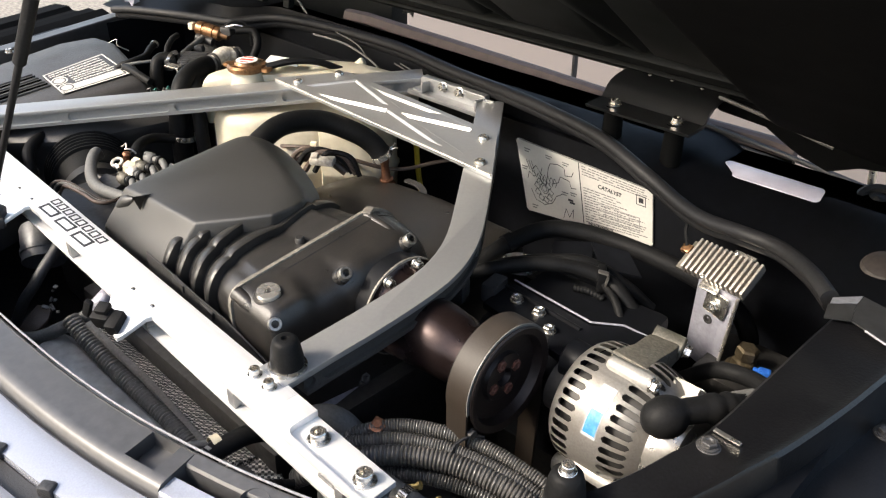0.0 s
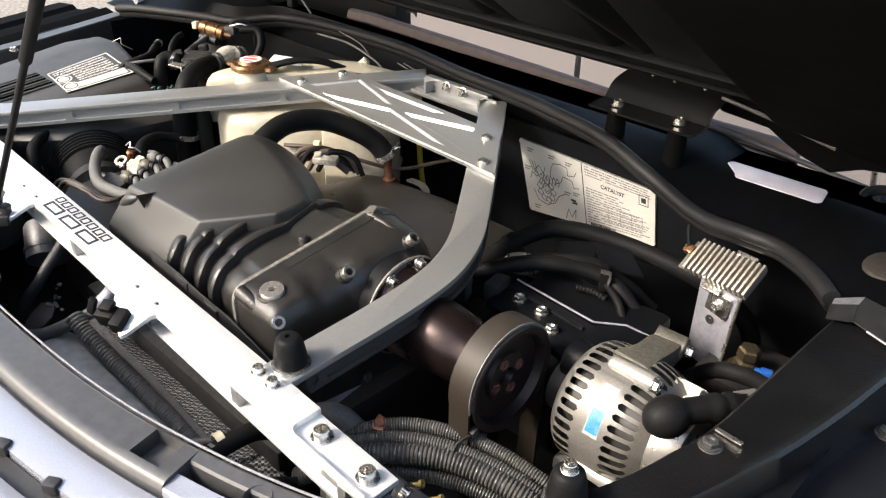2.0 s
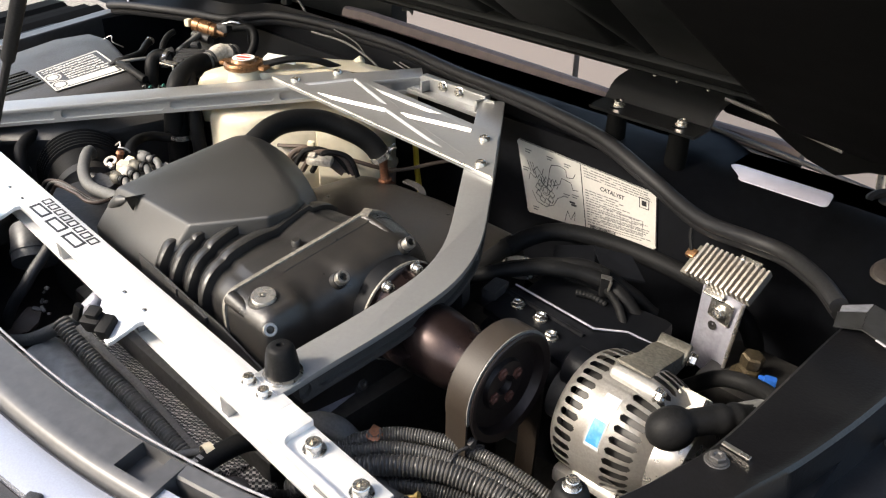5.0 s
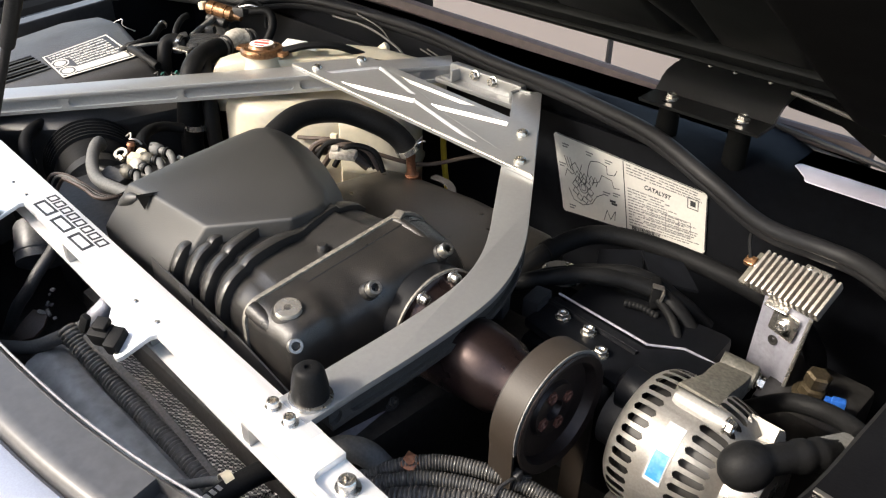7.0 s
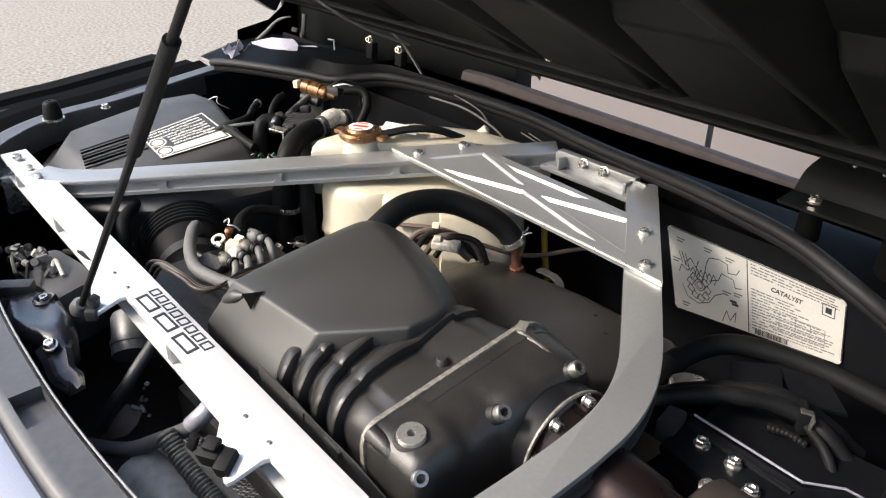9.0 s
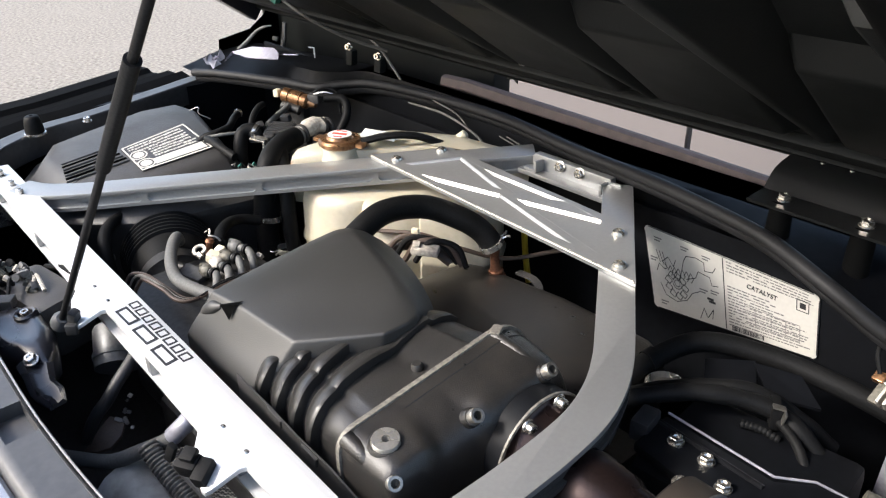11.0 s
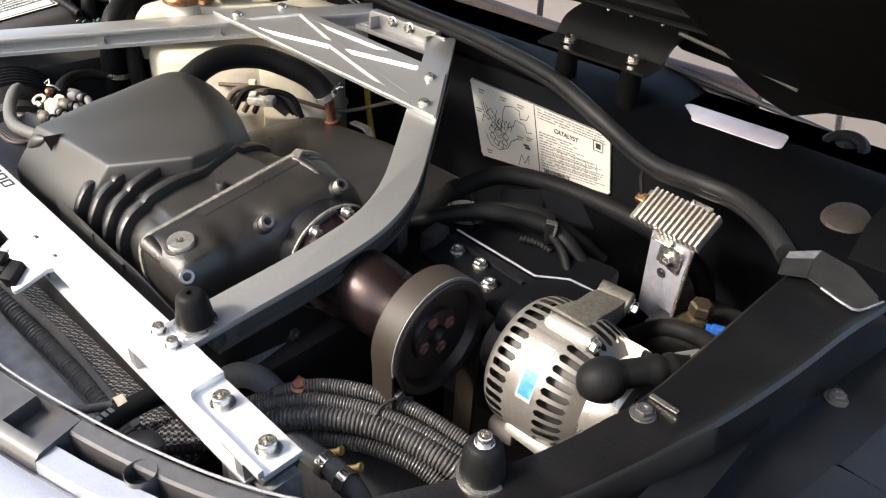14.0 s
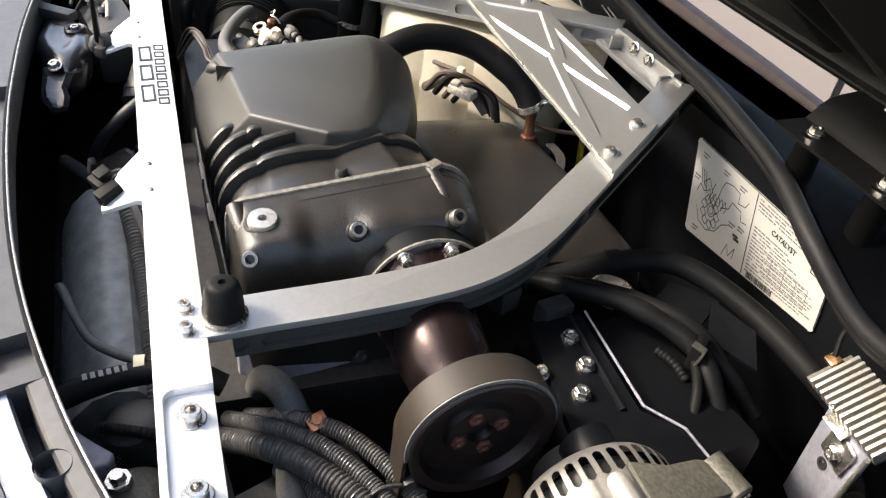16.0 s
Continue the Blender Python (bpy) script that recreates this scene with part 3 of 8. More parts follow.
sweep_lip(bm, [(0.0925, -0.06), (0.0925, -0.018), (0.096, -0.0115), (0.104, -0.009), (0.125, -0.009), (0.22, -0.022), (0.40, -0.075), (0.55, -0.17), (0.62, -0.60), (0.60, -0.60), (0.3, -0.2)], 0, split)
part("painted_tail", bm, M_TAIL, car, "glossy silver-blue tail panel")
bm = bmesh.new()
sweep_lip(bm, [(0.0425, -0.05), (0.0425, -0.012), (0.055, -0.006), (0.075, 0.002), (0.085, -0.006), (0.115, -0.002), (0.125, -0.012), (0.165, -0.012), (0.175, -0.004), (0.215, -0.004), (0.222, -0.014), (0.25, -0.016), (0.262, -0.05), (0.27, -0.75), (0.25, -0.75)], split - 1)
part("far_fender", bm, M_MATTE, car, "black far fender edge above the ground")
# dark rubber blocks in the gap between the tail panels
for i in (22, 27, 33, 40):
    q, d = rear[i], (rear[i + 1] - rear[i - 1]).normalized()
    out = V(0, 0, 1).cross(d)
    bm = bmesh.new()
    box(bm, tuple(q + out * 0.078 + V(0, 0, -0.012)), (0.012, 0.010, 0.010), (0, 0, math.degrees(math.atan2(d.y, d.x)) + 20), 0.002)
    part("gap_block", bm, M_PLASTIC, car)
# round drain hole with a raised rim in the moulding
bm = bmesh.new()
revolve(bm, [(-0.020, 0.0100), (0.0, 0.0100), (0.0008, 0.0103), (0.0, 0.0106), (-0.020, 0.0106)], (0.026, -0.0775, 0.9445), (0, 0, 1), 32, caps=False)
part("drain_ring", bm, M_LIP, car)
bm = bmesh.new()
revolve(bm, [(-0.004, 0.0), (-0.004, 0.0105), (0.0, 0.0105), (0.0015, 0.004), (0.0015, 0.0)], (0.026, -0.0775, 0.930), (0, 0, 1), 24)
part("drain_floor", bm, M_PLATE, car)

# flange fastenings, tape and scratches
bolt(B_DULL, (0.233, 0.174, 0.964), (0, 0, 1), car, "dull flange bolt")
bolt(B_DULL, (0.311, 0.336, 0.920), (0.1, 0, 1), car, "dull gutter bolt")
bolt(B_HEX, (-1.15, 0.20, 0.947), (0, 0, 1), car)
bm = bmesh.new()
box(bm, (0.239, 0.1905, 0.9668), (0.022, 0.004, 0.002), (0, 0, -3), 0.0008)
part("bright_clip", bm, M_STEEL, car)
bm = bmesh.new()
def sheet_piece(bm, pts, thick=0.0012):
    return loft(bm, [[V(*p) for p in pts], [V(x, y, z + thick) for x, y, z in pts]])


sheet_piece(bm, [(0.221, 0.424, 0.969), (0.242, 0.438, 0.9735), (0.2425, 0.421, 0.974), (0.224, 0.408, 0.972)])
part("tape_strip", bm, M_TAPE, car, "bright crinkled tape over the flange corner")
bm = bmesh.new()
sheet_piece(bm, [(0.223, 0.4065, 0.9715), (0.2425, 0.4195, 0.974), (0.248, 0.395, 0.971), (0.228, 0.386, 0.969)])
part("tape_strip", bm, M_TAPEDULL, car, "dull crinkled tape")
bm = bmesh.new()
sheet_piece(bm, [(0.2427, 0.438, 0.9733), (0.272, 0.430, 0.974), (0.303, 0.414, 0.966), (0.294, 0.390, 0.966), (0.284, 0.386, 0.968), (0.2485, 0.396, 0.9705), (0.2427, 0.420, 0.9738)])
part("loose_sheet", bm, M_TAPEDULL, car, "cloudy loose plastic film at the flange corner")
bm = bmesh.new()
tube(bm, [(0.262, 0.391, 0.9705), (0.284, 0.385, 0.969), (0.294, 0.389, 0.967), (0.304, 0.414, 0.967)], 0.0012, 6, 0.004)
part("film_edge", bm, M_TAPE, car)
bm = bmesh.new()
revolve(bm, [(-0.035, 0.022), (0.0, 0.022), (0.005, 0.019), (0.007, 0.012), (0.007, 0.004)], (0.240, 0.492, 0.980), (0, -0.25, 1), 28)
part("corner_grommet", bm, M_BROWNRUBBER, car, "faded brown rubber grommet")
bm = bmesh.new()
sheet_piece(bm, [(0.262, 0.445, 0.972), (0.258, 0.485, 0.985), (0.262, 0.530, 1.000), (0.300, 0.530, 1.000), (0.300, 0.445, 0.972)], 0.003)
part("corner_plate", bm, M_FLANGE, car, "dusty black corner plate")
bm = bmesh.new()
sheet_piece(bm, [(x, y - 0.010, z + 0.012) for x, y, z in ((-1.270, 0.555, 0.969), (-1.245, 0.545, 0.966), (-1.185, 0.548, 0.974), (-1.135, 0.555, 0.980), (-1.112, 0.565, 0.980), (-1.118, 0.572, 0.989), (-1.145, 0.578, 0.994), (-1.225, 0.575, 0.983))], 0.002)
part("loose_liner", bm, M_PALE, car, "loose pale liner sheet in the far corner")
bm = bmesh.new()
tube(bm, [(-1.16, 0.572, 0.991), (-1.12, 0.575, 0.998), (-1.08, 0.58, 1.004)], 0.0016, 6, 0.01)
part("liner_edge", bm, M_PALE, car)
rnd = random.Random(12)
for k in range(9):
    bm = bmesh.new()
    c = V(-1.245 + rnd.uniform(-0.012, 0.012), 0.480 + 0.0065 * k + rnd.uniform(-0.004, 0.004), 0.980 - 0.0008 * k + rnd.uniform(-0.010, 0.008))
    ring = [c + V(rnd.uniform(-0.006, 0.006), 0.012 * math.cos(a) * rnd.uniform(0.6, 1.3), 0.012 * math.sin(a) * rnd.uniform(0.5, 1.3)) for a in (0, 1.3, 2.6, 3.9, 5.2)]
    loft(bm, [ring, [p + V(0.0015, 0, 0.001) for p in ring]])
    part("torn_tape", bm, (M_INSERT, M_PALE, M_INSERT)[k % 3], car, "torn crumpled pale tape", smooth=False)
bm = bmesh.new()
tube(bm, [(-1.285, 0.56, 0.975), (-1.285, 0.575, 0.985), (-1.28, 0.590, 0.998), (-1.275, 0.605, 1.012), (-1.26, 0.615, 1.022), (-1.235, 0.62, 1.028)], 0.0045, 8, 0.006, lambda u: 1.3 - u * 9)
part("drain_tube", bm, M_GREYHOSE, car, "grey drain tube in the far corner")
for at, size in (((-1.19, 0.60, 1.013), (0.012, 0.006, 0.008)), ((-1.165, 0.60, 1.008), (0.006, 0.006, 0.012)), ((-1.155, 0.60, 1.030), (0.008, 0.006, 0.040))):
    bm = bmesh.new()
    box(bm, at, size, (0, 10, 20), 0.001)
    part("corner_clip", bm, M_PLATE, car)
bm = bmesh.new()
tube(bm, [(-1.072, 0.60, 1.016), (-1.054, 0.60, 1.018), (-1.054, 0.60, 0.998), (-1.072, 0.60, 0.993)], 0.0016, 6, raw=True)
part("striker_loop", bm, M_WHITE, car, "small pale wire loop")
for c in ((-0.943, 0.605, 1.011), (-0.861, 0.605, 1.011)):
    bm = bmesh.new()
    box(bm, c, (0.018, 0.014, 0.050), (0, 8, 0), 0.004)
    part("latch_block", bm, M_LID, car)
for c in ((-0.939, 0.600, 1.040), (-0.856, 0.600, 1.038)):
    bolt(B_SMALL, c, (0.2, -1, 0.2), car)
bm = bmesh.new()
tube(bm, [(-0.892, 0.600, 1.071), (-0.848, 0.600, 1.050), (-0.819, 0.600, 1.027), (-0.797, 0.600, 1.008)], 0.0022, 6, 0.006)
part("loose_wire", bm, M_WIRE, car, "loose grey wire hanging from the lid")

# ---- seal ----
seal = thing("weather_seal", "black rubber weather seal along the bulkhead top", "seal", (-0.5, 0.57, 0.95))
bm = bmesh.new()
tube(bm, SEAL, 0.0085, 16, 0.008, flat=0.9)
part("bulb", bm, M_SEAL, seal)
bm = bmesh.new()
tube(bm, [(x, y + 0.006, z - 0.011) for x, y, z in SEAL], 0.0065, 10, 0.01, flat=1.3)
part("carrier", bm, M_SEAL, seal)

# ---- open lid above ----
LID_Y, LID_Z, LID_A = 0.605, 1.066, 34.0
lid_dir, lid_n = V(0, -math.cos(radians(LID_A)), math.sin(radians(LID_A))), V(0, -math.sin(radians(LID_A)), -math.cos(radians(LID_A)))


def on_lid(x, u, h=0.0):
    """x across, u metres up the lid from its hinged edge, h out of its underside."""
    return V(x, LID_Y, LID_Z) + lid_dir * u + lid_n * h



def lid_slab(bm, x0, x1, u0, u1, h0, h1, bev=0.0):
    c = [on_lid(x, u, h) for x, u, h in ((x0, u0, h0), (x1, u0, h0), (x1, u1, h0), (x0, u1, h0), (x0, u0, h1), (x1, u0, h1), (x1, u1, h1), (x0, u1, h1))]
    add_faces(bm, c, [(0, 1, 2, 3), (4, 7, 6, 5), (0, 4, 5, 1), (1, 5, 6, 2), (2, 6, 7, 3), (3, 7, 4, 0)])
    if bev:
        bevel_all(bm, bev)
    return bm


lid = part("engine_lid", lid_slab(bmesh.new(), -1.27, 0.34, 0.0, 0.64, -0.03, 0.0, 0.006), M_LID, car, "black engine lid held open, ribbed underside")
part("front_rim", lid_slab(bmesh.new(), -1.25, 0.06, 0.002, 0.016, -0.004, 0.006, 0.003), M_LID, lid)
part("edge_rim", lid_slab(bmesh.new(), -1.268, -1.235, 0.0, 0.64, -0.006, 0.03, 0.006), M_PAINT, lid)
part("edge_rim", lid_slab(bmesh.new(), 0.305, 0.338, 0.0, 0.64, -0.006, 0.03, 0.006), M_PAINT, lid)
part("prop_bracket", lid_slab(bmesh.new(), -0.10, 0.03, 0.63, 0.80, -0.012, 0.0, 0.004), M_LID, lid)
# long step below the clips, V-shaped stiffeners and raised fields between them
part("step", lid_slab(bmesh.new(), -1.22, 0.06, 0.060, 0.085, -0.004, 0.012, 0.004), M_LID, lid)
for x0, x1 in ((-1.20, -0.98), (-0.94, -0.715), (-0.685, -0.480), (-0.445, -0.275), (-0.243, -0.085), (-0.05, 0.06)):
    bm = bmesh.new()
    loft(bm, [[on_lid(x0, 0.10, -0.002), on_lid(x1, 0.10, -0.002), on_lid(x1 + 0.02, 0.34, -0.002), on_lid(x0 + 0.02, 0.34, -0.002)],
              [on_lid(x0 + 0.012, 0.125, 0.014), on_lid(x1 - 0.012, 0.115, 0.014), on_lid(x1 + 0.01, 0.32, 0.020), on_lid(x0 + 0.03, 0.32, 0.020)]])
    bevel_all(bm, 0.005, 3)
    part("raised_field", bm, M_LID, lid)
    bm = bmesh.new()
    loft(bm, [[on_lid(x1 + 0.0, 0.09, -0.002), on_lid(x1 + 0.034, 0.09, -0.002), on_lid(x1 + 0.075, 0.50, -0.002), on_lid(x1 - 0.03, 0.50, -0.002)],
              [on_lid(x1 + 0.014, 0.10, 0.008), on_lid(x1 + 0.020, 0.10, 0.008), on_lid(x1 + 0.035, 0.49, 0.05), on_lid(x1 + 0.015, 0.49, 0.05)]])
    bevel_all(bm, 0.003, 2)
    part("stiffener", bm, M_LID, lid)
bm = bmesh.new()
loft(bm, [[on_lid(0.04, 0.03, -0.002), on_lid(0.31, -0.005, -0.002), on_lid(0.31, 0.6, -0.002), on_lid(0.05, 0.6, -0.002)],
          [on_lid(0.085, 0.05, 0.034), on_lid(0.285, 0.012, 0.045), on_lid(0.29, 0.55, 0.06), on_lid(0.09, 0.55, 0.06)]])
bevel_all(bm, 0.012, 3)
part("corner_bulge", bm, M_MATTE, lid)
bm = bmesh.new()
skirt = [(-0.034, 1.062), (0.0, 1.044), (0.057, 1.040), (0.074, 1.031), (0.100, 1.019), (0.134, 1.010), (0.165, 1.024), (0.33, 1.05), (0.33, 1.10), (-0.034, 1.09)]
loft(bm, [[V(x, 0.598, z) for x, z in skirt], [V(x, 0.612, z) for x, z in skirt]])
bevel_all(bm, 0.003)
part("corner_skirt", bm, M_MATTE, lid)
for x, u in ((-0.464, 0.085), (-0.259, 0.105), (-0.246, 0.12), (-0.066, 0.15), (-0.70, 0.07), (-0.95, 0.06)):
    bm = bmesh.new()
    revolve(bm, [(0, 0.006), (0.004, 0.006), (0.007, 0.003)], on_lid(x, u, -0.002), lid_n, 12)
    part("clip", bm, M_CLIP, lid)
# loose wire with a turquoise plug hanging below the lid
bm = bmesh.new()
tube(bm, [on_lid(-0.90, 0.17, 0.02), on_lid(-0.86, 0.14, 0.03), on_lid(-0.83, 0.08, 0.03), on_lid(-0.80, 0.02, 0.02)], 0.0025, 6, 0.006)
part("wire", bm, M_WIRE, lid)
bm = bmesh.new()
box(bm, on_lid(-0.91, 0.18, 0.02), (0.02, 0.014, 0.014), (0, 30, 20), 0.002)
part("plug", bm, M_GREEN, lid)

# hinge bracket: curved plate on two posts
hinge = thing("hinge_bracket", "black steel hinge bracket bolted on two posts", "hinge", (-0.055, 0.53, 1.0))
bm = bmesh.new()
prof = [(0.505, 1.0445), (0.538, 1.0460), (0.5420, 1.050), (0.548, 1.058), (0.556, 1.0635), (0.568, 1.067), (0.585, 1.0695), (0.606, 1.070)]
rings = []
for x in (-0.125, -0.118, 0.006, 0.012):
    t = 0.004
    rings.append([V(x, y, z) for y, z in prof] + [V(x, y + 0.002, z - t) for y, z in prof[::-1]])
loft(bm, rings)
part("plate", bm, M_HINGE, hinge, "glossy black curved plate")
for x in (-0.096, -0.014):
    bm = bmesh.new()
    revolve(bm, [(0, 0.013), (0.03, 0.012), (0.055, 0.011)], (x, 0.524, 0.990), (0, 0, 1), 18)
    part("post", bm, M_MATTE, hinge)
    bolt(B_HEX, (x, 0.524, 1.046), (0, 0, 1), hinge, "bright flanged hinge bolt")
for x in (-0.09, -0.06, -0.02):
    bolt(B_TINY, (x, 0.586, 1.0695), (0, -0.1, 1), hinge)
bm = bmesh.new()
tube(bm, [(0.014, 0.56, 1.075), (0.08, 0.55, 1.07), (0.15, 0.545, 1.06)], 0.0022, 6, 0.02)
part("cable", bm, M_WIRE, hinge)

# chrome stud and round grommet at the near end of the cowl
stud = thing("lid_stud", "chrome lid stud standing in a round black grommet", "stud", (0.185, 0.60, 0.985))
bm = bmesh.new()
revolve(bm, [(0, 0.024), (0.012, 0.024), (0.016, 0.020), (0.016, 0.014), (0.012, 0.012), (0.02, 0.0)], (0.191, 0.605, 0.985), (0, -0.5, 1), 28)
part("grommet", bm, M_RUBBER, stud)
bm = bmesh.new()
revolve(bm, [(-0.02, 0.0045), (0.075, 0.0045), (0.079, 0.002)], (0.168, 0.645, 1.0), (-0.05, -0.3, 1), 14)
part("pin", bm, M_CLIP, stud, "chrome pin")

# ---- strut brace ----
brace = thing("strut_brace", "machined aluminium strut brace bolted across the engine", "strut brace", (-0.45, 0.0, 0.92))
T = 0.938


def leg_lift(x, y):
    return 0.085 * max(0, y - 0.02)


# crossbeam: top flange and a pocketed web under it
def beam_y(x):
    return -0.008 + (0.078 - x) * 0.0285


def slab_run(bm, x0, x1, w0, w1, z0, z1, steps=6):
    rings = []
    for k in range(steps + 1):
        x = x0 + (x1 - x0) * k / steps
        y = beam_y(x)
        rings.append([V(x, y + w0, z0), V(x, y + w1, z0), V(x, y + w1, z1), V(x, y + w0, z1)])
    return loft(bm, rings)


bm = bmesh.new()
# the near end has a milled step with two bolts: top in three pieces round it
slab_run(bm, -1.062, -0.050, -0.0158, 0.0208, T - 0.007, T)
bevel_all(bm, 0.0012)
part("crossbeam", bm, M_ALU, brace, "bright brushed aluminium crossbeam with dark printed marks")
bm = bmesh.new()
slab_run(bm, -0.0502, 0.074, -0.0158, -0.0112, T - 0.0072, T - 0.0002)
slab_run(bm, -0.0502, 0.074, -0.0115, 0.0205, T - 0.0125, T - 0.0068)
slab_run(bm, -0.0502, -0.0225, -0.0115, 0.0205, T - 0.0070, T - 0.0002, 2)
bevel_all(bm, 0.0008)
# rounded inner corner of the recess
arc = [(-0.0228, -0.0115)] + [(-0.0228 + 0.009 * (1 - math.cos(radians(a))), -0.0115 + 0.009 * (1 - math.sin(radians(a)))) for a in (0, 22.5, 45, 67.5, 90)]
prism(bm, [(x, y + beam_y(x)) for x, y in arc], T - 0.0070, T - 0.0003)
part("beam_end", bm, M_ALU, brace, "milled end step of the crossbeam")
bm = bmesh.new()
loft(bm, [[V(0.014, -0.016, 0.918), V(0.068, -0.016, 0.918), V(0.068, 0.015, 0.918), V(0.014, 0.015, 0.918)], [V(0.004, -0.018, 0.83), V(0.030, -0.018, 0.83), V(0.030, 0.026, 0.83), V(0.004, 0.026, 0.83)]])
bevel_all(bm, 0.003)
part("end_mount", bm, M_PLATE, brace, "dark grey mount under the beam end")
# web and ribs take the darker leg metal for the shade under the flange
bm = bmesh.new()
slab_run(bm, -1.058, 0.056, -0.004, 0.019, T - 0.024, T - 0.0127)
slab_run(bm, -1.058, -0.052, -0.004, 0.019, T - 0.0128, T - 0.0074)
part("beam_web", bm, M_ALU_LEG, brace, "recessed side of the crossbeam, its shade put into a darker grey")
bm = bmesh.new()
slab_run(bm, -1.058, 0.056, -0.0170, 0.019, T - 0.0270, T - 0.0238)
part("lower_flange", bm, M_ALU, brace)
for x in (-0.98, -0.80, -0.62, -0.44, -0.26, -0.10, 0.05):
    bm = bmesh.new()
    slab_run(bm, x - 0.005, x + 0.005, -0.0160, -0.0038, T - 0.0238, T - 0.0072, 1)
    part("web_rib", bm, M_ALU_LEG, brace)
# black foot block under the near end and end plate at the far one
bm = bmesh.new()
box(bm, (0.046, -0.003, 0.857), (0.052, 0.031, 0.106), (0, 0, -1.6), 0.004)
part("foot_block", bm, M_GREYPLATE, brace, "dark grey foot block under the beam")
bm = bmesh.new()
box(bm, (-1.052, 0.010, 0.885), (0.05, 0.03, 0.06), (0, 0, -1.6), 0.004)
part("foot_block", bm, M_STEEL, brace, "dirty steel foot under the far end")

# bent legs
NEAR = [(-0.083, 0.012), (-0.082, 0.06), (-0.079, 0.12), (-0.079, 0.175), (-0.083, 0.215), (-0.095, 0.252), (-0.115, 0.288), (-0.148, 0.333), (-0.182, 0.378), (-0.25, 0.468), (-0.318, 0.556)]
FAR = [(-0.958, 0.030), (-0.925, 0.044), (-0.895, 0.068), (-0.866, 0.098), (-0.7625, 0.224), (-0.663, 0.343), (-0.612, 0.404), (-0.54, 0.488), (-0.470, 0.570)]
# the near leg's web, flange and bridges have their shade put into a dark grey
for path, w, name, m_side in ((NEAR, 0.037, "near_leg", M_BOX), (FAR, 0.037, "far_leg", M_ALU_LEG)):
    fine = [tuple(q)[:2] for q in spline([(*p, 0) for p in path], 0.01)]
    bm = bmesh.new()
    prism(bm, ribbon(fine, w), T - 0.006, T + 0.0005, leg_lift)
    bevel_all(bm, 0.001, 2, 50)
    part("leg", bm, M_ALU_LEG, brace, "satin aluminium leg bent toward the bulkhead")
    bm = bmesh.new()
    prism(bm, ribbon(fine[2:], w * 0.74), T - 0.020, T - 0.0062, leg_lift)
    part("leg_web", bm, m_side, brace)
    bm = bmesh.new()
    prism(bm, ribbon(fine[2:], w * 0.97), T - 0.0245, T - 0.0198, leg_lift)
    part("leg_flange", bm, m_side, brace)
    runs = [0.0]
    for p, q in zip(fine, fine[1:]):
        runs.append(runs[-1] + math.dist(p, q))

    def leg_pt(a, off, z):
        """A point at the length a along the leg, off to its side, at the height z below the lift."""
        x, y = np.interp(a, runs, [p[0] for p in fine]), np.interp(a, runs, [p[1] for p in fine])
        x2, y2 = np.interp(a + 0.004, runs, [p[0] for p in fine]), np.interp(a + 0.004, runs, [p[1] for p in fine])
        x1, y1 = np.interp(a - 0.004, runs, [p[0] for p in fine]), np.interp(a - 0.004, runs, [p[1] for p in fine])
        d = V(x2 - x1, y2 - y1, 0).normalized()
        e = V(x, y, 0) + V(-d.y, d.x, 0) * off
        return V(e.x, e.y, z + leg_lift(e.x, e.y))

    z0, z1, hw = T - 0.0200, T - 0.0060, 0.004
    R = (z1 - z0) / 2
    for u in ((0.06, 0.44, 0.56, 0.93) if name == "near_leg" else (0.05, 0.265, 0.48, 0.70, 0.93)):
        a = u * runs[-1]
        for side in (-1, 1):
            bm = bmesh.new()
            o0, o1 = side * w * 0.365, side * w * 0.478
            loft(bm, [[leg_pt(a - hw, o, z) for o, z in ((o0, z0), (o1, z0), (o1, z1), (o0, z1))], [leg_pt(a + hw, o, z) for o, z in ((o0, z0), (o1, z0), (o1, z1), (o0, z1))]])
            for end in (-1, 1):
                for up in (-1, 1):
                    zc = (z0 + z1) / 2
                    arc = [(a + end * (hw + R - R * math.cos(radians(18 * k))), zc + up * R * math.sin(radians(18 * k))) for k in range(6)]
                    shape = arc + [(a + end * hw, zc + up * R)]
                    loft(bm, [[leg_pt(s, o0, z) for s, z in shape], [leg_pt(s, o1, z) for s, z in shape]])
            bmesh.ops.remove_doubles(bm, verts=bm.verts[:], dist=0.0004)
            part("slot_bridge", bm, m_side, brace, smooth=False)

# gusset plate: a thick plate milled into four pockets between crossed ribs
G = [(-0.626, 0.405), (-0.165, 0.386), (-0.231, 0.471), (-0.556, 0.490)]
gz = T + 0.0012


def g_slab(bm, outline, h0, h1):
    return prism(bm, outline, gz + h0, gz + h1, leg_lift)


def g_wall(bm, a, b, into, wide, h0=0.0034, h1=0.0066):
    """A milled fillet from the rim height at a-b down to the pocket floor, wide metres into the pocket."""
    p, q, s = V(*a, 0), V(*b, 0), V(*into, 0).normalized()
    d = (q - p).normalized()
    rings = []
    for c in (p + d * 0.001, q - d * 0.001):
        ring = []
        for k, zz in ((-0.0006, h0 - 0.001), (-0.0006, h1), (wide * 0.25, h1 * 0.80), (wide * 0.6, h0 + (h1 - h0) * 0.30), (wide, h0), (wide, h0 - 0.001)):
            e = c + s * k
            ring.append(V(e.x, e.y, gz + zz + leg_lift(e.x, e.y)))
        rings.append(ring)
    return loft(bm, rings)


bm = bmesh.new()
g_slab(bm, G, 0, 0.0034)
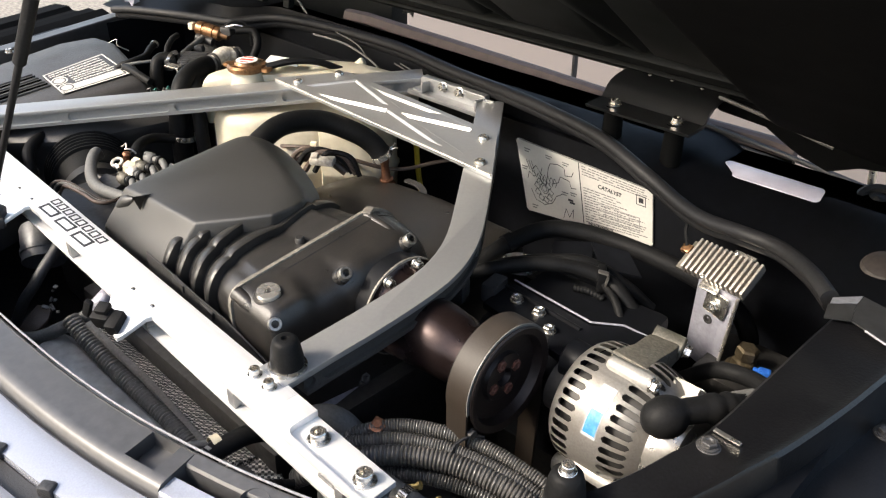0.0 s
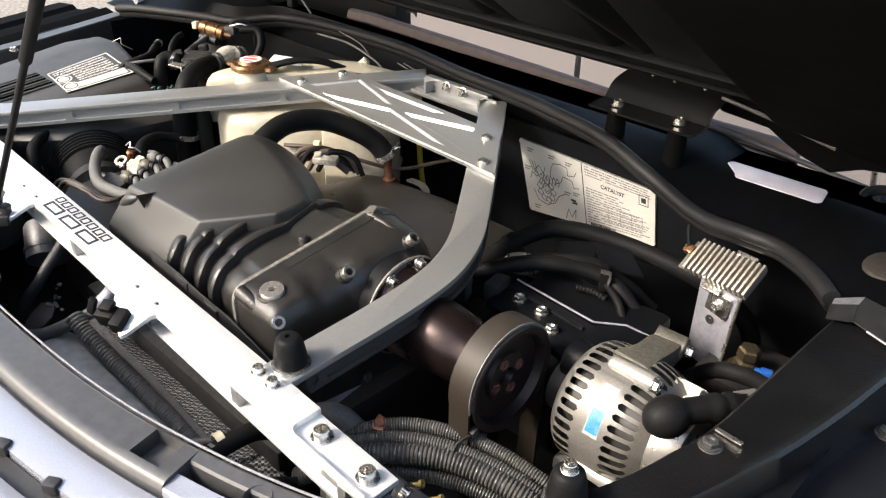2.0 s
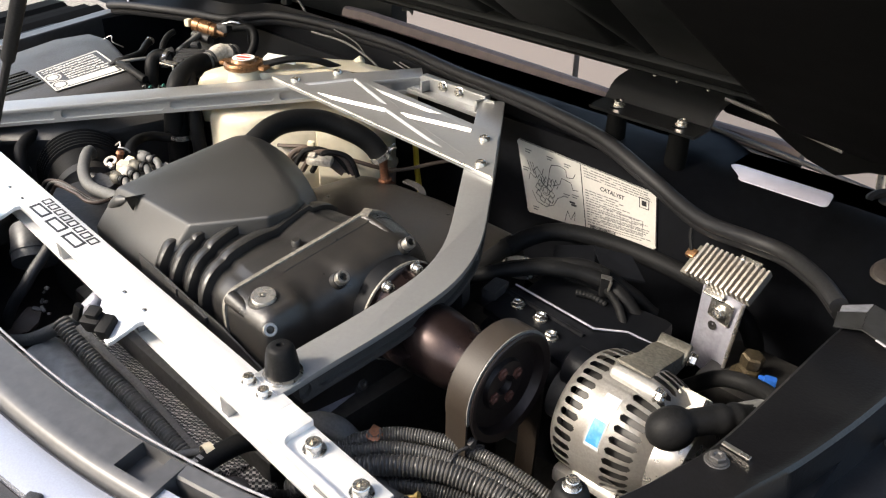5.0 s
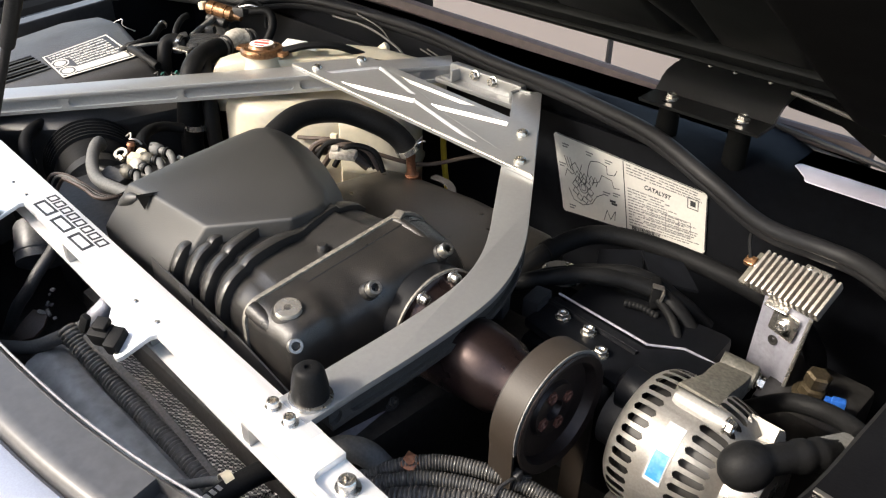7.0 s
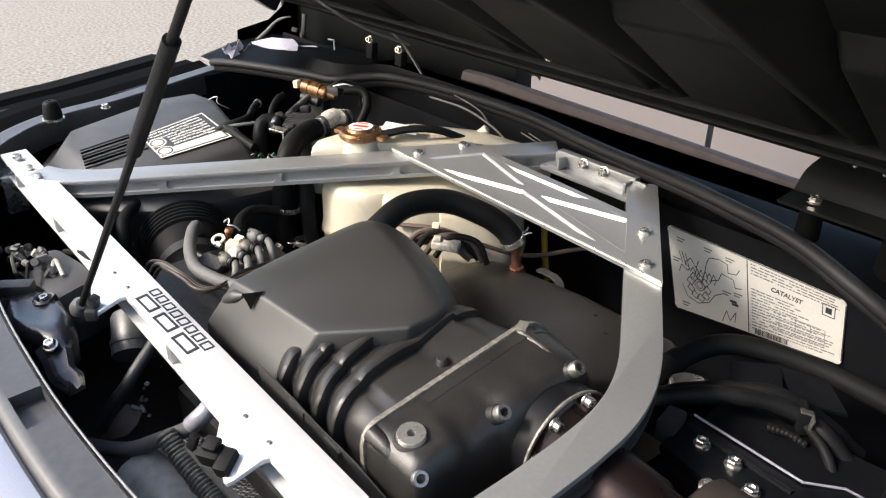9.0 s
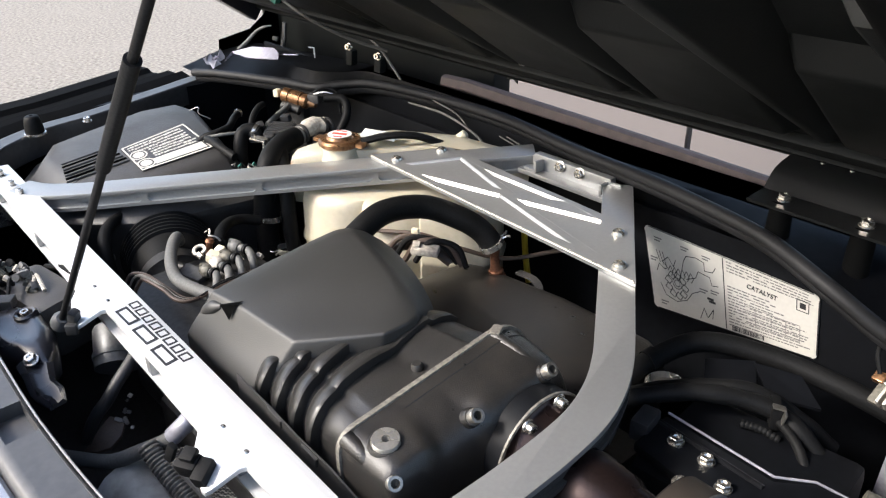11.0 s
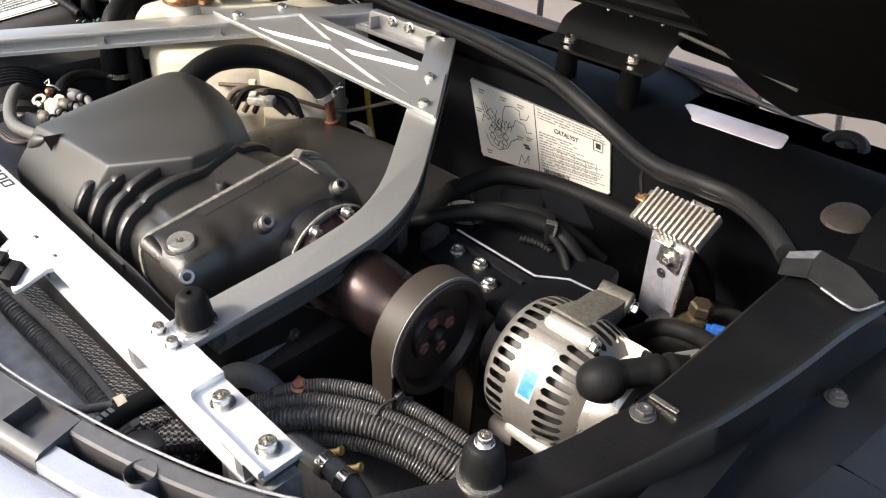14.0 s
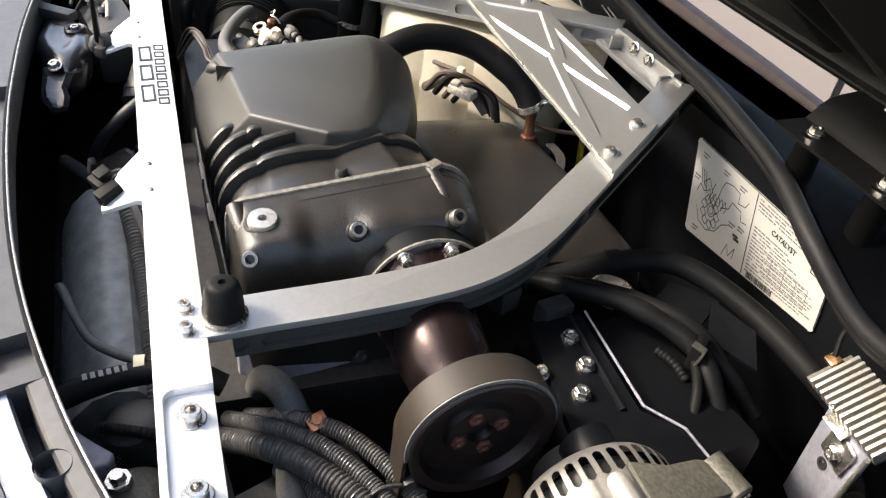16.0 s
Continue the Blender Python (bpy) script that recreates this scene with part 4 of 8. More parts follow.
part("gusset_floor", bm, M_ALU_LEG, brace)
# pockets, each a triangle; the rim is what is left round them
PK = {"left": ((-0.566, 0.417), (-0.521, 0.478), (-0.412, 0.445)), "upper": ((-0.470, 0.4725), (-0.330, 0.4705), (-0.388, 0.4475)), "lower": ((-0.522, 0.4085), (-0.402, 0.4345), (-0.262, 0.4010)), "right": ((-0.378, 0.4385), (-0.268, 0.4620), (-0.226, 0.4045))}
bm = bmesh.new()
for ring in ((G[0], (-0.556, 0.490), PK["left"][1], PK["left"][0]), (G[0], PK["left"][0], PK["lower"][0], (-0.522, 0.4010)), ((-0.522, 0.4010), PK["lower"][0], PK["lower"][2], (-0.262, 0.3905)),
             ((-0.262, 0.3905), PK["lower"][2], PK["right"][2], G[1]), (G[1], PK["right"][2], PK["right"][1], G[2]), (G[2], PK["right"][1], PK["upper"][1], (-0.330, 0.4768)),
             ((-0.330, 0.4768), PK["upper"][1], PK["upper"][0], (-0.470, 0.4850)), ((-0.470, 0.4850), PK["upper"][0], PK["left"][1], G[3])):
    g_slab(bm, ring, 0.0034, 0.0066)
part("gusset_rim", bm, M_ALU_LEG, brace)
for ring in ((PK["left"][1], PK["upper"][0], PK["upper"][2], PK["right"][0], PK["lower"][1], PK["left"][2]), (PK["lower"][1], PK["right"][0], PK["right"][2], PK["lower"][2]), (PK["left"][0], PK["left"][2], PK["lower"][1], PK["lower"][0]), (PK["upper"][2], PK["upper"][1], PK["right"][1], PK["right"][0])):
    bm = bmesh.new()
    g_slab(bm, ring, 0.0034, 0.0064)
    part("gusset_rib", bm, M_ALU_LEG, brace, smooth=False)
# one wall of each pocket is coloured brighter, as if catching the sun
for name, a, b, wide in (("left", 0, 1, 0.0018), ("upper", 0, 1, 0.0028), ("lower", 0, 1, 0.0029), ("right", 0, 1, 0.0029)):
    p, q, o = PK[name][a], PK[name][b], PK[name][2]
    n = (-(q[1] - p[1]), q[0] - p[0])
    s = 1 if n[0] * (o[0] - p[0]) + n[1] * (o[1] - p[1]) > 0 else -1
    part("pocket_wall", g_wall(bmesh.new(), p, q, (n[0] * s, n[1] * s), wide), M_LITALU, brace, "milled pocket wall with its sunlit brightness put into the colour", sharp=60)
for name, a, b in (("lower", 1, 2), ("right", 0, 2), ("left", 1, 2), ("upper", 0, 2)):
    p, q = PK[name][a], PK[name][b]
    o = PK[name][3 - a - b]
    n = (-(q[1] - p[1]), q[0] - p[0])
    s = 1 if n[0] * (o[0] - p[0]) + n[1] * (o[1] - p[1]) > 0 else -1
    part("pocket_wall", g_wall(bmesh.new(), p, q, (n[0] * s, n[1] * s), 0.0018), M_ALU_LEG, brace, sharp=60)
# polished outer edge of the plate
bm = bmesh.new()
tube(bm, [V(*p, gz + 0.0054 + leg_lift(*p)) for p in ((-0.624, 0.4045), (-0.40, 0.3952), (-0.166, 0.3855))], 0.0014, 8, raw=True)
part("polished_edge", bm, M_CLIP, brace)

# bulkhead mount block between the legs
bm = bmesh.new()
box(bm, (-0.389, 0.556, T + 0.040), (0.128, 0.012, 0.024), bev=0.002)
box(bm, (-0.392, 0.548, T + 0.028), (0.152, 0.028, 0.007), bev=0.002)
part("mount_block", bm, M_ALU_LEG, brace)
for x, turn in ((-0.437, -4), (-0.330, 4)):
    bm = bmesh.new()
    box(bm, (x, 0.546, T + 0.0400), (0.004, 0.022, 0.016), (0, 0, turn), 0.0012)
    box(bm, (x + (0.010 if turn > 0 else -0.010), 0.553, T + 0.0400), (0.020, 0.004, 0.016), (0, 0, turn), 0.0012)
    box(bm, (x + (0.010 if turn > 0 else -0.010), 0.545, T + 0.0335), (0.022, 0.018, 0.004), (0, 0, turn), 0.0012)
    part("mount_lug", bm, M_ALU_LEG, brace, "bright notched lug beside the mount")
for x in (-0.4055, -0.3725):
    bolt(B_HEX, (x, 0.5495, 0.984), (0, -1, 0.15), brace, "bright flanged hex bolt")
for at in ((-0.0010, -0.001, T - 0.0067), (0.0570, -0.0035, T - 0.0067), (-1.021, 0.022, T)):
    bolt(B_CAP, at, (0, 0, 1), brace, "bright socket cap bolt on a washer")
for at in ((-0.0955, 0.0045, T), (-0.073, 0.0035, T), (-0.97, 0.024, T), (-0.93, 0.024, T)):
    bolt(B_SMALL, at, (0, 0, 1), brace)
for at in ((-0.2355, 0.4495), (-0.195, 0.3985), (-0.5825, 0.4165), (-0.556, 0.4745)):
    bolt(B_BUTTON, (*at, gz + 0.0062 + leg_lift(*at)), (0, -0.085, 1), brace, "button-head screw")
for x in (-0.252, -0.293, -0.602, -0.562):
    bolt(B_TINY, (x, beam_y(x) - 0.0085, T), (0, 0, 1), brace)
# two spring-holder tabs on the rear edge
for x0 in (-0.29, -0.600):
    bm = bmesh.new()
    y = beam_y(x0)
    prism(bm, [(x0 - 0.040, y - 0.008), (x0 + 0.056, y - 0.008), (x0 + 0.050, y - 0.022), (x0 + 0.043, y - 0.046), (x0 + 0.040, y - 0.050), (x0 + 0.034, y - 0.050), (x0 - 0.006, y - 0.034)], T - 0.0060, T - 0.0012, lambda x, yy: -0.50 * max(0, -0.012 - (yy - beam_y(x) + 0.008)))
    bevel_all(bm, 0.0008)
    part("tab", bm, M_ALU, brace, "bright tab bent down from the beam")
# dark printed marks on the beam
for k in range(8):
    x = -0.540 + k * 0.0178
    bm = bmesh.new()
    y = 0.0105 + beam_y(x)
    for dy in (-0.0045, 0.0045):
        box(bm, (x + 0.0068, y + dy, T + 0.0003), (0.0135, 0.0016, 0.0006))
    for dx in (0.0011, 0.0125):
        box(bm, (x + dx, y, T + 0.0003), (0.0022, 0.0080, 0.0006))
    part("printed_mark", bm, M_INK, brace)
for k in range(3):
    x = -0.536 + k * 0.046
    bm = bmesh.new()
    for dx in (0.002, 0.034):
        box(bm, (x + dx, -0.004 + beam_y(x), T + 0.0003), (0.0038, 0.0135, 0.0006), (0, 0, 8))
    for dy in (-0.0095, 0.0015):
        box(bm, (x + 0.018, dy + beam_y(x), T + 0.0003), (0.030, 0.0024, 0.0006))
    part("printed_mark", bm, M_INK, brace)

# ---- rubber stops ----
stop = thing("rubber_stop", "black conical rubber stop standing on a bright washer", "bump stop", (-0.083, 0.030, T + 0.001), "rubber stops")
bm = bmesh.new()
revolve(bm, [(0.0, 0.0172), (0.003, 0.0172), (0.0035, 0.015)], (-0.083, 0.030, T + 0.001), (0, 0, 1), 28)
part("washer", bm, M_STEEL, stop)
bm = bmesh.new()
revolve(bm, [(0.003, 0.0144), (0.006, 0.0148), (0.013, 0.0143), (0.023, 0.0128), (0.0285, 0.0113), (0.0305, 0.0095), (0.0315, 0.0070), (0.0315, 0.0030), (0.029, 0.0025)], (-0.083, 0.030, T + 0.001), (0, 0, 1), 28)
part("cone", bm, M_RUBBER, stop)
s2 = copy_thing(stop, pose(0.182, 0.072, 0.946))
tagged(s2, "black conical rubber stop with a bright centre screw on the flange")
bolt(B_SMALL, (0.182, 0.072, 0.946 + 0.0305), (0, 0, 1), s2, "bright centre screw")
s3 = copy_thing(stop, pose(-1.148, 0.115, 0.946, 0, 0, 40))
tagged(s3, "black conical rubber stop on the far flange")

# ---- label on the bulkhead ----
LB = [V(-0.2965, 0.5905, 0.9265), V(-0.0635, 0.5905, 0.9200), V(-0.0515, 0.5905, 0.8420), V(-0.2660, 0.5905, 0.8170)]


def lab(u, v, out=0.0):
    p = LB[0].lerp(LB[1], u).lerp(LB[3].lerp(LB[2], u), v)
    return p + V(0, -0.0012 - out, 0)


label = thing("emission_label", "white printed emission label with a hose diagram on the bulkhead", "label", (-0.17, 0.59, 0.87))
bm = bmesh.new()
ring = []
for u, v, a0 in ((0.03, 0.07, 180), (0.97, 0.07, 270), (0.97, 0.93, 0), (0.03, 0.93, 90)):
    for k in range(5):
        a = radians(a0 + 22.5 * k)
        ring.append((u + 0.03 * math.cos(a), v + 0.07 * math.sin(a)))
loft(bm, [[lab(u, v, -0.001) for u, v in ring], [lab(u, v) for u, v in ring]])
part("sheet", bm, M_LABEL, label, smooth=False)


def lab_bar(bm, u0, u1, v0, v1):
    loft(bm, [[lab(u0, v0, 0.0001), lab(u1, v0, 0.0001), lab(u1, v1, 0.0001), lab(u0, v1, 0.0001)], [lab(u0, v0, 0.0004), lab(u1, v0, 0.0004), lab(u1, v1, 0.0004), lab(u0, v1, 0.0004)]])


def lab_line(bm, pts, w=0.0022):
    for (a, b), (c, d) in zip(pts, pts[1:]):
        n = math.hypot(c - a, (d - b) * 0.42) or 1
        du, dv = -(d - b) * 0.42 / n * w, (c - a) / n * w * 2.4
        q = [lab(a - du, b - dv, 0.0003), lab(a + du, b + dv, 0.0003), lab(c + du, d + dv, 0.0003), lab(c - du, d - dv, 0.0003)]
        add_faces(bm, q, [(0, 1, 2, 3)])


def lab_ring(bm, u, v, r, n=14):
    lab_line(bm, [(u + r * math.cos(2 * math.pi * k / n), v + 2.4 * r * math.sin(2 * math.pi * k / n)) for k in range(n + 1)])


bm = bmesh.new()
lab_bar(bm, 0.482, 0.487, 0.02, 0.98)
for a in ((0.03, 0.97, 0.0, 0.010), (0.03, 0.97, 0.99, 1.0), (0.0, 0.005, 0.07, 0.93), (0.995, 1.0, 0.07, 0.93)):
    lab_bar(bm, *a)
part("ruling", bm, M_INK, label, smooth=False)
# rows of small print, one mesh a row
rnd = random.Random(4)
for i in range(22):
    v = 0.045 + i * 0.0405
    if 0.18 < v < 0.33:
        continue
    bm = bmesh.new()
    u, end = 0.505, (0.97 if v < 0.18 or v > 0.55 else 0.84) - rnd.random() * 0.10
    while u < end:
        w = 0.006 + rnd.random() * 0.030
        lab_bar(bm, u, min(u + w, end), v, v + 0.015)
        u += w + 0.006 + (0.02 if rnd.random() < 0.08 else 0)
    part("small_print", bm, M_GREYINK, label, smooth=False)
bm = bmesh.new()
for u in (0.66, 0.75, 0.83, 0.905):
    lab_bar(bm, u, u + 0.003, 0.56, 0.80)
for v in (0.56, 0.64, 0.72, 0.80):
    lab_bar(bm, 0.60, 0.908, v, v + 0.006)
part("table_ruling", bm, M_GREYINK, label, smooth=False)
# diagram of the engine and its hoses, plain strokes
bm = bmesh.new()
lab_ring(bm, 0.185, 0.60, 0.030)
lab_ring(bm, 0.185, 0.60, 0.018)
for k in range(9):
    a = 0.7 * k
    u, v = 0.175 + 0.055 * math.cos(a), 0.58 + 0.13 * math.sin(a)
    lab_line(bm, [(u, v), (u + 0.028, v + 0.05), (u + 0.012, v + 0.10), (u - 0.020, v + 0.06), (u, v)])
for k in range(6):
    lab_line(bm, [(0.13 + 0.026 * k, 0.47 + 0.022 * (k % 2)), (0.15 + 0.026 * k, 0.40), (0.165 + 0.026 * k, 0.47), (0.15 + 0.026 * k, 0.53)])
part("diagram", bm, M_INK, label, smooth=False)
bm = bmesh.new()
lab_line(bm, [(0.055, 0.52), (0.075, 0.42), (0.11, 0.47), (0.13, 0.44), (0.10, 0.38), (0.14, 0.30), (0.17, 0.40), (0.19, 0.30)])
lab_line(bm, [(0.22, 0.44), (0.24, 0.28), (0.26, 0.20), (0.32, 0.17), (0.37, 0.19), (0.37, 0.30), (0.42, 0.28), (0.44, 0.20)])
lab_line(bm, [(0.25, 0.50), (0.31, 0.44), (0.33, 0.34), (0.40, 0.36), (0.41, 0.46), (0.45, 0.44)])
lab_line(bm, [(0.07, 0.66), (0.10, 0.80), (0.17, 0.84), (0.24, 0.78), (0.28, 0.66), (0.33, 0.60)])
lab_line(bm, [(0.32, 0.96), (0.35, 0.80), (0.37, 0.92), (0.41, 0.78), (0.40, 0.92)])
for k in range(3):
    lab_line(bm, [(0.065 + 0.02 * k, 0.26), (0.085 + 0.02 * k, 0.40 + 0.02 * k)])
part("hose_lines", bm, M_INK, label, smooth=False)
bm = bmesh.new()
lab_bar(bm, 0.375, 0.415, 0.635, 0.665)
lab_bar(bm, 0.385, 0.425, 0.670, 0.700)
part("diagram_block", bm, M_INK, label, smooth=False)
for u, v in ((0.06, 0.10), (0.23, 0.09), (0.36, 0.10), (0.02, 0.36), (0.33, 0.55), (0.40, 0.52), (0.06, 0.88)):
    for k in range(2):
        bm = bmesh.new()
        lab_bar(bm, u, u + 0.05 - 0.014 * k, v + k * 0.034, v + k * 0.034 + 0.016)
        part("caption_bar", bm, M_GREYINK, label, smooth=False)
bm = bmesh.new()
for a in ((0.885, 0.950, 0.160, 0.170), (0.885, 0.950, 0.325, 0.335), (0.885, 0.889, 0.170, 0.325), (0.946, 0.950, 0.170, 0.325), (0.902, 0.933, 0.205, 0.290)):
    lab_bar(bm, *a)
part("emblem", bm, M_INK, label, smooth=False)
bm = bmesh.new()
rnd = random.Random(12)
u = 0.522
while u < 0.71:
    w = rnd.choice((0.0025, 0.0025, 0.0045, 0.006))
    lab_bar(bm, u, u + w, 0.905, 0.975)
    u += w + rnd.choice((0.0022, 0.003, 0.0045))
part("barcode", bm, M_INK, label, smooth=False)
txt = bpy.data.curves.new("catalyst_text", "FONT")
txt.body, txt.size, txt.extrude, txt.offset = "CATALYST", 0.0080, 0.00015, 0.00015
tob = new("lettering", txt)
tme = bpy.data.meshes.new_from_object(tob)
bpy.data.objects.remove(tob)
tme.materials.append(M_INK)
origin = lab(0.615, 0.300, 0.0004)
placed("lettering", tme, Matrix.Translation(origin) @ Euler((radians(90), radians(1.5), 0)).to_matrix().to_4x4(), label, "printed word CATALYST")


# ---- supercharger ----
sc = thing("supercharger", "black cast supercharger with ribbed housing and plastic-like top cover", "supercharger", (-0.28, 0.17, 0.80))


def section(x, yl, yr, zt, zb, rl=0.03, rr=0.03, tilt=0.0, crown=0.006, n=7):
    """A rounded-box outline across the engine at x; tilt raises the yr side."""
    out = [V(x, yl, zb)]
    def zz(y):
        s = (y - yl) / (yr - yl)
        return zt + tilt * (s - 0.5) + crown * (1 - (2 * s - 1) ** 2)
    for k in range(n):
        a = math.pi / 2 * k / (n - 1)
        y = yl + rl * (1 - math.sin(a)) if False else yl + rl * (1 - math.cos(a))
        out.append(V(x, y, zz(yl + rl) - rl * (1 - math.sin(a))))
    for k in range(1, 10):
        y = yl + rl + (yr - rr - yl - rl) * k / 10
        out.append(V(x, y, zz(y)))
    for k in range(n):
        a = math.pi / 2 * k / (n - 1)
        out.append(V(x, yr - rr * (1 - math.sin(a)), zz(yr - rr) - rr * (1 - math.cos(a))))
    out.append(V(x, yr, zb))
    return out


# the housing leans: its top climbs toward the bulkhead side
LEAN = 0.13


def top_line(y, h):
    return h + LEAN * (y - 0.08)


def lobes(y):
    """Two rotor bores side by side under the skin."""
    return 0.0048 * max(0.0, 1 - ((y - 0.108) / 0.040) ** 2) + 0.0056 * max(0.0, 1 - ((y - 0.206) / 0.052) ** 2)


def leaning_section(x, yl, yr, h, zb, rl, rr, bores=0.0, n=8, m=26):
    """An outline across the engine at x with rounded shoulders, from the rear foot over the top to the far foot."""
    out = [V(x, yl, zb), V(x, yl, (zb + top_line(yl, h) - rl) / 2)]
    for k in range(n):
        a = math.pi / 2 * k / (n - 1)
        out.append(V(x, yl + rl * (1 - math.cos(a)), top_line(yl + rl, h) - rl * (1 - math.sin(a))))
    for k in range(1, m):
        y = yl + rl + (yr - rr - yl - rl) * k / m
        out.append(V(x, y, top_line(y, h) + bores * lobes(y)))
    for k in range(n):
        a = math.pi / 2 * k / (n - 1)
        out.append(V(x, yr - rr * (1 - math.sin(a)), top_line(yr - rr, h) - rr * (1 - math.cos(a))))
    return out + [V(x, yr, zb)]


# smooth middle housing over the two bores
HOUSE = ((-0.200, 0.056, 0.262, 0.9500, 0.022), (-0.206, 0.056, 0.262, 0.9510, 0.024), (-0.216, 0.056, 0.261, 0.9495, 0.026), (-0.236, 0.056, 0.260, 0.9490, 0.028), (-0.242, 0.057, 0.260, 0.9470, 0.028), (-0.262, 0.057, 0.258, 0.9465, 0.030), (-0.300, 0.056, 0.256, 0.9455, 0.030), (-0.36, 0.054, 0.256, 0.942, 0.030), (-0.47, 0.056, 0.25, 0.925, 0.03))


def house_at(x):
    ys = [np.interp(-x, [-r[0] for r in HOUSE], [r[c] for r in HOUSE]) for c in (1, 2, 3, 4)]
    return leaning_section(x, ys[0], ys[1], ys[2], 0.80, ys[3], 0.06, 1.0)


bm = bmesh.new()
loft(bm, [house_at(-0.200 - 0.27 * k / 40) for k in range(41)])
part("housing", bm, M_HOUSING, sc, "satin black twin-bore housing", sharp=60)
# upright ribs wrapped over the rear shoulder, each fading out under the top cover
for x_foot, x_tip, y_tip in ((-0.328, -0.334, 0.084), (-0.300, -0.311, 0.099), (-0.272, -0.290, 0.134), (-0.2455, -0.268, 0.245)):
    line = [q for q in house_at(x_foot) if q.z > 0.845 and q.y < y_tip]
    line = [V(x_foot, line[0].y, 0.845)] + line
    runs = [0.0]
    for p, q in zip(line, line[1:]):
        runs.append(runs[-1] + (q - p).length)
    total = runs[-1]
    rings = []
    for k in range(61):
        s = total * k / 60
        p = V(0, np.interp(s, runs, [q.y for q in line]), np.interp(s, runs, [q.z for q in line]))
        a = V(0, np.interp(s - 0.004, runs, [q.y for q in line]), np.interp(s - 0.004, runs, [q.z for q in line]))
        b = V(0, np.interp(s + 0.004, runs, [q.y for q in line]), np.interp(s + 0.004, runs, [q.z for q in line]))
        d = (b - a).normalized()
        out = V(0, -d.z, d.y)
        w = max(0.0, (p.y - 0.062) / max(0.001, y_tip - 0.062))
        p.x = x_foot + (x_tip - x_foot) * w ** 0.8
        tall = 0.0105 * min(1.0, 0.55 + (total - s) / 0.022) * (1.0 if y_tip < 0.2 else 1 - 0.55 * min(1, max(0, (p.y - 0.10) / 0.10)))
        rings.append([p + V(u, 0, 0) + out * h * tall for u, h in ((-0.0225, -0.4), (-0.0205, 0.12), (-0.0150, 0.46), (-0.0090, 0.80), (-0.0040, 0.97), (-0.0012, 1.0), (0.0010, 0.90), (0.0016, -0.5))])
    part("rib", loft(bmesh.new(), rings), M_HOUSING, sc, sharp=32)
# cast stub between the bores and a small web bolt
bm = bmesh.new()
revolve(bm, [(-0.006, 0.006), (0.004, 0.0055), (0.006, 0.004)], (-0.222, 0.149, 0.959), (0, -0.13, 1), 14)
part("web_stub", bm, M_HOUSING, sc)
# thin upright plate along the rear flank, bent outward at its foot
bm = bmesh.new()
rings = []
for x, y, z, h in ((-0.352, 0.040, 0.925, 0.013), (-0.300, 0.039, 0.921, 0.014), (-0.250, 0.039, 0.913, 0.016), (-0.205, 0.041, 0.905, 0.018), (-0.170, 0.042, 0.895, 0.019), (-0.135, 0.044, 0.884, 0.018)):
    rings.append([V(x, y - 0.0008, z - h), V(x, y + 0.0008, z - h), V(x, y + 0.0008, z + h), V(x, y - 0.0008, z + h)])
loft(bm, rings)
part("flank_plate", bm, M_BOX, sc, "thin grey-black flank plate")
for x, z in ((-0.285, 0.928), (-0.232, 0.920)):
    bm = bmesh.new()
    box(bm, (x, 0.0385, z), (0.022, 0.004, 0.010), (0, 10, 0), 0.001)
    part("plate_clip", bm, M_BOX, sc)

# sculpted top cover: a leaning plateau with a bright crest, a short front bevel and long skirts
CREST = [(-0.460, 0.074), (-0.405, 0.081), (-0.322, 0.086), (-0.293, 0.115), (-0.264, 0.146), (-0.266, 0.186), (-0.300, 0.208), (-0.370, 0.230), (-0.432, 0.243), (-0.453, 0.237), (-0.461, 0.215), (-0.465, 0.150)]
FOOT = [(-0.482, 0.050), (-0.410, 0.044), (-0.334, 0.048), (-0.299, 0.106), (-0.270, 0.142), (-0.258, 0.192), (-0.285, 0.232), (-0.360, 0.268), (-0.435, 0.285), (-0.478, 0.275), (-0.495, 0.240), (-0.500, 0.140)]


def plateau(y):
    return 0.9665 + 0.155 * (y - 0.086)


def smooth_corner(pts, keep, steps):
    """The first keep corners as they are, then a smooth curve through the rest, back to the first."""
    out = [V(*p, 0) for p in pts[:keep]]
    p = [V(*q, 0) for q in pts[keep - 1:] + pts[:1]]
    p = [2 * p[0] - p[1]] + p + [2 * p[-1] - p[-2]]
    for a, b, c, d in zip(p, p[1:], p[2:], p[3:]):
        for k in range(1, steps + 1):
            t = k / steps
            out.append(0.5 * (2 * b + (c - a) * t + (2 * a - 5 * b + 4 * c - d) * t * t + (3 * b - a - 3 * c + d) * t ** 3))
    return out[:-1]


crest, skirt_foot = smooth_corner(CREST, 5, 3), smooth_corner(FOOT, 5, 3)
cen = sum(crest, V(0, 0, 0)) / len(crest)
soft = [0.0] * 5 + [min(1.0, 0.25 * min(k + 1, len(crest) - 5 - k)) for k in range(len(crest) - 5)]


def cover_ring(k, dz):
    """A ring between the crest (k = 0) and the foot (k = 1), or inside the crest for a k below 0, dz under the plateau;
    away from the sharp front the edge is rounded over."""
    ring = []
    for a, b, s in zip(crest, skirt_foot, soft):
        p = a.lerp(b, k) if k >= 0 else a.lerp(cen, -k)
        ring.append(V(p.x, p.y, plateau(p.y) - dz - s * (0.0065 if k == 0 else 0.0028 if -0.2 < k < 0 else 0.004 if 0 < k < 0.3 else 0.0)))
    return ring


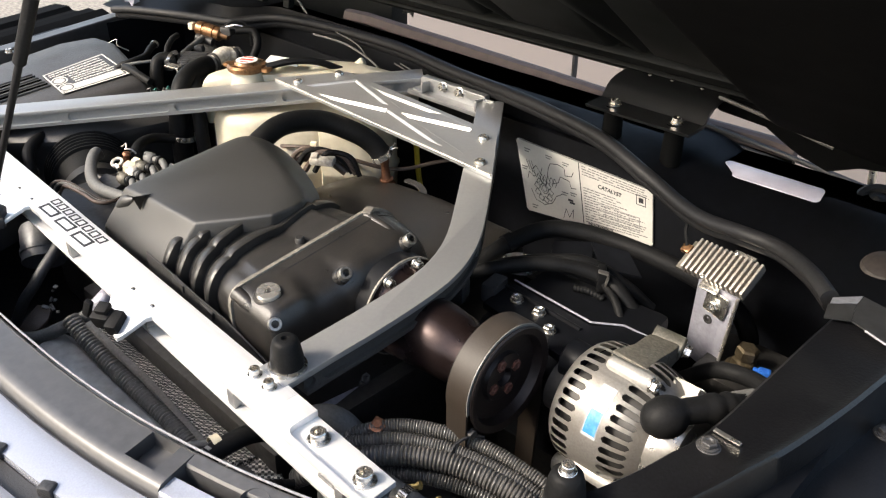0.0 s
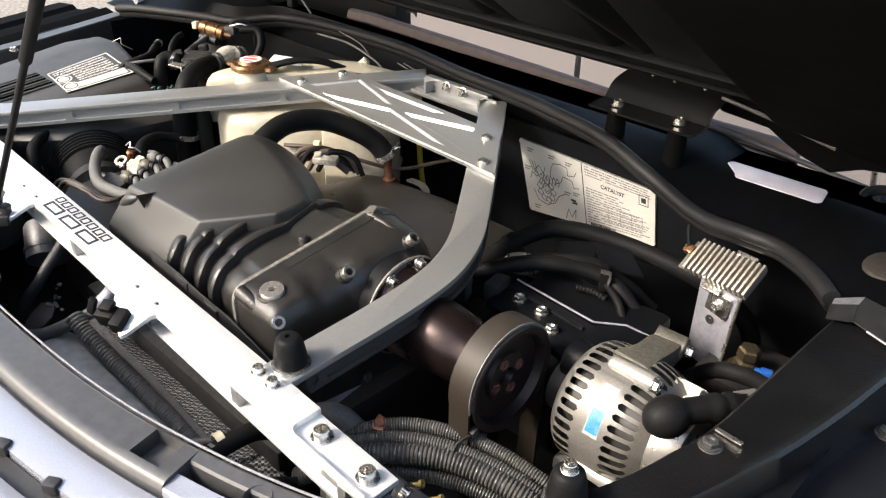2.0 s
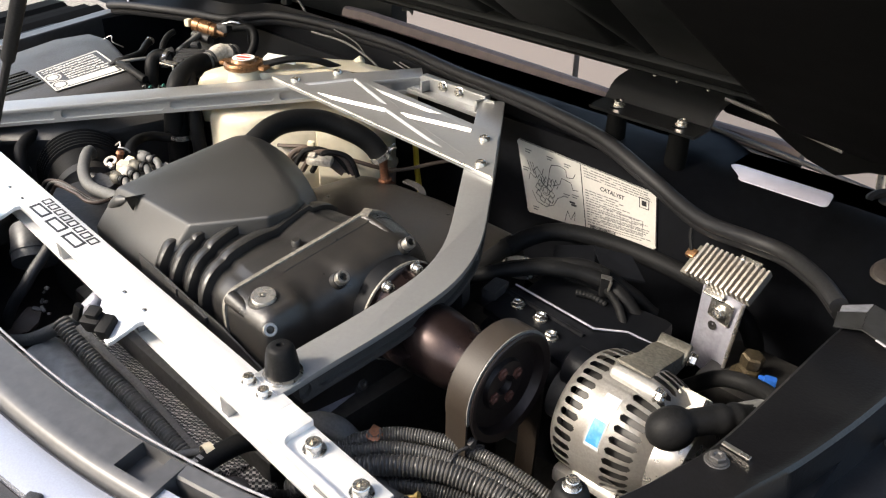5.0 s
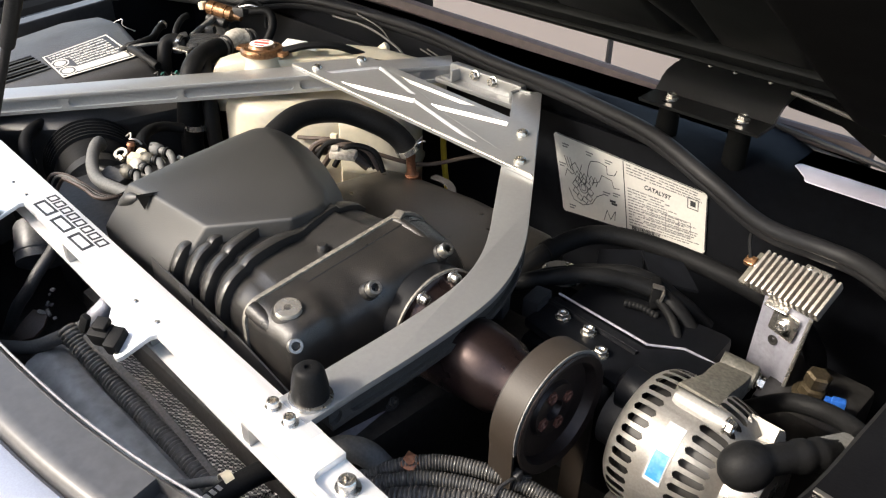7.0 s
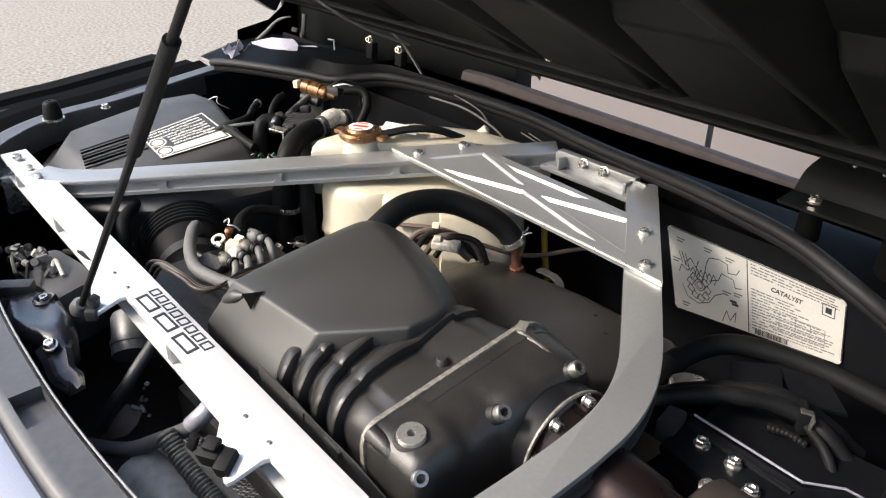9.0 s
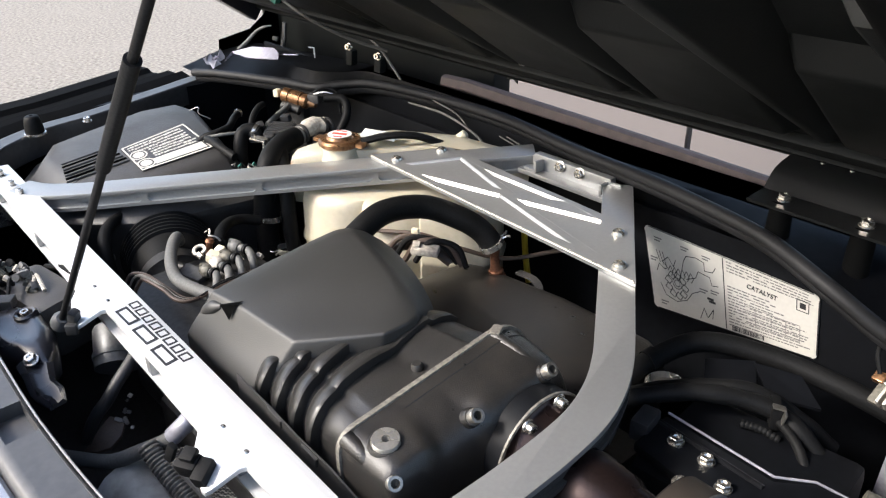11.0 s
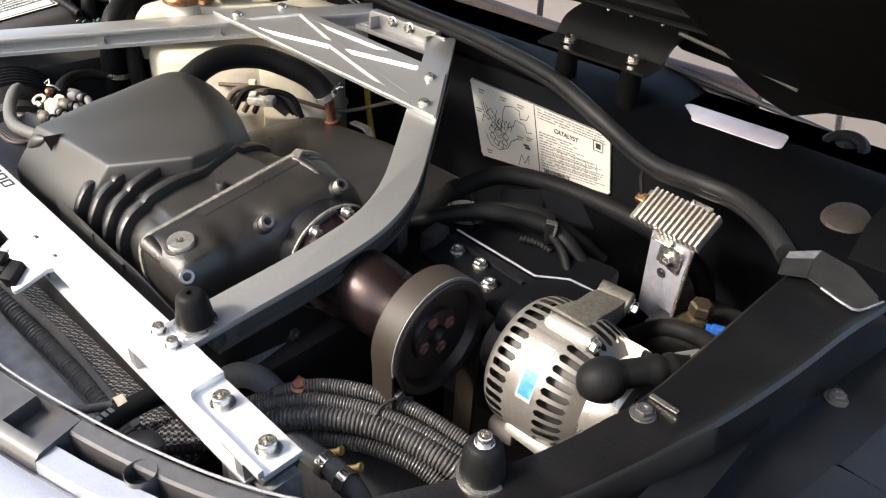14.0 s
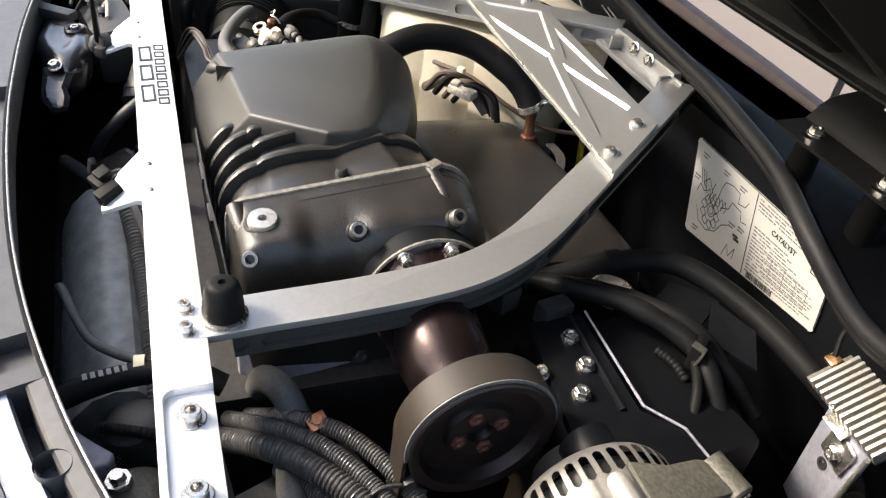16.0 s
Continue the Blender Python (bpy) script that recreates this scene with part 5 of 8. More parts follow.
bm = bmesh.new()
foot = [V(p.x, p.y, 0.86) for p in skirt_foot]
low = [V(p.x, p.y, 0.915 + 0.05 * (p.y - 0.05)) for p in skirt_foot]
loft(bm, [foot, low, cover_ring(0.80, 0.036), cover_ring(0.40, 0.0190), cover_ring(0.14, 0.0068), cover_ring(0.0, 0.0), cover_ring(-0.12, -0.0012), cover_ring(-0.28, -0.0022), cover_ring(-0.6, -0.0032)])
bm.normal_update()
es = [e for e in bm.edges if len(e.link_faces) == 2 and e.calc_face_angle(0) > radians(16) and min(v.co.z for v in e.verts) > 0.90]
bmesh.ops.bevel(bm, geom=es, offset=0.0030, segments=3, affect="EDGES", profile=0.6)
part("top_cover", bm, M_COVER, sc, "satin black sculpted top cover", sharp=85)
# rounded corner lug, and a thin black sheet for the shaded three-cornered pocket beside it
bm = bmesh.new()
tube(bm, [(-0.474, 0.072, 0.928), (-0.466, 0.070, 0.940), (-0.453, 0.071, 0.950), (-0.438, 0.074, 0.957)], 0.0075, 14, 0.004, lambda u: max(0.4, min(1.0, 0.6 + u / 0.02, 0.4 + (0.048 - u) / 0.02)))
part("corner_lug", bm, M_COVER, sc)
bm = bmesh.new()
pocket = [(-0.4340, 0.0700, 0.9625), (-0.4150, 0.0770, 0.9668), (-0.4135, 0.0870, 0.9690), (-0.4160, 0.0690, 0.9525)]
add_faces(bm, pocket, [(0, 1, 2), (0, 3, 1)])
bmesh.ops.solidify(bm, geom=bm.faces[:], thickness=0.002)
part("pocket_shade", bm, M_MATTE, sc, "thin black sheet painting the shade of a three-cornered bolt pocket", smooth=False)
# hose spigot on the far side of the cover
bm = bmesh.new()
revolve(bm, [(-0.02, 0.0125), (0.006, 0.0125), (0.0065, 0.0150), (0.012, 0.0150)], (-0.462, 0.232, 0.957), (0.05, 0.8, 0.35), 22)
part("spigot", bm, M_COVER, sc)

# pale joint flange, then the front cover with its lip
bm = bmesh.new()
loft(bm, [leaning_section(x, 0.0485 - o, 0.266 + o, 0.9565 + o, 0.80, 0.020, 0.045) for x, o in ((-0.2050, -0.001), (-0.2045, 0.0015), (-0.1995, 0.0018), (-0.1990, 0.0))])
part("flange_line", bm, M_GASKET, sc, "pale weathered joint flange")
bm = bmesh.new()
rings = []
for x, drop, side in ((-0.1995, 0.0, 0.0), (-0.1870, 0.0, 0.0), (-0.1864, 0.0010, 0.0), (-0.176, 0.0018, 0.0005), (-0.164, 0.0055, 0.001), (-0.154, 0.0100, 0.0015), (-0.147, 0.0155, 0.002), (-0.142, 0.0225, 0.003), (-0.138, 0.033, 0.004), (-0.135, 0.048, 0.006), (-0.130, 0.090, 0.008)):
    ring = []
    for q in leaning_section(x, 0.049 + side, 0.265 - side, 0.9565, 0.80, 0.019, 0.045):
        pad = min(1.0, max(0.0, (0.110 - q.y) / 0.018)) * min(1.0, max(0.0, (-0.139 - x) / 0.004))
        nose = min(1.0, max(0.0, (0.062 - abs(q.y - 0.200)) / 0.020)) * min(1.0, max(0.0, (x + 0.176) / 0.02))
        down = drop * (1 - 0.80 * pad * pad * (3 - 2 * pad)) * (1 - 0.55 * nose * nose * (3 - 2 * nose))
        q.z = max(0.80, q.z - down) if q.z > 0.82 else q.z
        ring.append(q)
    rings.append(ring)
loft(bm, rings)
part("front_cover", bm, M_BLACK_CAST, sc, "black crackle-finished front cover with worn edges", sharp=45)
# boss pads under the cover bolts
for at, r, h, me, ax in (((-0.171, 0.0735, 0.9405), 0.0152, 0.0150, B_BIG, (0.12, -0.10, 1)), ((-0.158, 0.063, 0.929), 0.0083, 0.014, B_COVER, (0.80, -0.25, 0.55)), ((-0.153, 0.1435, 0.947), 0.0083, 0.013, B_COVER, (0.72, -0.1, 0.68)), ((-0.146, 0.2225, 0.954), 0.0083, 0.013, B_COVER, (0.68, 0.06, 0.72))):
    bm = bmesh.new()
    a = Vector(ax).normalized()
    revolve(bm, [(-0.03, r * 1.35), (-0.008, r * 1.15), (h * 0.85, r), (h, r * 0.9)], at, a, 24)
    part("boss", bm, M_BLACK_CAST, sc)
    bolt(me, Vector(at) + a * (h - 0.001), a, sc, "bright socket bolt")
for pts, r in (([(-0.199, 0.2215, 0.9710), (-0.168, 0.222, 0.9665), (-0.142, 0.2225, 0.9575)], 0.0066), ([(-0.199, 0.0545, 0.9500), (-0.180, 0.0570, 0.9440), (-0.158, 0.0615, 0.9330)], 0.0075)):
    bm = bmesh.new()
    tube(bm, pts, r, 12, 0.004)
    part("bolt_tunnel", bm, M_BLACK_CAST, sc)
bm = bmesh.new()
box(bm, (-0.1985, 0.2235, 0.9765), (0.010, 0.013, 0.005), (7, 0, 25), 0.0015)
part("flange_ear", bm, M_GASKET, sc, "chipped pale ear of the flange")
# snout, its round nose plate and the pulley
SN = (0.188, 0.902)
bm = bmesh.new()
revolve(bm, [(0.0105, 0.0555), (0.0125, 0.0555), (0.0130, 0.0545), (0.0132, 0.0535)], (-0.128, 0.198, 0.905), (1, 0, 0), 40, caps=False)
part("nose_ring", bm, M_GASKET, sc, "bare machined edge of the nose plate")
bm = bmesh.new()
revolve(bm, [(-0.01, 0.054), (0.0115, 0.054)], (-0.127, 0.198, 0.905), (1, 0, 0), 40, caps=False)
part("nose_collar", bm, M_PANEL, sc)
bm = bmesh.new()
revolve(bm, [(0.0115, 0.0535), (0.013, 0.049), (0.016, 0.047), (0.03, 0.044)], (-0.127, 0.198, 0.905), (1, 0, 0), 40)
part("nose_plate", bm, M_SNOUT, sc, "dark bronze nose plate")
for a in (60, 105, 150, 20):
    bolt(B_SMALL, (-0.112, 0.198 - 0.050 * math.cos(radians(a)), 0.905 + 0.050 * math.sin(radians(a))), (1, 0, 0), sc)
bm = bmesh.new()
revolve(bm, [(0, 0.040), (0.04, 0.037), (0.075, 0.034), (0.080, 0.030), (0.115, 0.028)], (-0.10, SN[0], SN[1]), (1, 0, 0), 36)
part("snout", bm, M_SNOUT, sc, "dark bronze tapered snout")
pulley = part("pulley", revolve(bmesh.new(), [(-0.004, 0.03), (-0.003, 0.050), (-0.002, 0.0545), (-0.001, 0.0545), (0.0, 0.052), (0.026, 0.052), (0.0265, 0.0545), (0.028, 0.055), (0.029, 0.0535), (0.027, 0.047), (0.018, 0.044), (0.016, 0.026), (0.020, 0.024), (0.020, 0.010), (0.014, 0.008)], (0.010, SN[0], SN[1]), (1, 0, 0), 64), M_PULLEY, sc, "dark grooved drive pulley")
for k in range(4):
    a = radians(20 + 90 * k)
    bolt(B_RUST, (0.0265, SN[0] + 0.0165 * math.cos(a), SN[1] + 0.017 * math.sin(a)), (1, 0, 0), sc, "rusty pulley bolt")

# drive belt round the pulley, running down to the crank
belt = thing("drive_belt", "worn brown-black ribbed drive belt round the pulley", "belt", (0.0, 0.2, 0.6))
bm = bmesh.new()
pts = []
R = 0.0545
for k in range(41):
    a = radians(-20 + 210 * k / 40)
    pts.append((SN[0] + R * math.cos(a), SN[1] + R * math.sin(a)))
pts += [(0.134, 0.82), (0.137, 0.72), (0.14, 0.60)]
pts = [(0.225, 0.60), (0.236, 0.75), (0.240, 0.84)] + pts
rings = []
for i, (y, z) in enumerate(pts):
    a, b = pts[max(i - 1, 0)], pts[min(i + 1, len(pts) - 1)]
    d = V(0, b[0] - a[0], b[1] - a[1]).normalized()
    o = V(0, d.z, -d.y) * -1
    o = o if (V(0, y, z) - V(0, SN[0], SN[1])).dot(o) > 0 else -o
    p = V(0, y, z)
    rings.append([p + V(0.011, 0, 0), p + V(0.034, 0, 0), p + V(0.0345, 0, 0) + o * 0.003, p + V(0.0105, 0, 0) + o * 0.003])
loft(bm, rings)
part("band", bm, M_BELT, belt)
for dx, mat, words in ((0.0102, M_RUBBER, "dark belt edge"), (0.0352, M_TOOTH, "thin worn grey belt edge")):
    bm = bmesh.new()
    rings = []
    for k in range(49):
        a = radians(-20 + 210 * k / 48)
        rings.append([V(dx + u, SN[0] + r * math.cos(a), SN[1] + r * math.sin(a)) for u, r in ((-0.0005, R - 0.0015), (0.0005, R - 0.0015), (0.0005, R + 0.0026), (-0.0005, R + 0.0026))])
    loft(bm, rings)
    part("frayed_edge", bm, mat, belt, words)

# ---- engine under the supercharger ----
eng = thing("engine_block", "black painted engine block and cam covers", "engine", (-0.3, 0.2, 0.55))
bm = bmesh.new()
box(bm, (-0.32, 0.19, 0.69), (0.42, 0.34, 0.26), bev=0.01)
part("block", bm, M_DARK, eng)
# filler box added below the conduits to lighten the dark gaps
bm = bmesh.new()
box(bm, (0.015, 0.090, 0.772), (0.15, 0.13, 0.030), (0, 4, 20), 0.010)
part("lower_filler", bm, M_PLATE, eng, "grey filler box low in the bay, added to lighten the gaps")
bm = bmesh.new()
loft(bm, [section(x, 0.275, 0.455, z, 0.76, 0.03, 0.03, -0.010, 0.004) for x, z in ((-0.16, 0.86), (-0.165, 0.873), (-0.18, 0.881), (-0.30, 0.881), (-0.40, 0.872), (-0.44, 0.868), (-0.465, 0.862), (-0.475, 0.842))])
part("cam_cover", bm, M_BLACK_CAST, eng, "dull black cam cover")
bm = bmesh.new()
loft(bm, [section(x, 0.0, 0.055, z, 0.66, 0.02, 0.02, 0.0, 0.002) for x, z in ((-0.20, 0.73), (-0.21, 0.745), (-0.5, 0.75), (-0.52, 0.73))])
part("rear_cover", bm, M_DARK, eng)
# front bracket plate below the near leg, with two bolts
bm = bmesh.new()
outline = [(0.046, 0.830), (0.077, 0.818), (0.152, 0.822), (0.187, 0.826), (0.205, 0.870), (0.046, 0.870)]
face = [V((0.2905 - 0.06 * y - 0.481 * z) / 0.875, y, z) for y, z in outline]
loft(bm, [[p - V(0.0088, 0.0006, 0.0048) for p in face], face])
bevel_all(bm, 0.002)
part("bracket_plate", bm, M_BRACKET, eng, "grey bracket plate")
for at in ((-0.1327, 0.151, 0.8264), (-0.1432, 0.159, 0.8445), (-0.140, 0.074, 0.8494)):
    bolt(B_DULL, at, (0.875, 0.06, 0.481), eng, "dull bracket bolt")
# accessory plate with three hex bolts and turned-up edges
PLT = [(-0.076, 0.276), (-0.078, 0.328), (0.032, 0.322), (0.058, 0.344), (0.092, 0.350), (0.10, 0.33), (0.05, 0.258), (0.02, 0.262)]
bm = bmesh.new()
prism(bm, PLT, 0.884, 0.893)
bevel_all(bm, 0.0015)
part("accessory_plate", bm, M_PANEL, eng, "glossy black accessory plate")
bm = bmesh.new()
tube(bm, [(-0.078, 0.332, 0.894), (0.030, 0.326, 0.894), (0.056, 0.348, 0.892), (0.092, 0.354, 0.888)], 0.0012, 8, raw=True)
part("plate_edge", bm, M_BRACKET, eng, "thin bright line along the plate edge")
bm = bmesh.new()
tube(bm, [(-0.077, 0.316, 0.8935), (0.030, 0.308, 0.8935)], 0.0028, 8, raw=True)
part("plate_ridge", bm, M_PANEL, eng)
bm = bmesh.new()
box(bm, (0.0, 0.34, 0.81), (0.16, 0.14, 0.14), (0, 0, 5), 0.01)
part("side_case", bm, M_PANEL, eng)
for at in ((-0.051, 0.303, 0.893), (-0.019, 0.301, 0.893), (0.008, 0.283, 0.893)):
    bolt(B_HEX, at, (0, 0, 1), eng, "bright flanged hex bolt")
bolt(B_SMALL, (-0.02, 0.262, 0.893), (0.3, -0.3, 1), eng)
bm = bmesh.new()
box(bm, (-0.085, 0.305, 0.892), (0.018, 0.03, 0.022), (0, 0, 10), 0.003)
part("sensor", bm, M_PLASTIC, eng)
bm = bmesh.new()
box(bm, (-0.10, 0.262, 0.905), (0.020, 0.022, 0.024), (0, 0, 20), 0.003)
for k in range(4):
    box(bm, (-0.112 + k * 0.006, 0.262, 0.918), (0.002, 0.024, 0.003), (0, 0, 20))
part("ribbed_sensor", bm, M_PLASTIC, eng)
# oil filler with a shiny rim in the shade by the bend of the leg
bm = bmesh.new()
revolve(bm, [(0, 0.022), (0.008, 0.022), (0.010, 0.019), (0.006, 0.014)], (-0.115, 0.385, 0.872), (0, 0.1, 1), 32)
part("chrome_ring", bm, M_CLIP, eng, "shiny ring in the shade")
# bent bracket with a pale edge at the back of the cam cover
bm = bmesh.new()
strip_along(bm, [(-0.385, 0.452, 0.872), (-0.360, 0.452, 0.873), (-0.345, 0.448, 0.868), (-0.340, 0.444, 0.852)], 0.010, 0.003)
part("cover_bracket", bm, M_BOX, eng, "dull bent bracket with a pale edge")
# copper fitting on the cam cover
CU = (-0.4070, 0.4345)
fit_t = thing("hose_fitting", "tarnished copper hose fitting on the cam cover", "fitting", (*CU, 0.86))
bm = bmesh.new()
revolve(bm, [(-0.02, 0.011), (0.001, 0.011), (0.002, 0.0128), (0.006, 0.0128), (0.008, 0.0105), (0.014, 0.0100), (0.015, 0.0085)], (*CU, 0.860), (0.03, -0.1, 1), 12)
part("nut", bm, M_COPPER, fit_t)
bm = bmesh.new()
revolve(bm, [(0.013, 0.0085), (0.018, 0.0065), (0.036, 0.0060), (0.040, 0.0070), (0.052, 0.0070)], (*CU, 0.860), (-0.02, -0.08, 1), 16)
part("stem", bm, M_COPPER, fit_t)
# copper tab low beside the pulley
bm = bmesh.new()
box(bm, (-0.038, 0.090, 0.862), (0.013, 0.015, 0.003), (20, 10, 15), 0.001)
revolve(bm, [(0, 0.004), (0.002, 0.004)], (-0.038, 0.090, 0.863), (0.2, -0.3, 1), 12)
box(bm, (-0.036, 0.096, 0.842), (0.009, 0.003, 0.045), (10, 0, 15), 0.001)
solo("copper_tab", bm, M_COPPER, "small bent copper tab with a hole", "terminal")


# ---- alternator ----
alt = thing("alternator", "cast aluminium alternator with vent slots and a worn blue sticker", "alternator", (0.12, 0.26, 0.80))
AC, AR = (0.262, 0.862), 0.0625


def arc_block(bm, x0, x1, r0, r1, a0, a1, n=3):
    rings = []
    for k in range(n + 1):
        a = radians(a0 + (a1 - a0) * k / n)
        c, s = math.cos(a), math.sin(a)
        rings.append([V(x, AC[0] + r * c, AC[1] + r * s) for x, r in ((x0, r0), (x1, r0), (x1, r1), (x0, r1))])
    return loft(bm, rings)


bm = bmesh.new()
revolve(bm, [(0.0, 0.02), (0.0, 0.050), (0.06, 0.052), (0.082, 0.046), (0.083, 0.02)], (0.078, *AC), (1, 0, 0), 40)
part("core", bm, M_DARK, alt, "dark windings inside")
prof = [(0.064, 0.030), (0.065, 0.044), (0.068, 0.0515), (0.0715, 0.0556), (0.0750, 0.0583), (0.0770, 0.0596), (0.0777, 0.0600), (0.0787, 0.0605), (0.083, 0.0618), (0.091, AR), (0.0955, AR), (0.0965, AR), (0.0972, AR), (0.1295, AR), (0.1302, AR - 0.0002), (0.1312, AR - 0.0003), (0.1405, AR - 0.002), (0.1485, AR - 0.0045), (0.1520, AR - 0.0068), (0.1530, AR - 0.0075), (0.1537, AR - 0.0080), (0.1625, AR - 0.017), (0.1675, AR - 0.021)]
SLOTS, SUB = 37, 10
bm = bmesh.new()
grid = [[bm.verts.new((x, AC[0] + r * math.cos(2 * math.pi * k / (SLOTS * SUB)), AC[1] + r * math.sin(2 * math.pi * k / (SLOTS * SUB)))) for k in range(SLOTS * SUB)] for x, r in prof]
for i in range(len(prof) - 1):
    mid = (prof[i][0] + prof[i + 1][0]) / 2
    front, rear_row = 0.0770 < mid < 0.0972, 0.1295 < mid < 0.1537
    tip = min(abs(mid - e) for e in (0.0770, 0.0972, 0.1295, 0.1537))
    for k in range(SLOTS * SUB):
        j = k % SUB
        if (front or rear_row) and (j in (4, 5) if tip < 0.0006 else j in (3, 4, 5, 6) if tip < 0.0014 else 1 < j < 8):
            continue
        n2 = (k + 1) % (SLOTS * SUB)
        bm.faces.new((grid[i][k], grid[i][n2], grid[i + 1][n2], grid[i + 1][k]))
bmesh.ops.solidify(bm, geom=bm.faces[:], thickness=0.003)
part("slotted_shell", bm, M_CAST, alt, "bright cast shell with two rows of vent slots", sharp=30)
# rear cap, finned regulator, mounting arm, lugs and through bolts
bm = bmesh.new()
revolve(bm, [(0.1625, 0.046), (0.176, 0.045), (0.187, 0.040), (0.190, 0.030), (0.190, 0.01)], (0, *AC), (1, 0, 0), 40)
part("rear_cap", bm, M_CLIP, alt, "bright spun rear cap")
for k in range(7):
    bm = bmesh.new()
    arc_block(bm, 0.147, 0.172, AR - 0.020, AR - 0.006, 20 + k * 6.5, 22.6 + k * 6.5, 1)
    part("cooling_fin", bm, M_CAST, alt)
bm = bmesh.new()
loft(bm, [[V(0.092, 0.262, 0.918), V(0.133, 0.262, 0.918), V(0.131, 0.264, 0.926), V(0.094, 0.264, 0.928)],
          [V(0.098, 0.290, 0.905), V(0.130, 0.290, 0.900), V(0.128, 0.292, 0.920), V(0.100, 0.292, 0.923)],
          [V(0.096, 0.318, 0.895), V(0.128, 0.318, 0.892), V(0.127, 0.319, 0.914), V(0.097, 0.319, 0.917)],
          [V(0.102, 0.340, 0.896), V(0.126, 0.340, 0.893), V(0.126, 0.342, 0.912), V(0.102, 0.342, 0.914)]])
bevel_all(bm, 0.003)
revolve(bm, [(-0.024, 0.0115), (0.006, 0.0125), (0.008, 0.011)], (0.119, 0.339, 0.904), (1, 0.25, -0.2), 20)
part("mounting_arm", bm, M_DIRTY_CAST, alt, "grimy cast mounting arm")
bolt(B_HEX, (0.128, 0.340, 0.904), (1, 0.3, -0.2), alt, "bright arm bolt")
for a in (100, 212, 300):
    bm = bmesh.new()
    c, s = math.cos(radians(a)), math.sin(radians(a))
    y, z = AC[0] + (AR - 0.0005) * c, AC[1] + (AR - 0.0005) * s
    revolve(bm, [(0, 0.0055), (0.004, 0.0075), (0.042, 0.0085), (0.045, 0.007)], (0.100, y, z), (1, 0, 0), 14)
    part("bolt_lug", bm, M_CAST, alt)
    bolt(B_HEX, (0.144, y, z), (1, 0, 0), alt)
# sticker wrapped on the middle band
bm = bmesh.new()
arc_block(bm, 0.1095, 0.1245, AR + 0.0003, AR + 0.0007, 120, 166, 8)
part("sticker", bm, M_PALEBLUE, alt, "pale worn part of the sticker")
bm = bmesh.new()
arc_block(bm, 0.1110, 0.1235, AR + 0.0008, AR + 0.0011, 142, 163, 5)
part("sticker_print", bm, M_BLUE, alt, "blue printed patch")
bm = bmesh.new()
box(bm, (0.082, 0.245, AC[1] - AR - 0.004), (0.03, 0.05, 0.02), (0, 0, 0), 0.006)
part("foot", bm, M_CAST, alt)
bm = bmesh.new()
revolve(bm, [(0.040, 0.018), (0.044, 0.030), (0.064, 0.030), (0.068, 0.016)], (0, *AC), (1, 0, 0), 30)
part("drive_wheel", bm, M_DARK, alt)
bm = bmesh.new()
revolve(bm, [(0, 0.010), (0.006, 0.020), (0.024, 0.019), (0.030, 0.012)], (0.045, 0.262, 0.896), (1, 0, 0), 24)
part("front_boss", bm, M_PANEL, alt)
# rubber terminal boot and its cable
boot = thing("terminal_boot", "soft black rubber boot over the alternator terminal", "cable boot", (0.176, 0.214, 0.91))
bm = bmesh.new()
tube(bm, [(0.166, 0.205, 0.918), (0.176, 0.216, 0.928), (0.190, 0.236, 0.932), (0.207, 0.262, 0.930), (0.214, 0.278, 0.927)], 0.0162, 20, 0.003, lambda u: max(max(0.05, 1 - ((u - 0.020) / 0.0205) ** 2) ** 0.5 * 1.12, 0.30 if u < 0.02 else 0.70) * (1.14 if 0.058 < u < 0.066 or 0.072 < u < 0.080 else 1))
part("boot", bm, M_RUBBER, boot)
bm = bmesh.new()
tube(bm, [(0.210, 0.272, 0.928), (0.219, 0.292, 0.925)], 0.0115, 14, 0.004)
part("collar", bm, M_GREYHOSE, boot)
bm = bmesh.new()
tube(bm, [(0.216, 0.286, 0.925), (0.222, 0.315, 0.916), (0.215, 0.345, 0.900), (0.185, 0.365, 0.888), (0.15, 0.37, 0.875), (0.11, 0.385, 0.83)], 0.0085, 12, 0.006)
part("cable", bm, M_RUBBER, boot)

# ---- finned resistor on its bracket ----
hs = thing("finned_resistor", "ribbed metal resistor block bolted to a steel bracket", "heat sink", (0.10, 0.46, 0.80))
hx, hz = V(0.989, -0.143, 0.042).normalized(), V(-0.17, 0.82, 0.53)
hz = (hz - hx * hz.dot(hx)).normalized()
hy = hz.cross(hx)
HB = Matrix.Translation((0.092, 0.470, 0.929)) @ Matrix((hx, hy, hz)).transposed().to_4x4()


def hs_box(bm, c, s, bev=0.0):
    b2 = bmesh.new()
    box(b2, c, s, (0, 0, 0), bev)
    b2.transform(HB)
    me = bpy.data.meshes.new("tmp")
    b2.to_mesh(me)
    b2.free()
    bm.from_mesh(me)
    bpy.data.meshes.remove(me)
    return bm


bm = hs_box(bmesh.new(), (-0.001, 0.004, 0), (0.088, 0.006, 0.039), 0.001)
part("base", bm, M_DIRTY_CAST, hs)
for k in range(13):
    bm = hs_box(bmesh.new(), (-0.0330 + k * 0.00635, -0.004, 0.0), (0.0032, 0.011, 0.0415), 0.0009)
    part("fin", bm, M_FIN, hs)
for c, s in (((0.014, 0.004, 0.025), (0.026, 0.002, 0.010)), ((0.004, 0.003, -0.024), (0.024, 0.002, 0.010))):
    bm = hs_box(bmesh.new(), c, s, 0.0006)
    part("clip", bm, M_STEEL, hs, "bright retaining clip")
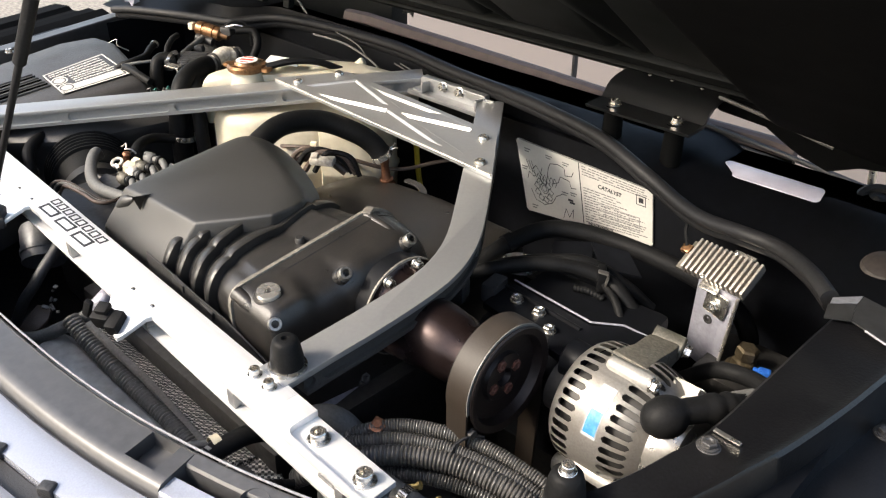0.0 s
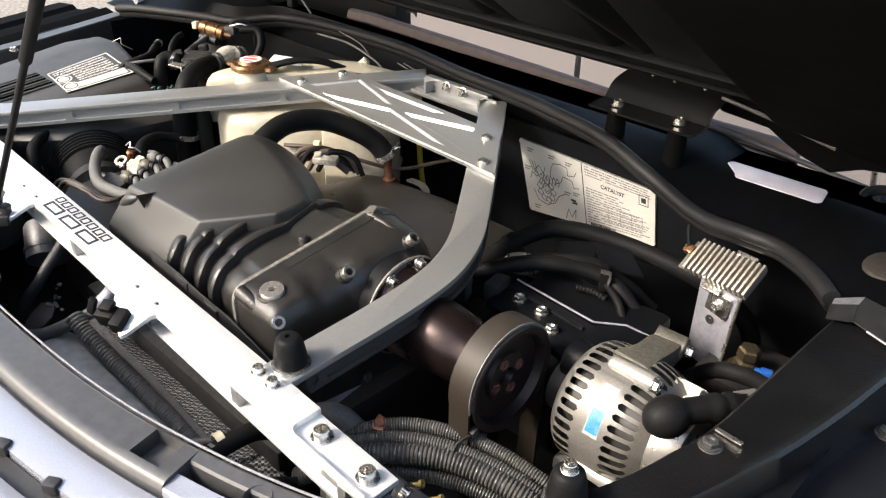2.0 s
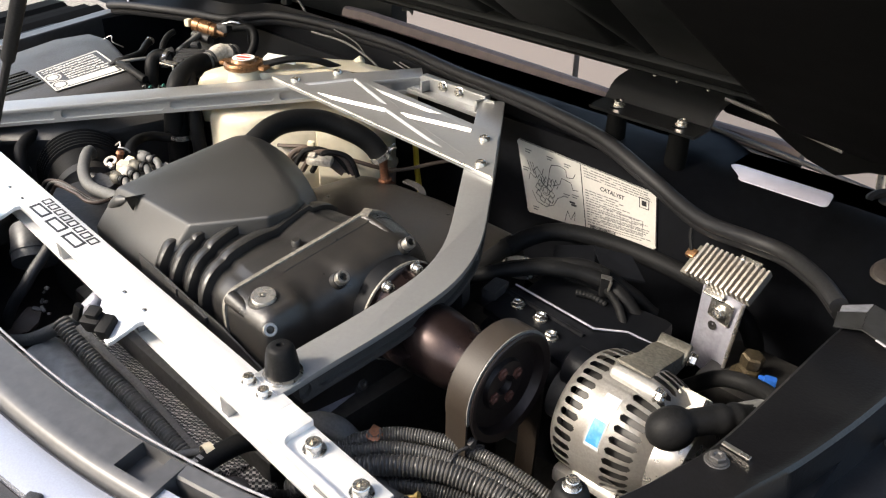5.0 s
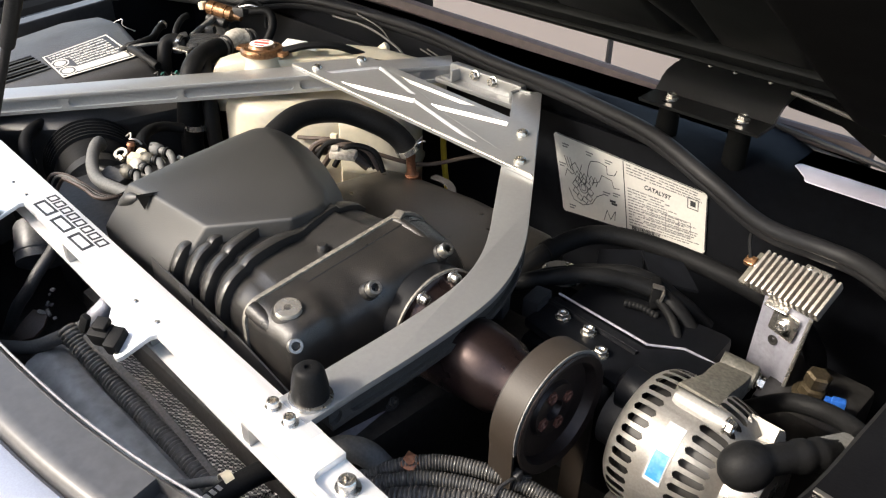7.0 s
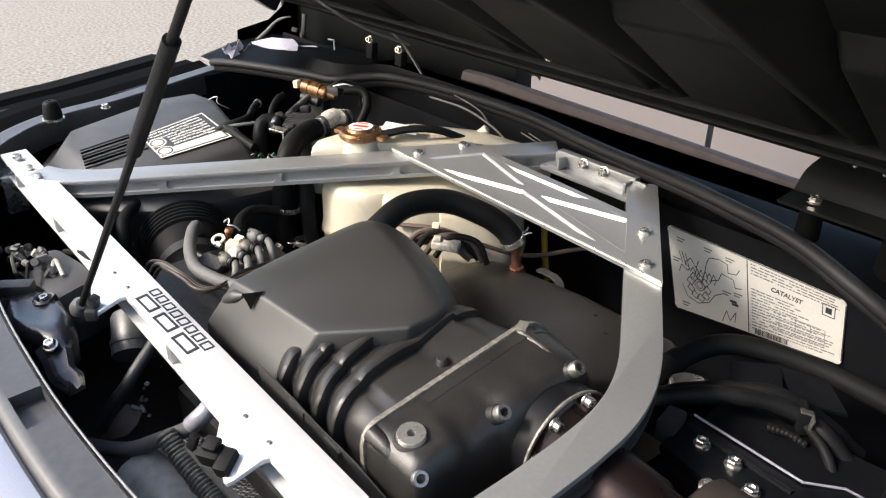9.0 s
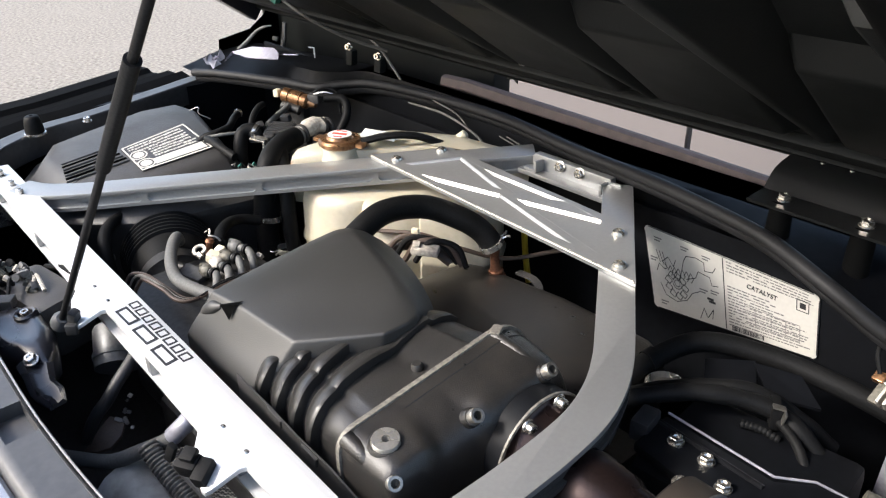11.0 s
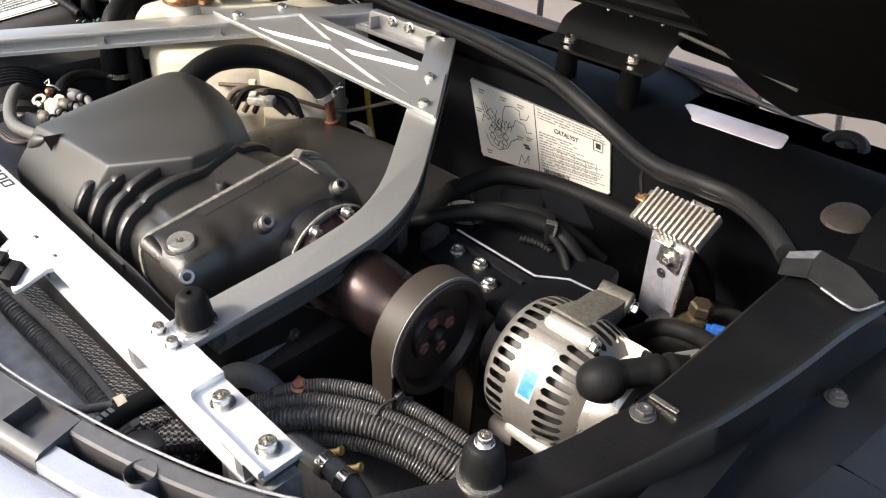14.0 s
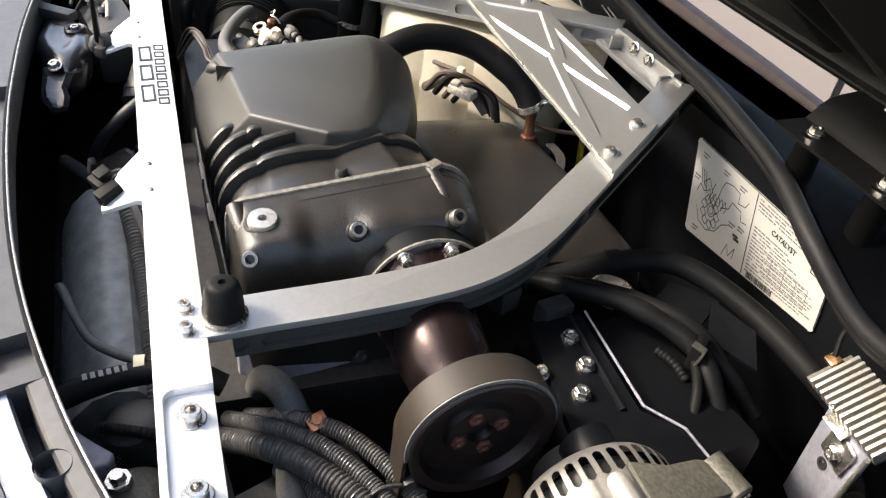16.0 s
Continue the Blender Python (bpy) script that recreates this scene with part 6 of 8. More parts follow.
bm = hs_box(bmesh.new(), (-0.047, 0.002, 0.006), (0.012, 0.008, 0.011), 0.002)
part("terminal", bm, M_BRASS, hs, "brass terminal")
bolt(B_TINY, HB @ V(-0.0395, 0.001, 0.004), HB.to_3x3() @ V(0, -1, 0), hs)
for q in (V(0.012, -0.0095, 0.0205), V(-0.004, -0.0095, -0.0205)):
    bolt(B_TINY, HB @ q, HB.to_3x3() @ V(0, -1, 0), hs)
bm = bmesh.new()
tube(bm, [HB @ V(-0.048, -0.002, 0.008), (0.036, 0.492, 0.950), (0.036, 0.512, 0.962), (0.050, 0.530, 0.966), (0.068, 0.538, 0.962)], 0.0022, 8, 0.004)
part("wire", bm, M_RUBBER, hs)
bm = bmesh.new()
add = [(0.078, 0.457, 0.918), (0.128, 0.450, 0.914), (0.118, 0.456, 0.80), (0.070, 0.474, 0.80)]
loft(bm, [[V(*p) for p in add], [V(x + 0.001, y + 0.003, z) for x, y, z in add]])
part("bracket", bm, M_BRACKET, hs, "grey steel bracket strip")
bm = bmesh.new()
tube(bm, [(0.128, 0.449, 0.914), (0.118, 0.455, 0.80)], 0.002, 8, raw=True)
part("bracket_edge", bm, M_CLIP, hs)
bm = bmesh.new()
box(bm, (0.104, 0.4535, 0.895), (0.028, 0.004, 0.030), (4, 8, -10), 0.003)
part("tongue", bm, M_STEEL, hs)
bolt(B_HEX, (0.105, 0.451, 0.894), (-0.2, -1, 0.1), hs, "olive hex bolt")
bm = bmesh.new()
revolve(bm, [(0, 0.0055), (0.001, 0.0055), (0.001, 0.003), (0, 0.0028)], (0.096, 0.4595, 0.868), (-0.2, -1, 0.05), 18)
part("slot_hole", bm, M_DARK, hs)

hs.location += V(-0.005, 0.010, -0.011)

# olive hex fitting and the blue plug beside it
fx = thing("hex_fitting", "yellow-passivated hex fitting on a washer", "fitting", (0.141, 0.467, 0.80))
bm = bmesh.new()
revolve(bm, [(0, 0.018), (0.003, 0.018), (0.004, 0.015)], (0.141, 0.467, 0.817), (0, 0, 1), 20)
part("washer", bm, M_OLIVE, fx)
bm = bmesh.new()
revolve(bm, [(0.003, 0.0135), (0.012, 0.0135), (0.014, 0.010), (0.018, 0.010), (0.018, 0.0125), (0.028, 0.0125), (0.030, 0.010)], (0.141, 0.467, 0.817), (0.1, 0, 1), 6)
part("hex_body", bm, M_OLIVE, fx)
bm = bmesh.new()
box(bm, (0.141, 0.48, 0.735), (0.09, 0.10, 0.16), (0, 0, 0), 0.01)
part("mount", bm, M_DARK, fx)
bm = bmesh.new()
box(bm, (0.170, 0.455, 0.833), (0.013, 0.009, 0.009), (0, 0, 20), 0.002)
box(bm, (0.162, 0.455, 0.829), (0.009, 0.006, 0.010), (0, 0, 20), 0.001)
solo("blue_plug", bm, M_CONN, "small blue plastic plug on a dark wire", "plug")


# ---- coolant tank ----
tank = thing("coolant_tank", "cream plastic coolant tank with a pressure cap", "coolant tank", (-0.62, 0.42, 0.76))
TK = [(-0.715, 0.345), (-0.690, 0.325), (-0.645, 0.323), (-0.607, 0.339), (-0.594, 0.360), (-0.580, 0.352), (-0.532, 0.381), (-0.521, 0.402), (-0.508, 0.394), (-0.464, 0.426), (-0.447, 0.450), (-0.445, 0.48), (-0.47, 0.515), (-0.55, 0.52), (-0.66, 0.485), (-0.712, 0.43), (-0.722, 0.38)]
tc = V(-0.59, 0.42, 0)


def shrink(pts, k):
    return [tuple(V(*p, 0).lerp(tc, k))[:2] for p in pts]


bm = bmesh.new()
loft(bm, [[V(x, y, z) for x, y in shrink(TK, k)] for z, k in ((0.775, 0.12), (0.785, 0.05), (0.80, 0.02), (0.850, 0.01), (0.853, -0.012), (0.860, -0.012), (0.863, 0.01), (0.915, 0.02), (0.926, 0.05), (0.931, 0.12), (0.932, 0.30), (0.933, 0.7))])
part("tank_body", bm, M_TANK, tank, sharp=50)
HUMP = [(-0.742, 0.345), (-0.722, 0.330), (-0.700, 0.345), (-0.650, 0.405), (-0.600, 0.465), (-0.560, 0.510), (-0.480, 0.540), (-0.470, 0.560), (-0.49, 0.572), (-0.60, 0.560), (-0.70, 0.500), (-0.745, 0.42)]
hc = V(-0.625, 0.47, 0)
bm = bmesh.new()
loft(bm, [[V(x, y, z + 0.012 * (x + 0.6)) for x, y in [tuple(V(*p, 0).lerp(hc, k))[:2] for p in HUMP]] for z, k in ((0.90, 0.03), (0.945, 0.0), (0.962, 0.02), (0.972, 0.07), (0.977, 0.15), (0.979, 0.4), (0.979, 0.8))])
part("upper_hump", bm, M_TANK, tank, sharp=50)
bm = bmesh.new()
revolve(bm, [(0, 0.032), (0.010, 0.030), (0.020, 0.0265), (0.030, 0.025)], (-0.681, 0.393, 0.956), (0, 0, 1), 32)
part("neck", bm, M_TANK, tank)
cap = part("cap", revolve(bmesh.new(), [(0, 0.029), (0.002, 0.031), (0.007, 0.031), (0.010, 0.028), (0.0105, 0.020), (0.014, 0.018), (0.015, 0.0)], (-0.681, 0.393, 0.982), (0, 0, 1), 36), M_BRASS, tank, "brassy pressure cap with red print")
for s in (-1, 1):
    bm = bmesh.new()
    box(bm, (-0.681 + s * 0.030, 0.393 + s * 0.012, 0.986), (0.018, 0.016, 0.006), (0, 0, 20), 0.002)
    part("cap_ear", bm, M_BRASS, tank)
bm = bmesh.new()
revolve(bm, [(0.0, 0.017), (0.0006, 0.017)], (-0.681, 0.393, 0.9968), (0, 0, 1), 28)
part("cap_print", bm, M_WHITE, tank)
bm = bmesh.new()
box(bm, (-0.681, 0.393, 0.9976), (0.022, 0.006, 0.0006), (0, 0, 30))
box(bm, (-0.688, 0.402, 0.9976), (0.016, 0.003, 0.0006), (0, 0, 30))
box(bm, (-0.674, 0.384, 0.9976), (0.014, 0.003, 0.0006), (0, 0, 30))
part("cap_print", bm, M_RED, tank)
bm = bmesh.new()
box(bm, (-0.650, 0.440, 0.992), (0.05, 0.026, 0.004), (0, 6, 38), 0.001)
part("tag", bm, M_WHITE, tank)
# overflow hose and cables behind the cap
bm = bmesh.new()
tube(bm, [(-0.655, 0.412, 0.988), (-0.63, 0.44, 0.996), (-0.61, 0.475, 0.992), (-0.595, 0.51, 0.975)], 0.0055, 8, 0.01)
solo("overflow_hose", bm, M_RUBBER, "thin black overflow hose behind the tank cap", "hose")

# ---- large hoses ----
bm = bmesh.new()
tube(bm, [(-0.475, 0.225, 0.930), (-0.470, 0.262, 0.958), (-0.475, 0.31, 0.972), (-0.465, 0.365, 0.965), (-0.440, 0.402, 0.946), (-0.424, 0.422, 0.928), (CU[0] - 0.003, CU[1] - 0.003, 0.908)], 0.0150, 18, 0.006)
ch = thing("coolant_hose", "thick black rubber hose arching from the cover to the copper fitting", "hose", (-0.45, 0.33, 0.90))
part("hose", bm, M_RUBBER, ch)
bm = bmesh.new()
tube(bm, [(-0.476, 0.222, 0.926), (-0.474, 0.236, 0.940), (-0.471, 0.250, 0.951)], 0.0175, 18, 0.004)
part("end_sleeve", bm, M_RUBBER, ch)


def spring_clamp(at, axis, r, label="bright steel spring hose clamp"):
    th = thing("hose_clamp", label, "hose clamp", at, "hose clamps")
    bm = bmesh.new()
    a = Vector(axis).normalized()
    revolve(bm, [(-0.004, r), (-0.004, r + 0.0012), (0.004, r + 0.0012), (0.004, r)], at, a, 24, caps=False)
    part("band", bm, M_CLIP, th)
    up = (V(0, 0, 1) - a * a.z).normalized()
    side = a.cross(up)
    for s in (-1, 1):
        bm = bmesh.new()
        tube(bm, [Vector(at) + up * r + side * 0.003 * s, Vector(at) + up * (r + 0.007) + side * 0.004 * s, Vector(at) + up * (r + 0.010) + side * 0.008 * s], 0.0012, 6, 0.003)
        part("ear", bm, M_CLIP, th)
    return th


spring_clamp((CU[0] - 0.005, CU[1] - 0.005, 0.911), (0.25, 0.45, -1), 0.0150)
# hose along the bulkhead below the label
bm = bmesh.new()
tube(bm, [(-0.16, 0.29, 0.855), (-0.150, 0.34, 0.872), (-0.145, 0.40, 0.886), (-0.122, 0.458, 0.893), (-0.06, 0.492, 0.888), (0.03, 0.508, 0.878), (0.085, 0.516, 0.860), (0.120, 0.525, 0.82), (0.130, 0.53, 0.72)], 0.0112, 16, 0.008)
hh = thing("heater_hose", "thick black hose along the bulkhead below the label", "hose", (0.0, 0.50, 0.86))
part("hose", bm, M_RUBBER, hh)
bm = bmesh.new()
revolve(bm, [(-0.006, 0.0113), (-0.006, 0.0127), (0.006, 0.0127), (0.006, 0.0113)], (-0.145, 0.40, 0.886), (0.2, 0.9, 0.2), 24, caps=False)
part("end_band", bm, M_RUBBER, hh)
# taped loom over the accessory plate
loom = thing("wiring_loom", "taped black wiring loom clipped over the engine", "wiring", (-0.05, 0.37, 0.88))
for pts, r in (([(-0.175, 0.270, 0.86), (-0.135, 0.308, 0.885), (-0.09, 0.348, 0.902), (-0.055, 0.378, 0.904), (-0.015, 0.402, 0.897), (0.02, 0.402, 0.885), (0.06, 0.40, 0.85)], 0.0088), ([(-0.17, 0.30, 0.86), (-0.13, 0.335, 0.883), (-0.09, 0.375, 0.895), (-0.04, 0.41, 0.90), (0.0, 0.43, 0.88), (0.03, 0.45, 0.85)], 0.008), ([(-0.015, 0.404, 0.893), (0.02, 0.385, 0.888), (0.04, 0.372, 0.872)], 0.0045)):
    bm = bmesh.new()
    tube(bm, pts, r, 12, 0.006, lambda u: 1 + 0.05 * math.sin(u * 160))
    part("taped_run", bm, M_RUBBER, loom)
bm = bmesh.new()
box(bm, (-0.012, 0.404, 0.894), (0.010, 0.026, 0.024), (0, 0, 35), 0.003)
part("loom_clip", bm, M_RUBBER, loom)
bm = bmesh.new()
box(bm, (-0.006, 0.398, 0.9065), (0.012, 0.007, 0.002), (0, 12, 35), 0.0006)
box(bm, (0.001, 0.395, 0.900), (0.002, 0.008, 0.012), (0, 12, 35), 0.0006)
part("clip_band", bm, M_BOLT, loom, "dull metal clip band")
bm = bmesh.new()
corrugated(bm, [(-0.03, 0.378, 0.885), (-0.012, 0.385, 0.884), (0.004, 0.388, 0.880)], 0.0042, 0.004)
part("ribbed_sleeve", bm, M_RUBBER, loom)
bm = bmesh.new()
box(bm, (-0.075, 0.435, 0.885), (0.05, 0.045, 0.006), (10, -8, 30), 0.002)
part("bracket", bm, M_PANEL, loom, "black sheet bracket")
bm = bmesh.new()
loft(bm, [[V(-0.06, 0.45, 0.90), V(-0.02, 0.47, 0.895), V(0.01, 0.455, 0.88), V(-0.03, 0.43, 0.885)], [V(-0.06, 0.45, 0.903), V(-0.02, 0.47, 0.898), V(0.01, 0.455, 0.883), V(-0.03, 0.43, 0.888)]])
part("bracket", bm, M_PANEL, loom)

# ---- corrugated conduits by the near beam end ----
cond = thing("conduit_bundle", "bundle of black corrugated conduits tied together", "conduit", (0.03, 0.11, 0.84))
for pts, r in (([(-0.085, 0.045, 0.835), (-0.05, 0.078, 0.862), (-0.018, 0.112, 0.868), (0.037, 0.142, 0.864), (0.10, 0.158, 0.850), (0.14, 0.17, 0.82)], 0.0070),
               ([(-0.09, 0.030, 0.83), (-0.045, 0.060, 0.862), (-0.010, 0.092, 0.870), (0.040, 0.122, 0.866), (0.10, 0.142, 0.852), (0.14, 0.15, 0.82)], 0.0070),
               ([(-0.08, 0.022, 0.82), (-0.035, 0.050, 0.856), (0.0, 0.077, 0.868), (0.045, 0.108, 0.866), (0.105, 0.130, 0.852), (0.145, 0.14, 0.82)], 0.0098),
               ([(-0.03, 0.060, 0.835), (0.01, 0.083, 0.848), (0.05, 0.104, 0.848), (0.09, 0.118, 0.842), (0.13, 0.125, 0.82)], 0.0075)):
    bm = bmesh.new()
    corrugated(bm, [(x, y, z - 0.008) for x, y, z in pts], r, r * 0.38, depth=0.2)
    part("conduit", bm, M_CONDUIT, cond)
bm = bmesh.new()
tube(bm, [(0.037, 0.108, 0.862), (0.034, 0.118, 0.867), (0.036, 0.136, 0.867), (0.040, 0.150, 0.860)], 0.0018, 6, 0.004)
box(bm, (0.036, 0.138, 0.869), (0.006, 0.008, 0.008), (20, 0, 0), 0.001)
part("cable_tie", bm, M_PLASTIC, cond)
# fat grey-printed hose beside the foot of the near leg
bm = bmesh.new()
tube(bm, [(-0.13, 0.060, 0.80), (-0.105, 0.062, 0.845), (-0.075, 0.072, 0.858), (-0.055, 0.082, 0.835), (-0.045, 0.085, 0.79)], 0.0115, 16, 0.006)
solo("breather_hose", bm, M_GREYHOSE, "dusty black breather hose bending down beside the leg", "hose")
# fuel fittings under the near end
ff = thing("fuel_fitting", "small clamped hose end with a brass screw", "fitting", (0.10, 0.06, 0.82))
bm = bmesh.new()
tube(bm, [(-0.02, 0.066, 0.835), (0.005, 0.062, 0.838), (0.035, 0.064, 0.838), (0.060, 0.066, 0.830), (0.075, 0.068, 0.80)], 0.0100, 14, 0.004)
part("hose_end", bm, M_GREYHOSE, ff)
for x in (0.029, 0.053):
    bm = bmesh.new()
    revolve(bm, [(-0.0045, 0.0102), (-0.0045, 0.0114), (0.0045, 0.0114), (0.0045, 0.0102)], (x, 0.063, 0.838), (1, 0.08, 0), 24, caps=False)
    clamp = part("clamp", bm, M_STEEL, ff, "bright slotted clamp band")
    for k in range(6):
        a = radians(50 + 14 * k)
        bm = bmesh.new()
        box(bm, (x, 0.063 - 0.0116 * math.cos(a), 0.838 + 0.0116 * math.sin(a)), (0.0065, 0.0012, 0.0008), (90 - math.degrees(a) + 90, 0, 0))
        part("slot", bm, M_DARK, clamp)
    bm = bmesh.new()
    revolve(bm, [(-0.008, 0.0026), (0.003, 0.0026), (0.0032, 0.0040), (0.006, 0.0040), (0.006, 0.0018), (0.005, 0.0016)], (x, 0.0735, 0.846), (0.75, 0.45, 0.4), 8)
    part("screw", bm, M_YELLOWZINC, clamp, "brassy clamp screw")

# ---- carbon duct left of the beam ----
duct = thing("carbon_duct", "carbon-fibre intake duct with a ribbed seam", "duct", (-0.28, -0.02, 0.74))
bm = bmesh.new()
rings = []
for k in range(9):
    x = -0.455 + 0.31 * k / 8
    s = 0.004 * math.sin(k)
    rings.append([V(x, -0.104, 0.72), V(x, -0.100, 0.762 + s), V(x, -0.060, 0.783), V(x, -0.014, 0.806), V(x, -0.004, 0.806), V(x, 0.050, 0.782), V(x, 0.060, 0.72)])
loft(bm, rings)
part("shell", bm, M_CARBON, duct, sharp=60)
bm = bmesh.new()
loft(bm, [[V(x, y - 0.0045, z - 0.001), V(x, y - 0.003, z + 0.0022), V(x, y + 0.003, z + 0.0026), V(x, y + 0.0048, z - 0.001)] for x, y, z in ((-0.372, -0.030, 0.868), (-0.345, -0.018, 0.838), (-0.305, -0.009, 0.818), (-0.25, -0.009, 0.811), (-0.19, -0.012, 0.809), (-0.145, -0.013, 0.808))])
part("seam", bm, M_TOOTH, duct, "pale worn seam")
bm = bmesh.new()
loft(bm, [[V(x, -0.026, 0.803), V(x, -0.034, 0.812), V(x, -0.052, 0.815), V(x, -0.070, 0.808), V(x, -0.086, 0.792), V(x, -0.098, 0.768), V(x, -0.104, 0.735), V(x, -0.060, 0.73)] for x in (-0.456, -0.38, -0.30, -0.22, -0.144)])
part("smooth_flank", bm, M_FLANK, duct, "smooth dusty grey flank")
bm = bmesh.new()
box(bm, (-0.128, -0.012, 0.772), (0.035, 0.08, 0.05), (0, 12, 0), 0.006)
part("duct_end", bm, M_CARBON, duct)
# printed hose with a cream collar crossing below the beam
ph = thing("vacuum_hose", "black hose with faint white print and a cream collar", "hose", (-0.12, -0.05, 0.85))
bm = bmesh.new()
tube(bm, [(-0.085, -0.130, 0.850), (-0.104, -0.088, 0.858), (-0.114, -0.050, 0.861), (-0.112, 0.0, 0.862), (-0.10, 0.03, 0.85)], 0.0095, 14, 0.006)
part("hose", bm, M_RUBBER, ph)
bm = bmesh.new()
revolve(bm, [(-0.004, 0.0100), (-0.004, 0.0112), (0.004, 0.0112), (0.004, 0.0100)], (-0.1195, -0.030, 0.862), (0.1, 1, 0), 20, caps=False)
part("collar", bm, M_CREAM, ph, "cream plastic collar")
for k in range(6):
    bm = bmesh.new()
    box(bm, (-0.1110 - k * 0.0007, -0.0685 + k * 0.0056, 0.8708), (0.0062, 0.0034, 0.0006), (0, 0, 8))
    part("print_bar", bm, M_PRINT, ph)
bm = bmesh.new()
tube(bm, [(-0.265, -0.094, 0.828), (-0.256, -0.090, 0.840), (-0.219, -0.080, 0.842), (-0.181, -0.067, 0.843), (-0.159, -0.050, 0.846), (-0.140, -0.034, 0.853), (-0.122, -0.028, 0.862)], 0.0042, 10, 0.006)
solo("grey_tube", bm, M_GREYHOSE, "thin grey tube curving to the cream collar", "tube")
# round pump with ribbed cap and a ribbed lead, below the near beam end
pm = thing("small_pump", "black round pump with pale housing under the beam end", "pump", (-0.06, -0.03, 0.78))
# the shield's pale lavender is a highlight put into its colour
bm = bmesh.new()
wedge = [(-0.094, -0.083), (-0.072, -0.066), (-0.056, -0.052), (-0.047, -0.056), (-0.047, -0.076), (-0.060, -0.092)]
loft(bm, [[V(x, y, 0.80) for x, y in wedge], [V(x, y, 0.842 + 0.16 * (y + 0.08)) for x, y in wedge]])
bevel_all(bm, 0.004, 3)
part("shield", bm, M_PALE, pm, "plastic shield, its lavender highlight put into the colour")
bm = bmesh.new()
revolve(bm, [(-0.04, 0.019), (0.0, 0.019), (0.001, 0.0205), (0.006, 0.0205), (0.008, 0.018), (0.009, 0.008)], (-0.081, -0.038, 0.842), (0.1, -0.25, 1), 28)
part("cap", bm, M_BOX, pm, "dusty round cap with a rim")
bm = bmesh.new()
revolve(bm, [(0, 0.028), (0.05, 0.026), (0.055, 0.018)], (-0.022, -0.040, 0.786), (0, 0, 1), 24)
part("housing", bm, M_DIRTY_CAST, pm, "pale corroded housing")
bm = bmesh.new()
corrugated(bm, [(-0.080, -0.062, 0.848), (-0.070, -0.050, 0.855), (-0.057, -0.024, 0.856), (-0.048, 0.0, 0.846)], 0.0045, 0.0042)
part("ribbed_lead", bm, M_RUBBER, pm)
bm = bmesh.new()
revolve(bm, [(0, 0.009), (0.010, 0.009), (0.010, 0.006), (0.016, 0.005)], (-0.031, -0.050, 0.838), (0, -0.1, 1), 8)
part("nipple", bm, M_STEEL, pm)
# switch in the near tab, plug wires below
sw = thing("tab_switch", "black ribbed plastic switch clipped in the beam tab", "switch", (-0.27, -0.05, 0.90))
bm = bmesh.new()
box(bm, (-0.278, -0.044, 0.930), (0.020, 0.016, 0.018), (20, 0, 30), 0.003)
part("body", bm, M_RUBBER, sw)
bm = bmesh.new()
box(bm, (-0.262, -0.040, 0.930), (0.012, 0.021, 0.015), (20, 0, 30), 0.002)
part("collar", bm, M_RUBBER, sw)
bm = bmesh.new()
box(bm, (-0.276, -0.044, 0.942), (0.012, 0.012, 0.006), (20, 0, 30), 0.001)
part("clip", bm, M_RUBBER, sw)
bm = bmesh.new()
box(bm, (-0.293, -0.052, 0.938), (0.008, 0.006, 0.020), (0, 25, 20), 0.002)
part("lever", bm, M_RUBBER, sw)
bm = bmesh.new()
corrugated(bm, [(-0.42, -0.034, 0.852), (-0.395, -0.030, 0.836), (-0.35, -0.024, 0.818), (-0.30, -0.0205, 0.808), (-0.230, -0.0190, 0.804), (-0.160, -0.0200, 0.800), (-0.115, -0.021, 0.792)], 0.0105, 0.0046, 18, depth=0.16)
fd = thing("flex_duct", "dusty brown ribbed duct lying along the carbon duct", "hose", (-0.115, -0.024, 0.78))
part("ribbed_tube", bm, M_DUSTRIB, fd)
bm = bmesh.new()
tube(bm, [(-0.56, -0.095, 0.785), (-0.504, -0.072, 0.800), (-0.465, -0.057, 0.815), (-0.442, -0.036, 0.830), (-0.421, -0.018, 0.845), (-0.407, -0.007, 0.858)], 0.0078, 12, 0.008)
rh = thing("rear_hose", "black hose running along the rear of the bay", "hose", (-0.50, -0.07, 0.79))
part("hose", bm, M_GREYHOSE, rh)
bm = bmesh.new()
tube(bm, [(-0.411, -0.010, 0.855), (-0.405, -0.004, 0.864), (-0.402, 0.002, 0.870), (-0.406, 0.010, 0.872)], 0.0095, 12, 0.003)
part("elbow", bm, M_BRACKET, rh, "pale grey elbow fitting")
bm = bmesh.new()
tube(bm, [(-0.525, 0.012, 0.895), (-0.519, 0.0, 0.885), (-0.512, -0.022, 0.870), (-0.512, -0.035, 0.855), (-0.520, -0.049, 0.835), (-0.535, -0.062, 0.800)], 0.0068, 10, 0.006)
solo("rear_hose", bm, M_PLASTIC, "slim black hose under the beam", "hose")
rb2 = thing("rusty_bracket", "brown rusted sheet bracket with loose metal bits on it", "bracket", (-0.53, -0.04, 0.78))
bm = bmesh.new()
sheet = [(-0.530, -0.068, 0.788), (-0.552, -0.040, 0.792), (-0.560, -0.026, 0.795), (-0.545, -0.020, 0.798), (-0.528, -0.021, 0.800), (-0.518, -0.030, 0.795), (-0.514, -0.044, 0.790), (-0.520, -0.058, 0.788)]
sheet_piece(bm, sheet, 0.004)
bevel_all(bm, 0.001)
part("sheet", bm, M_BROWN, rb2, "dull brown sheet")
rnd = random.Random(31)
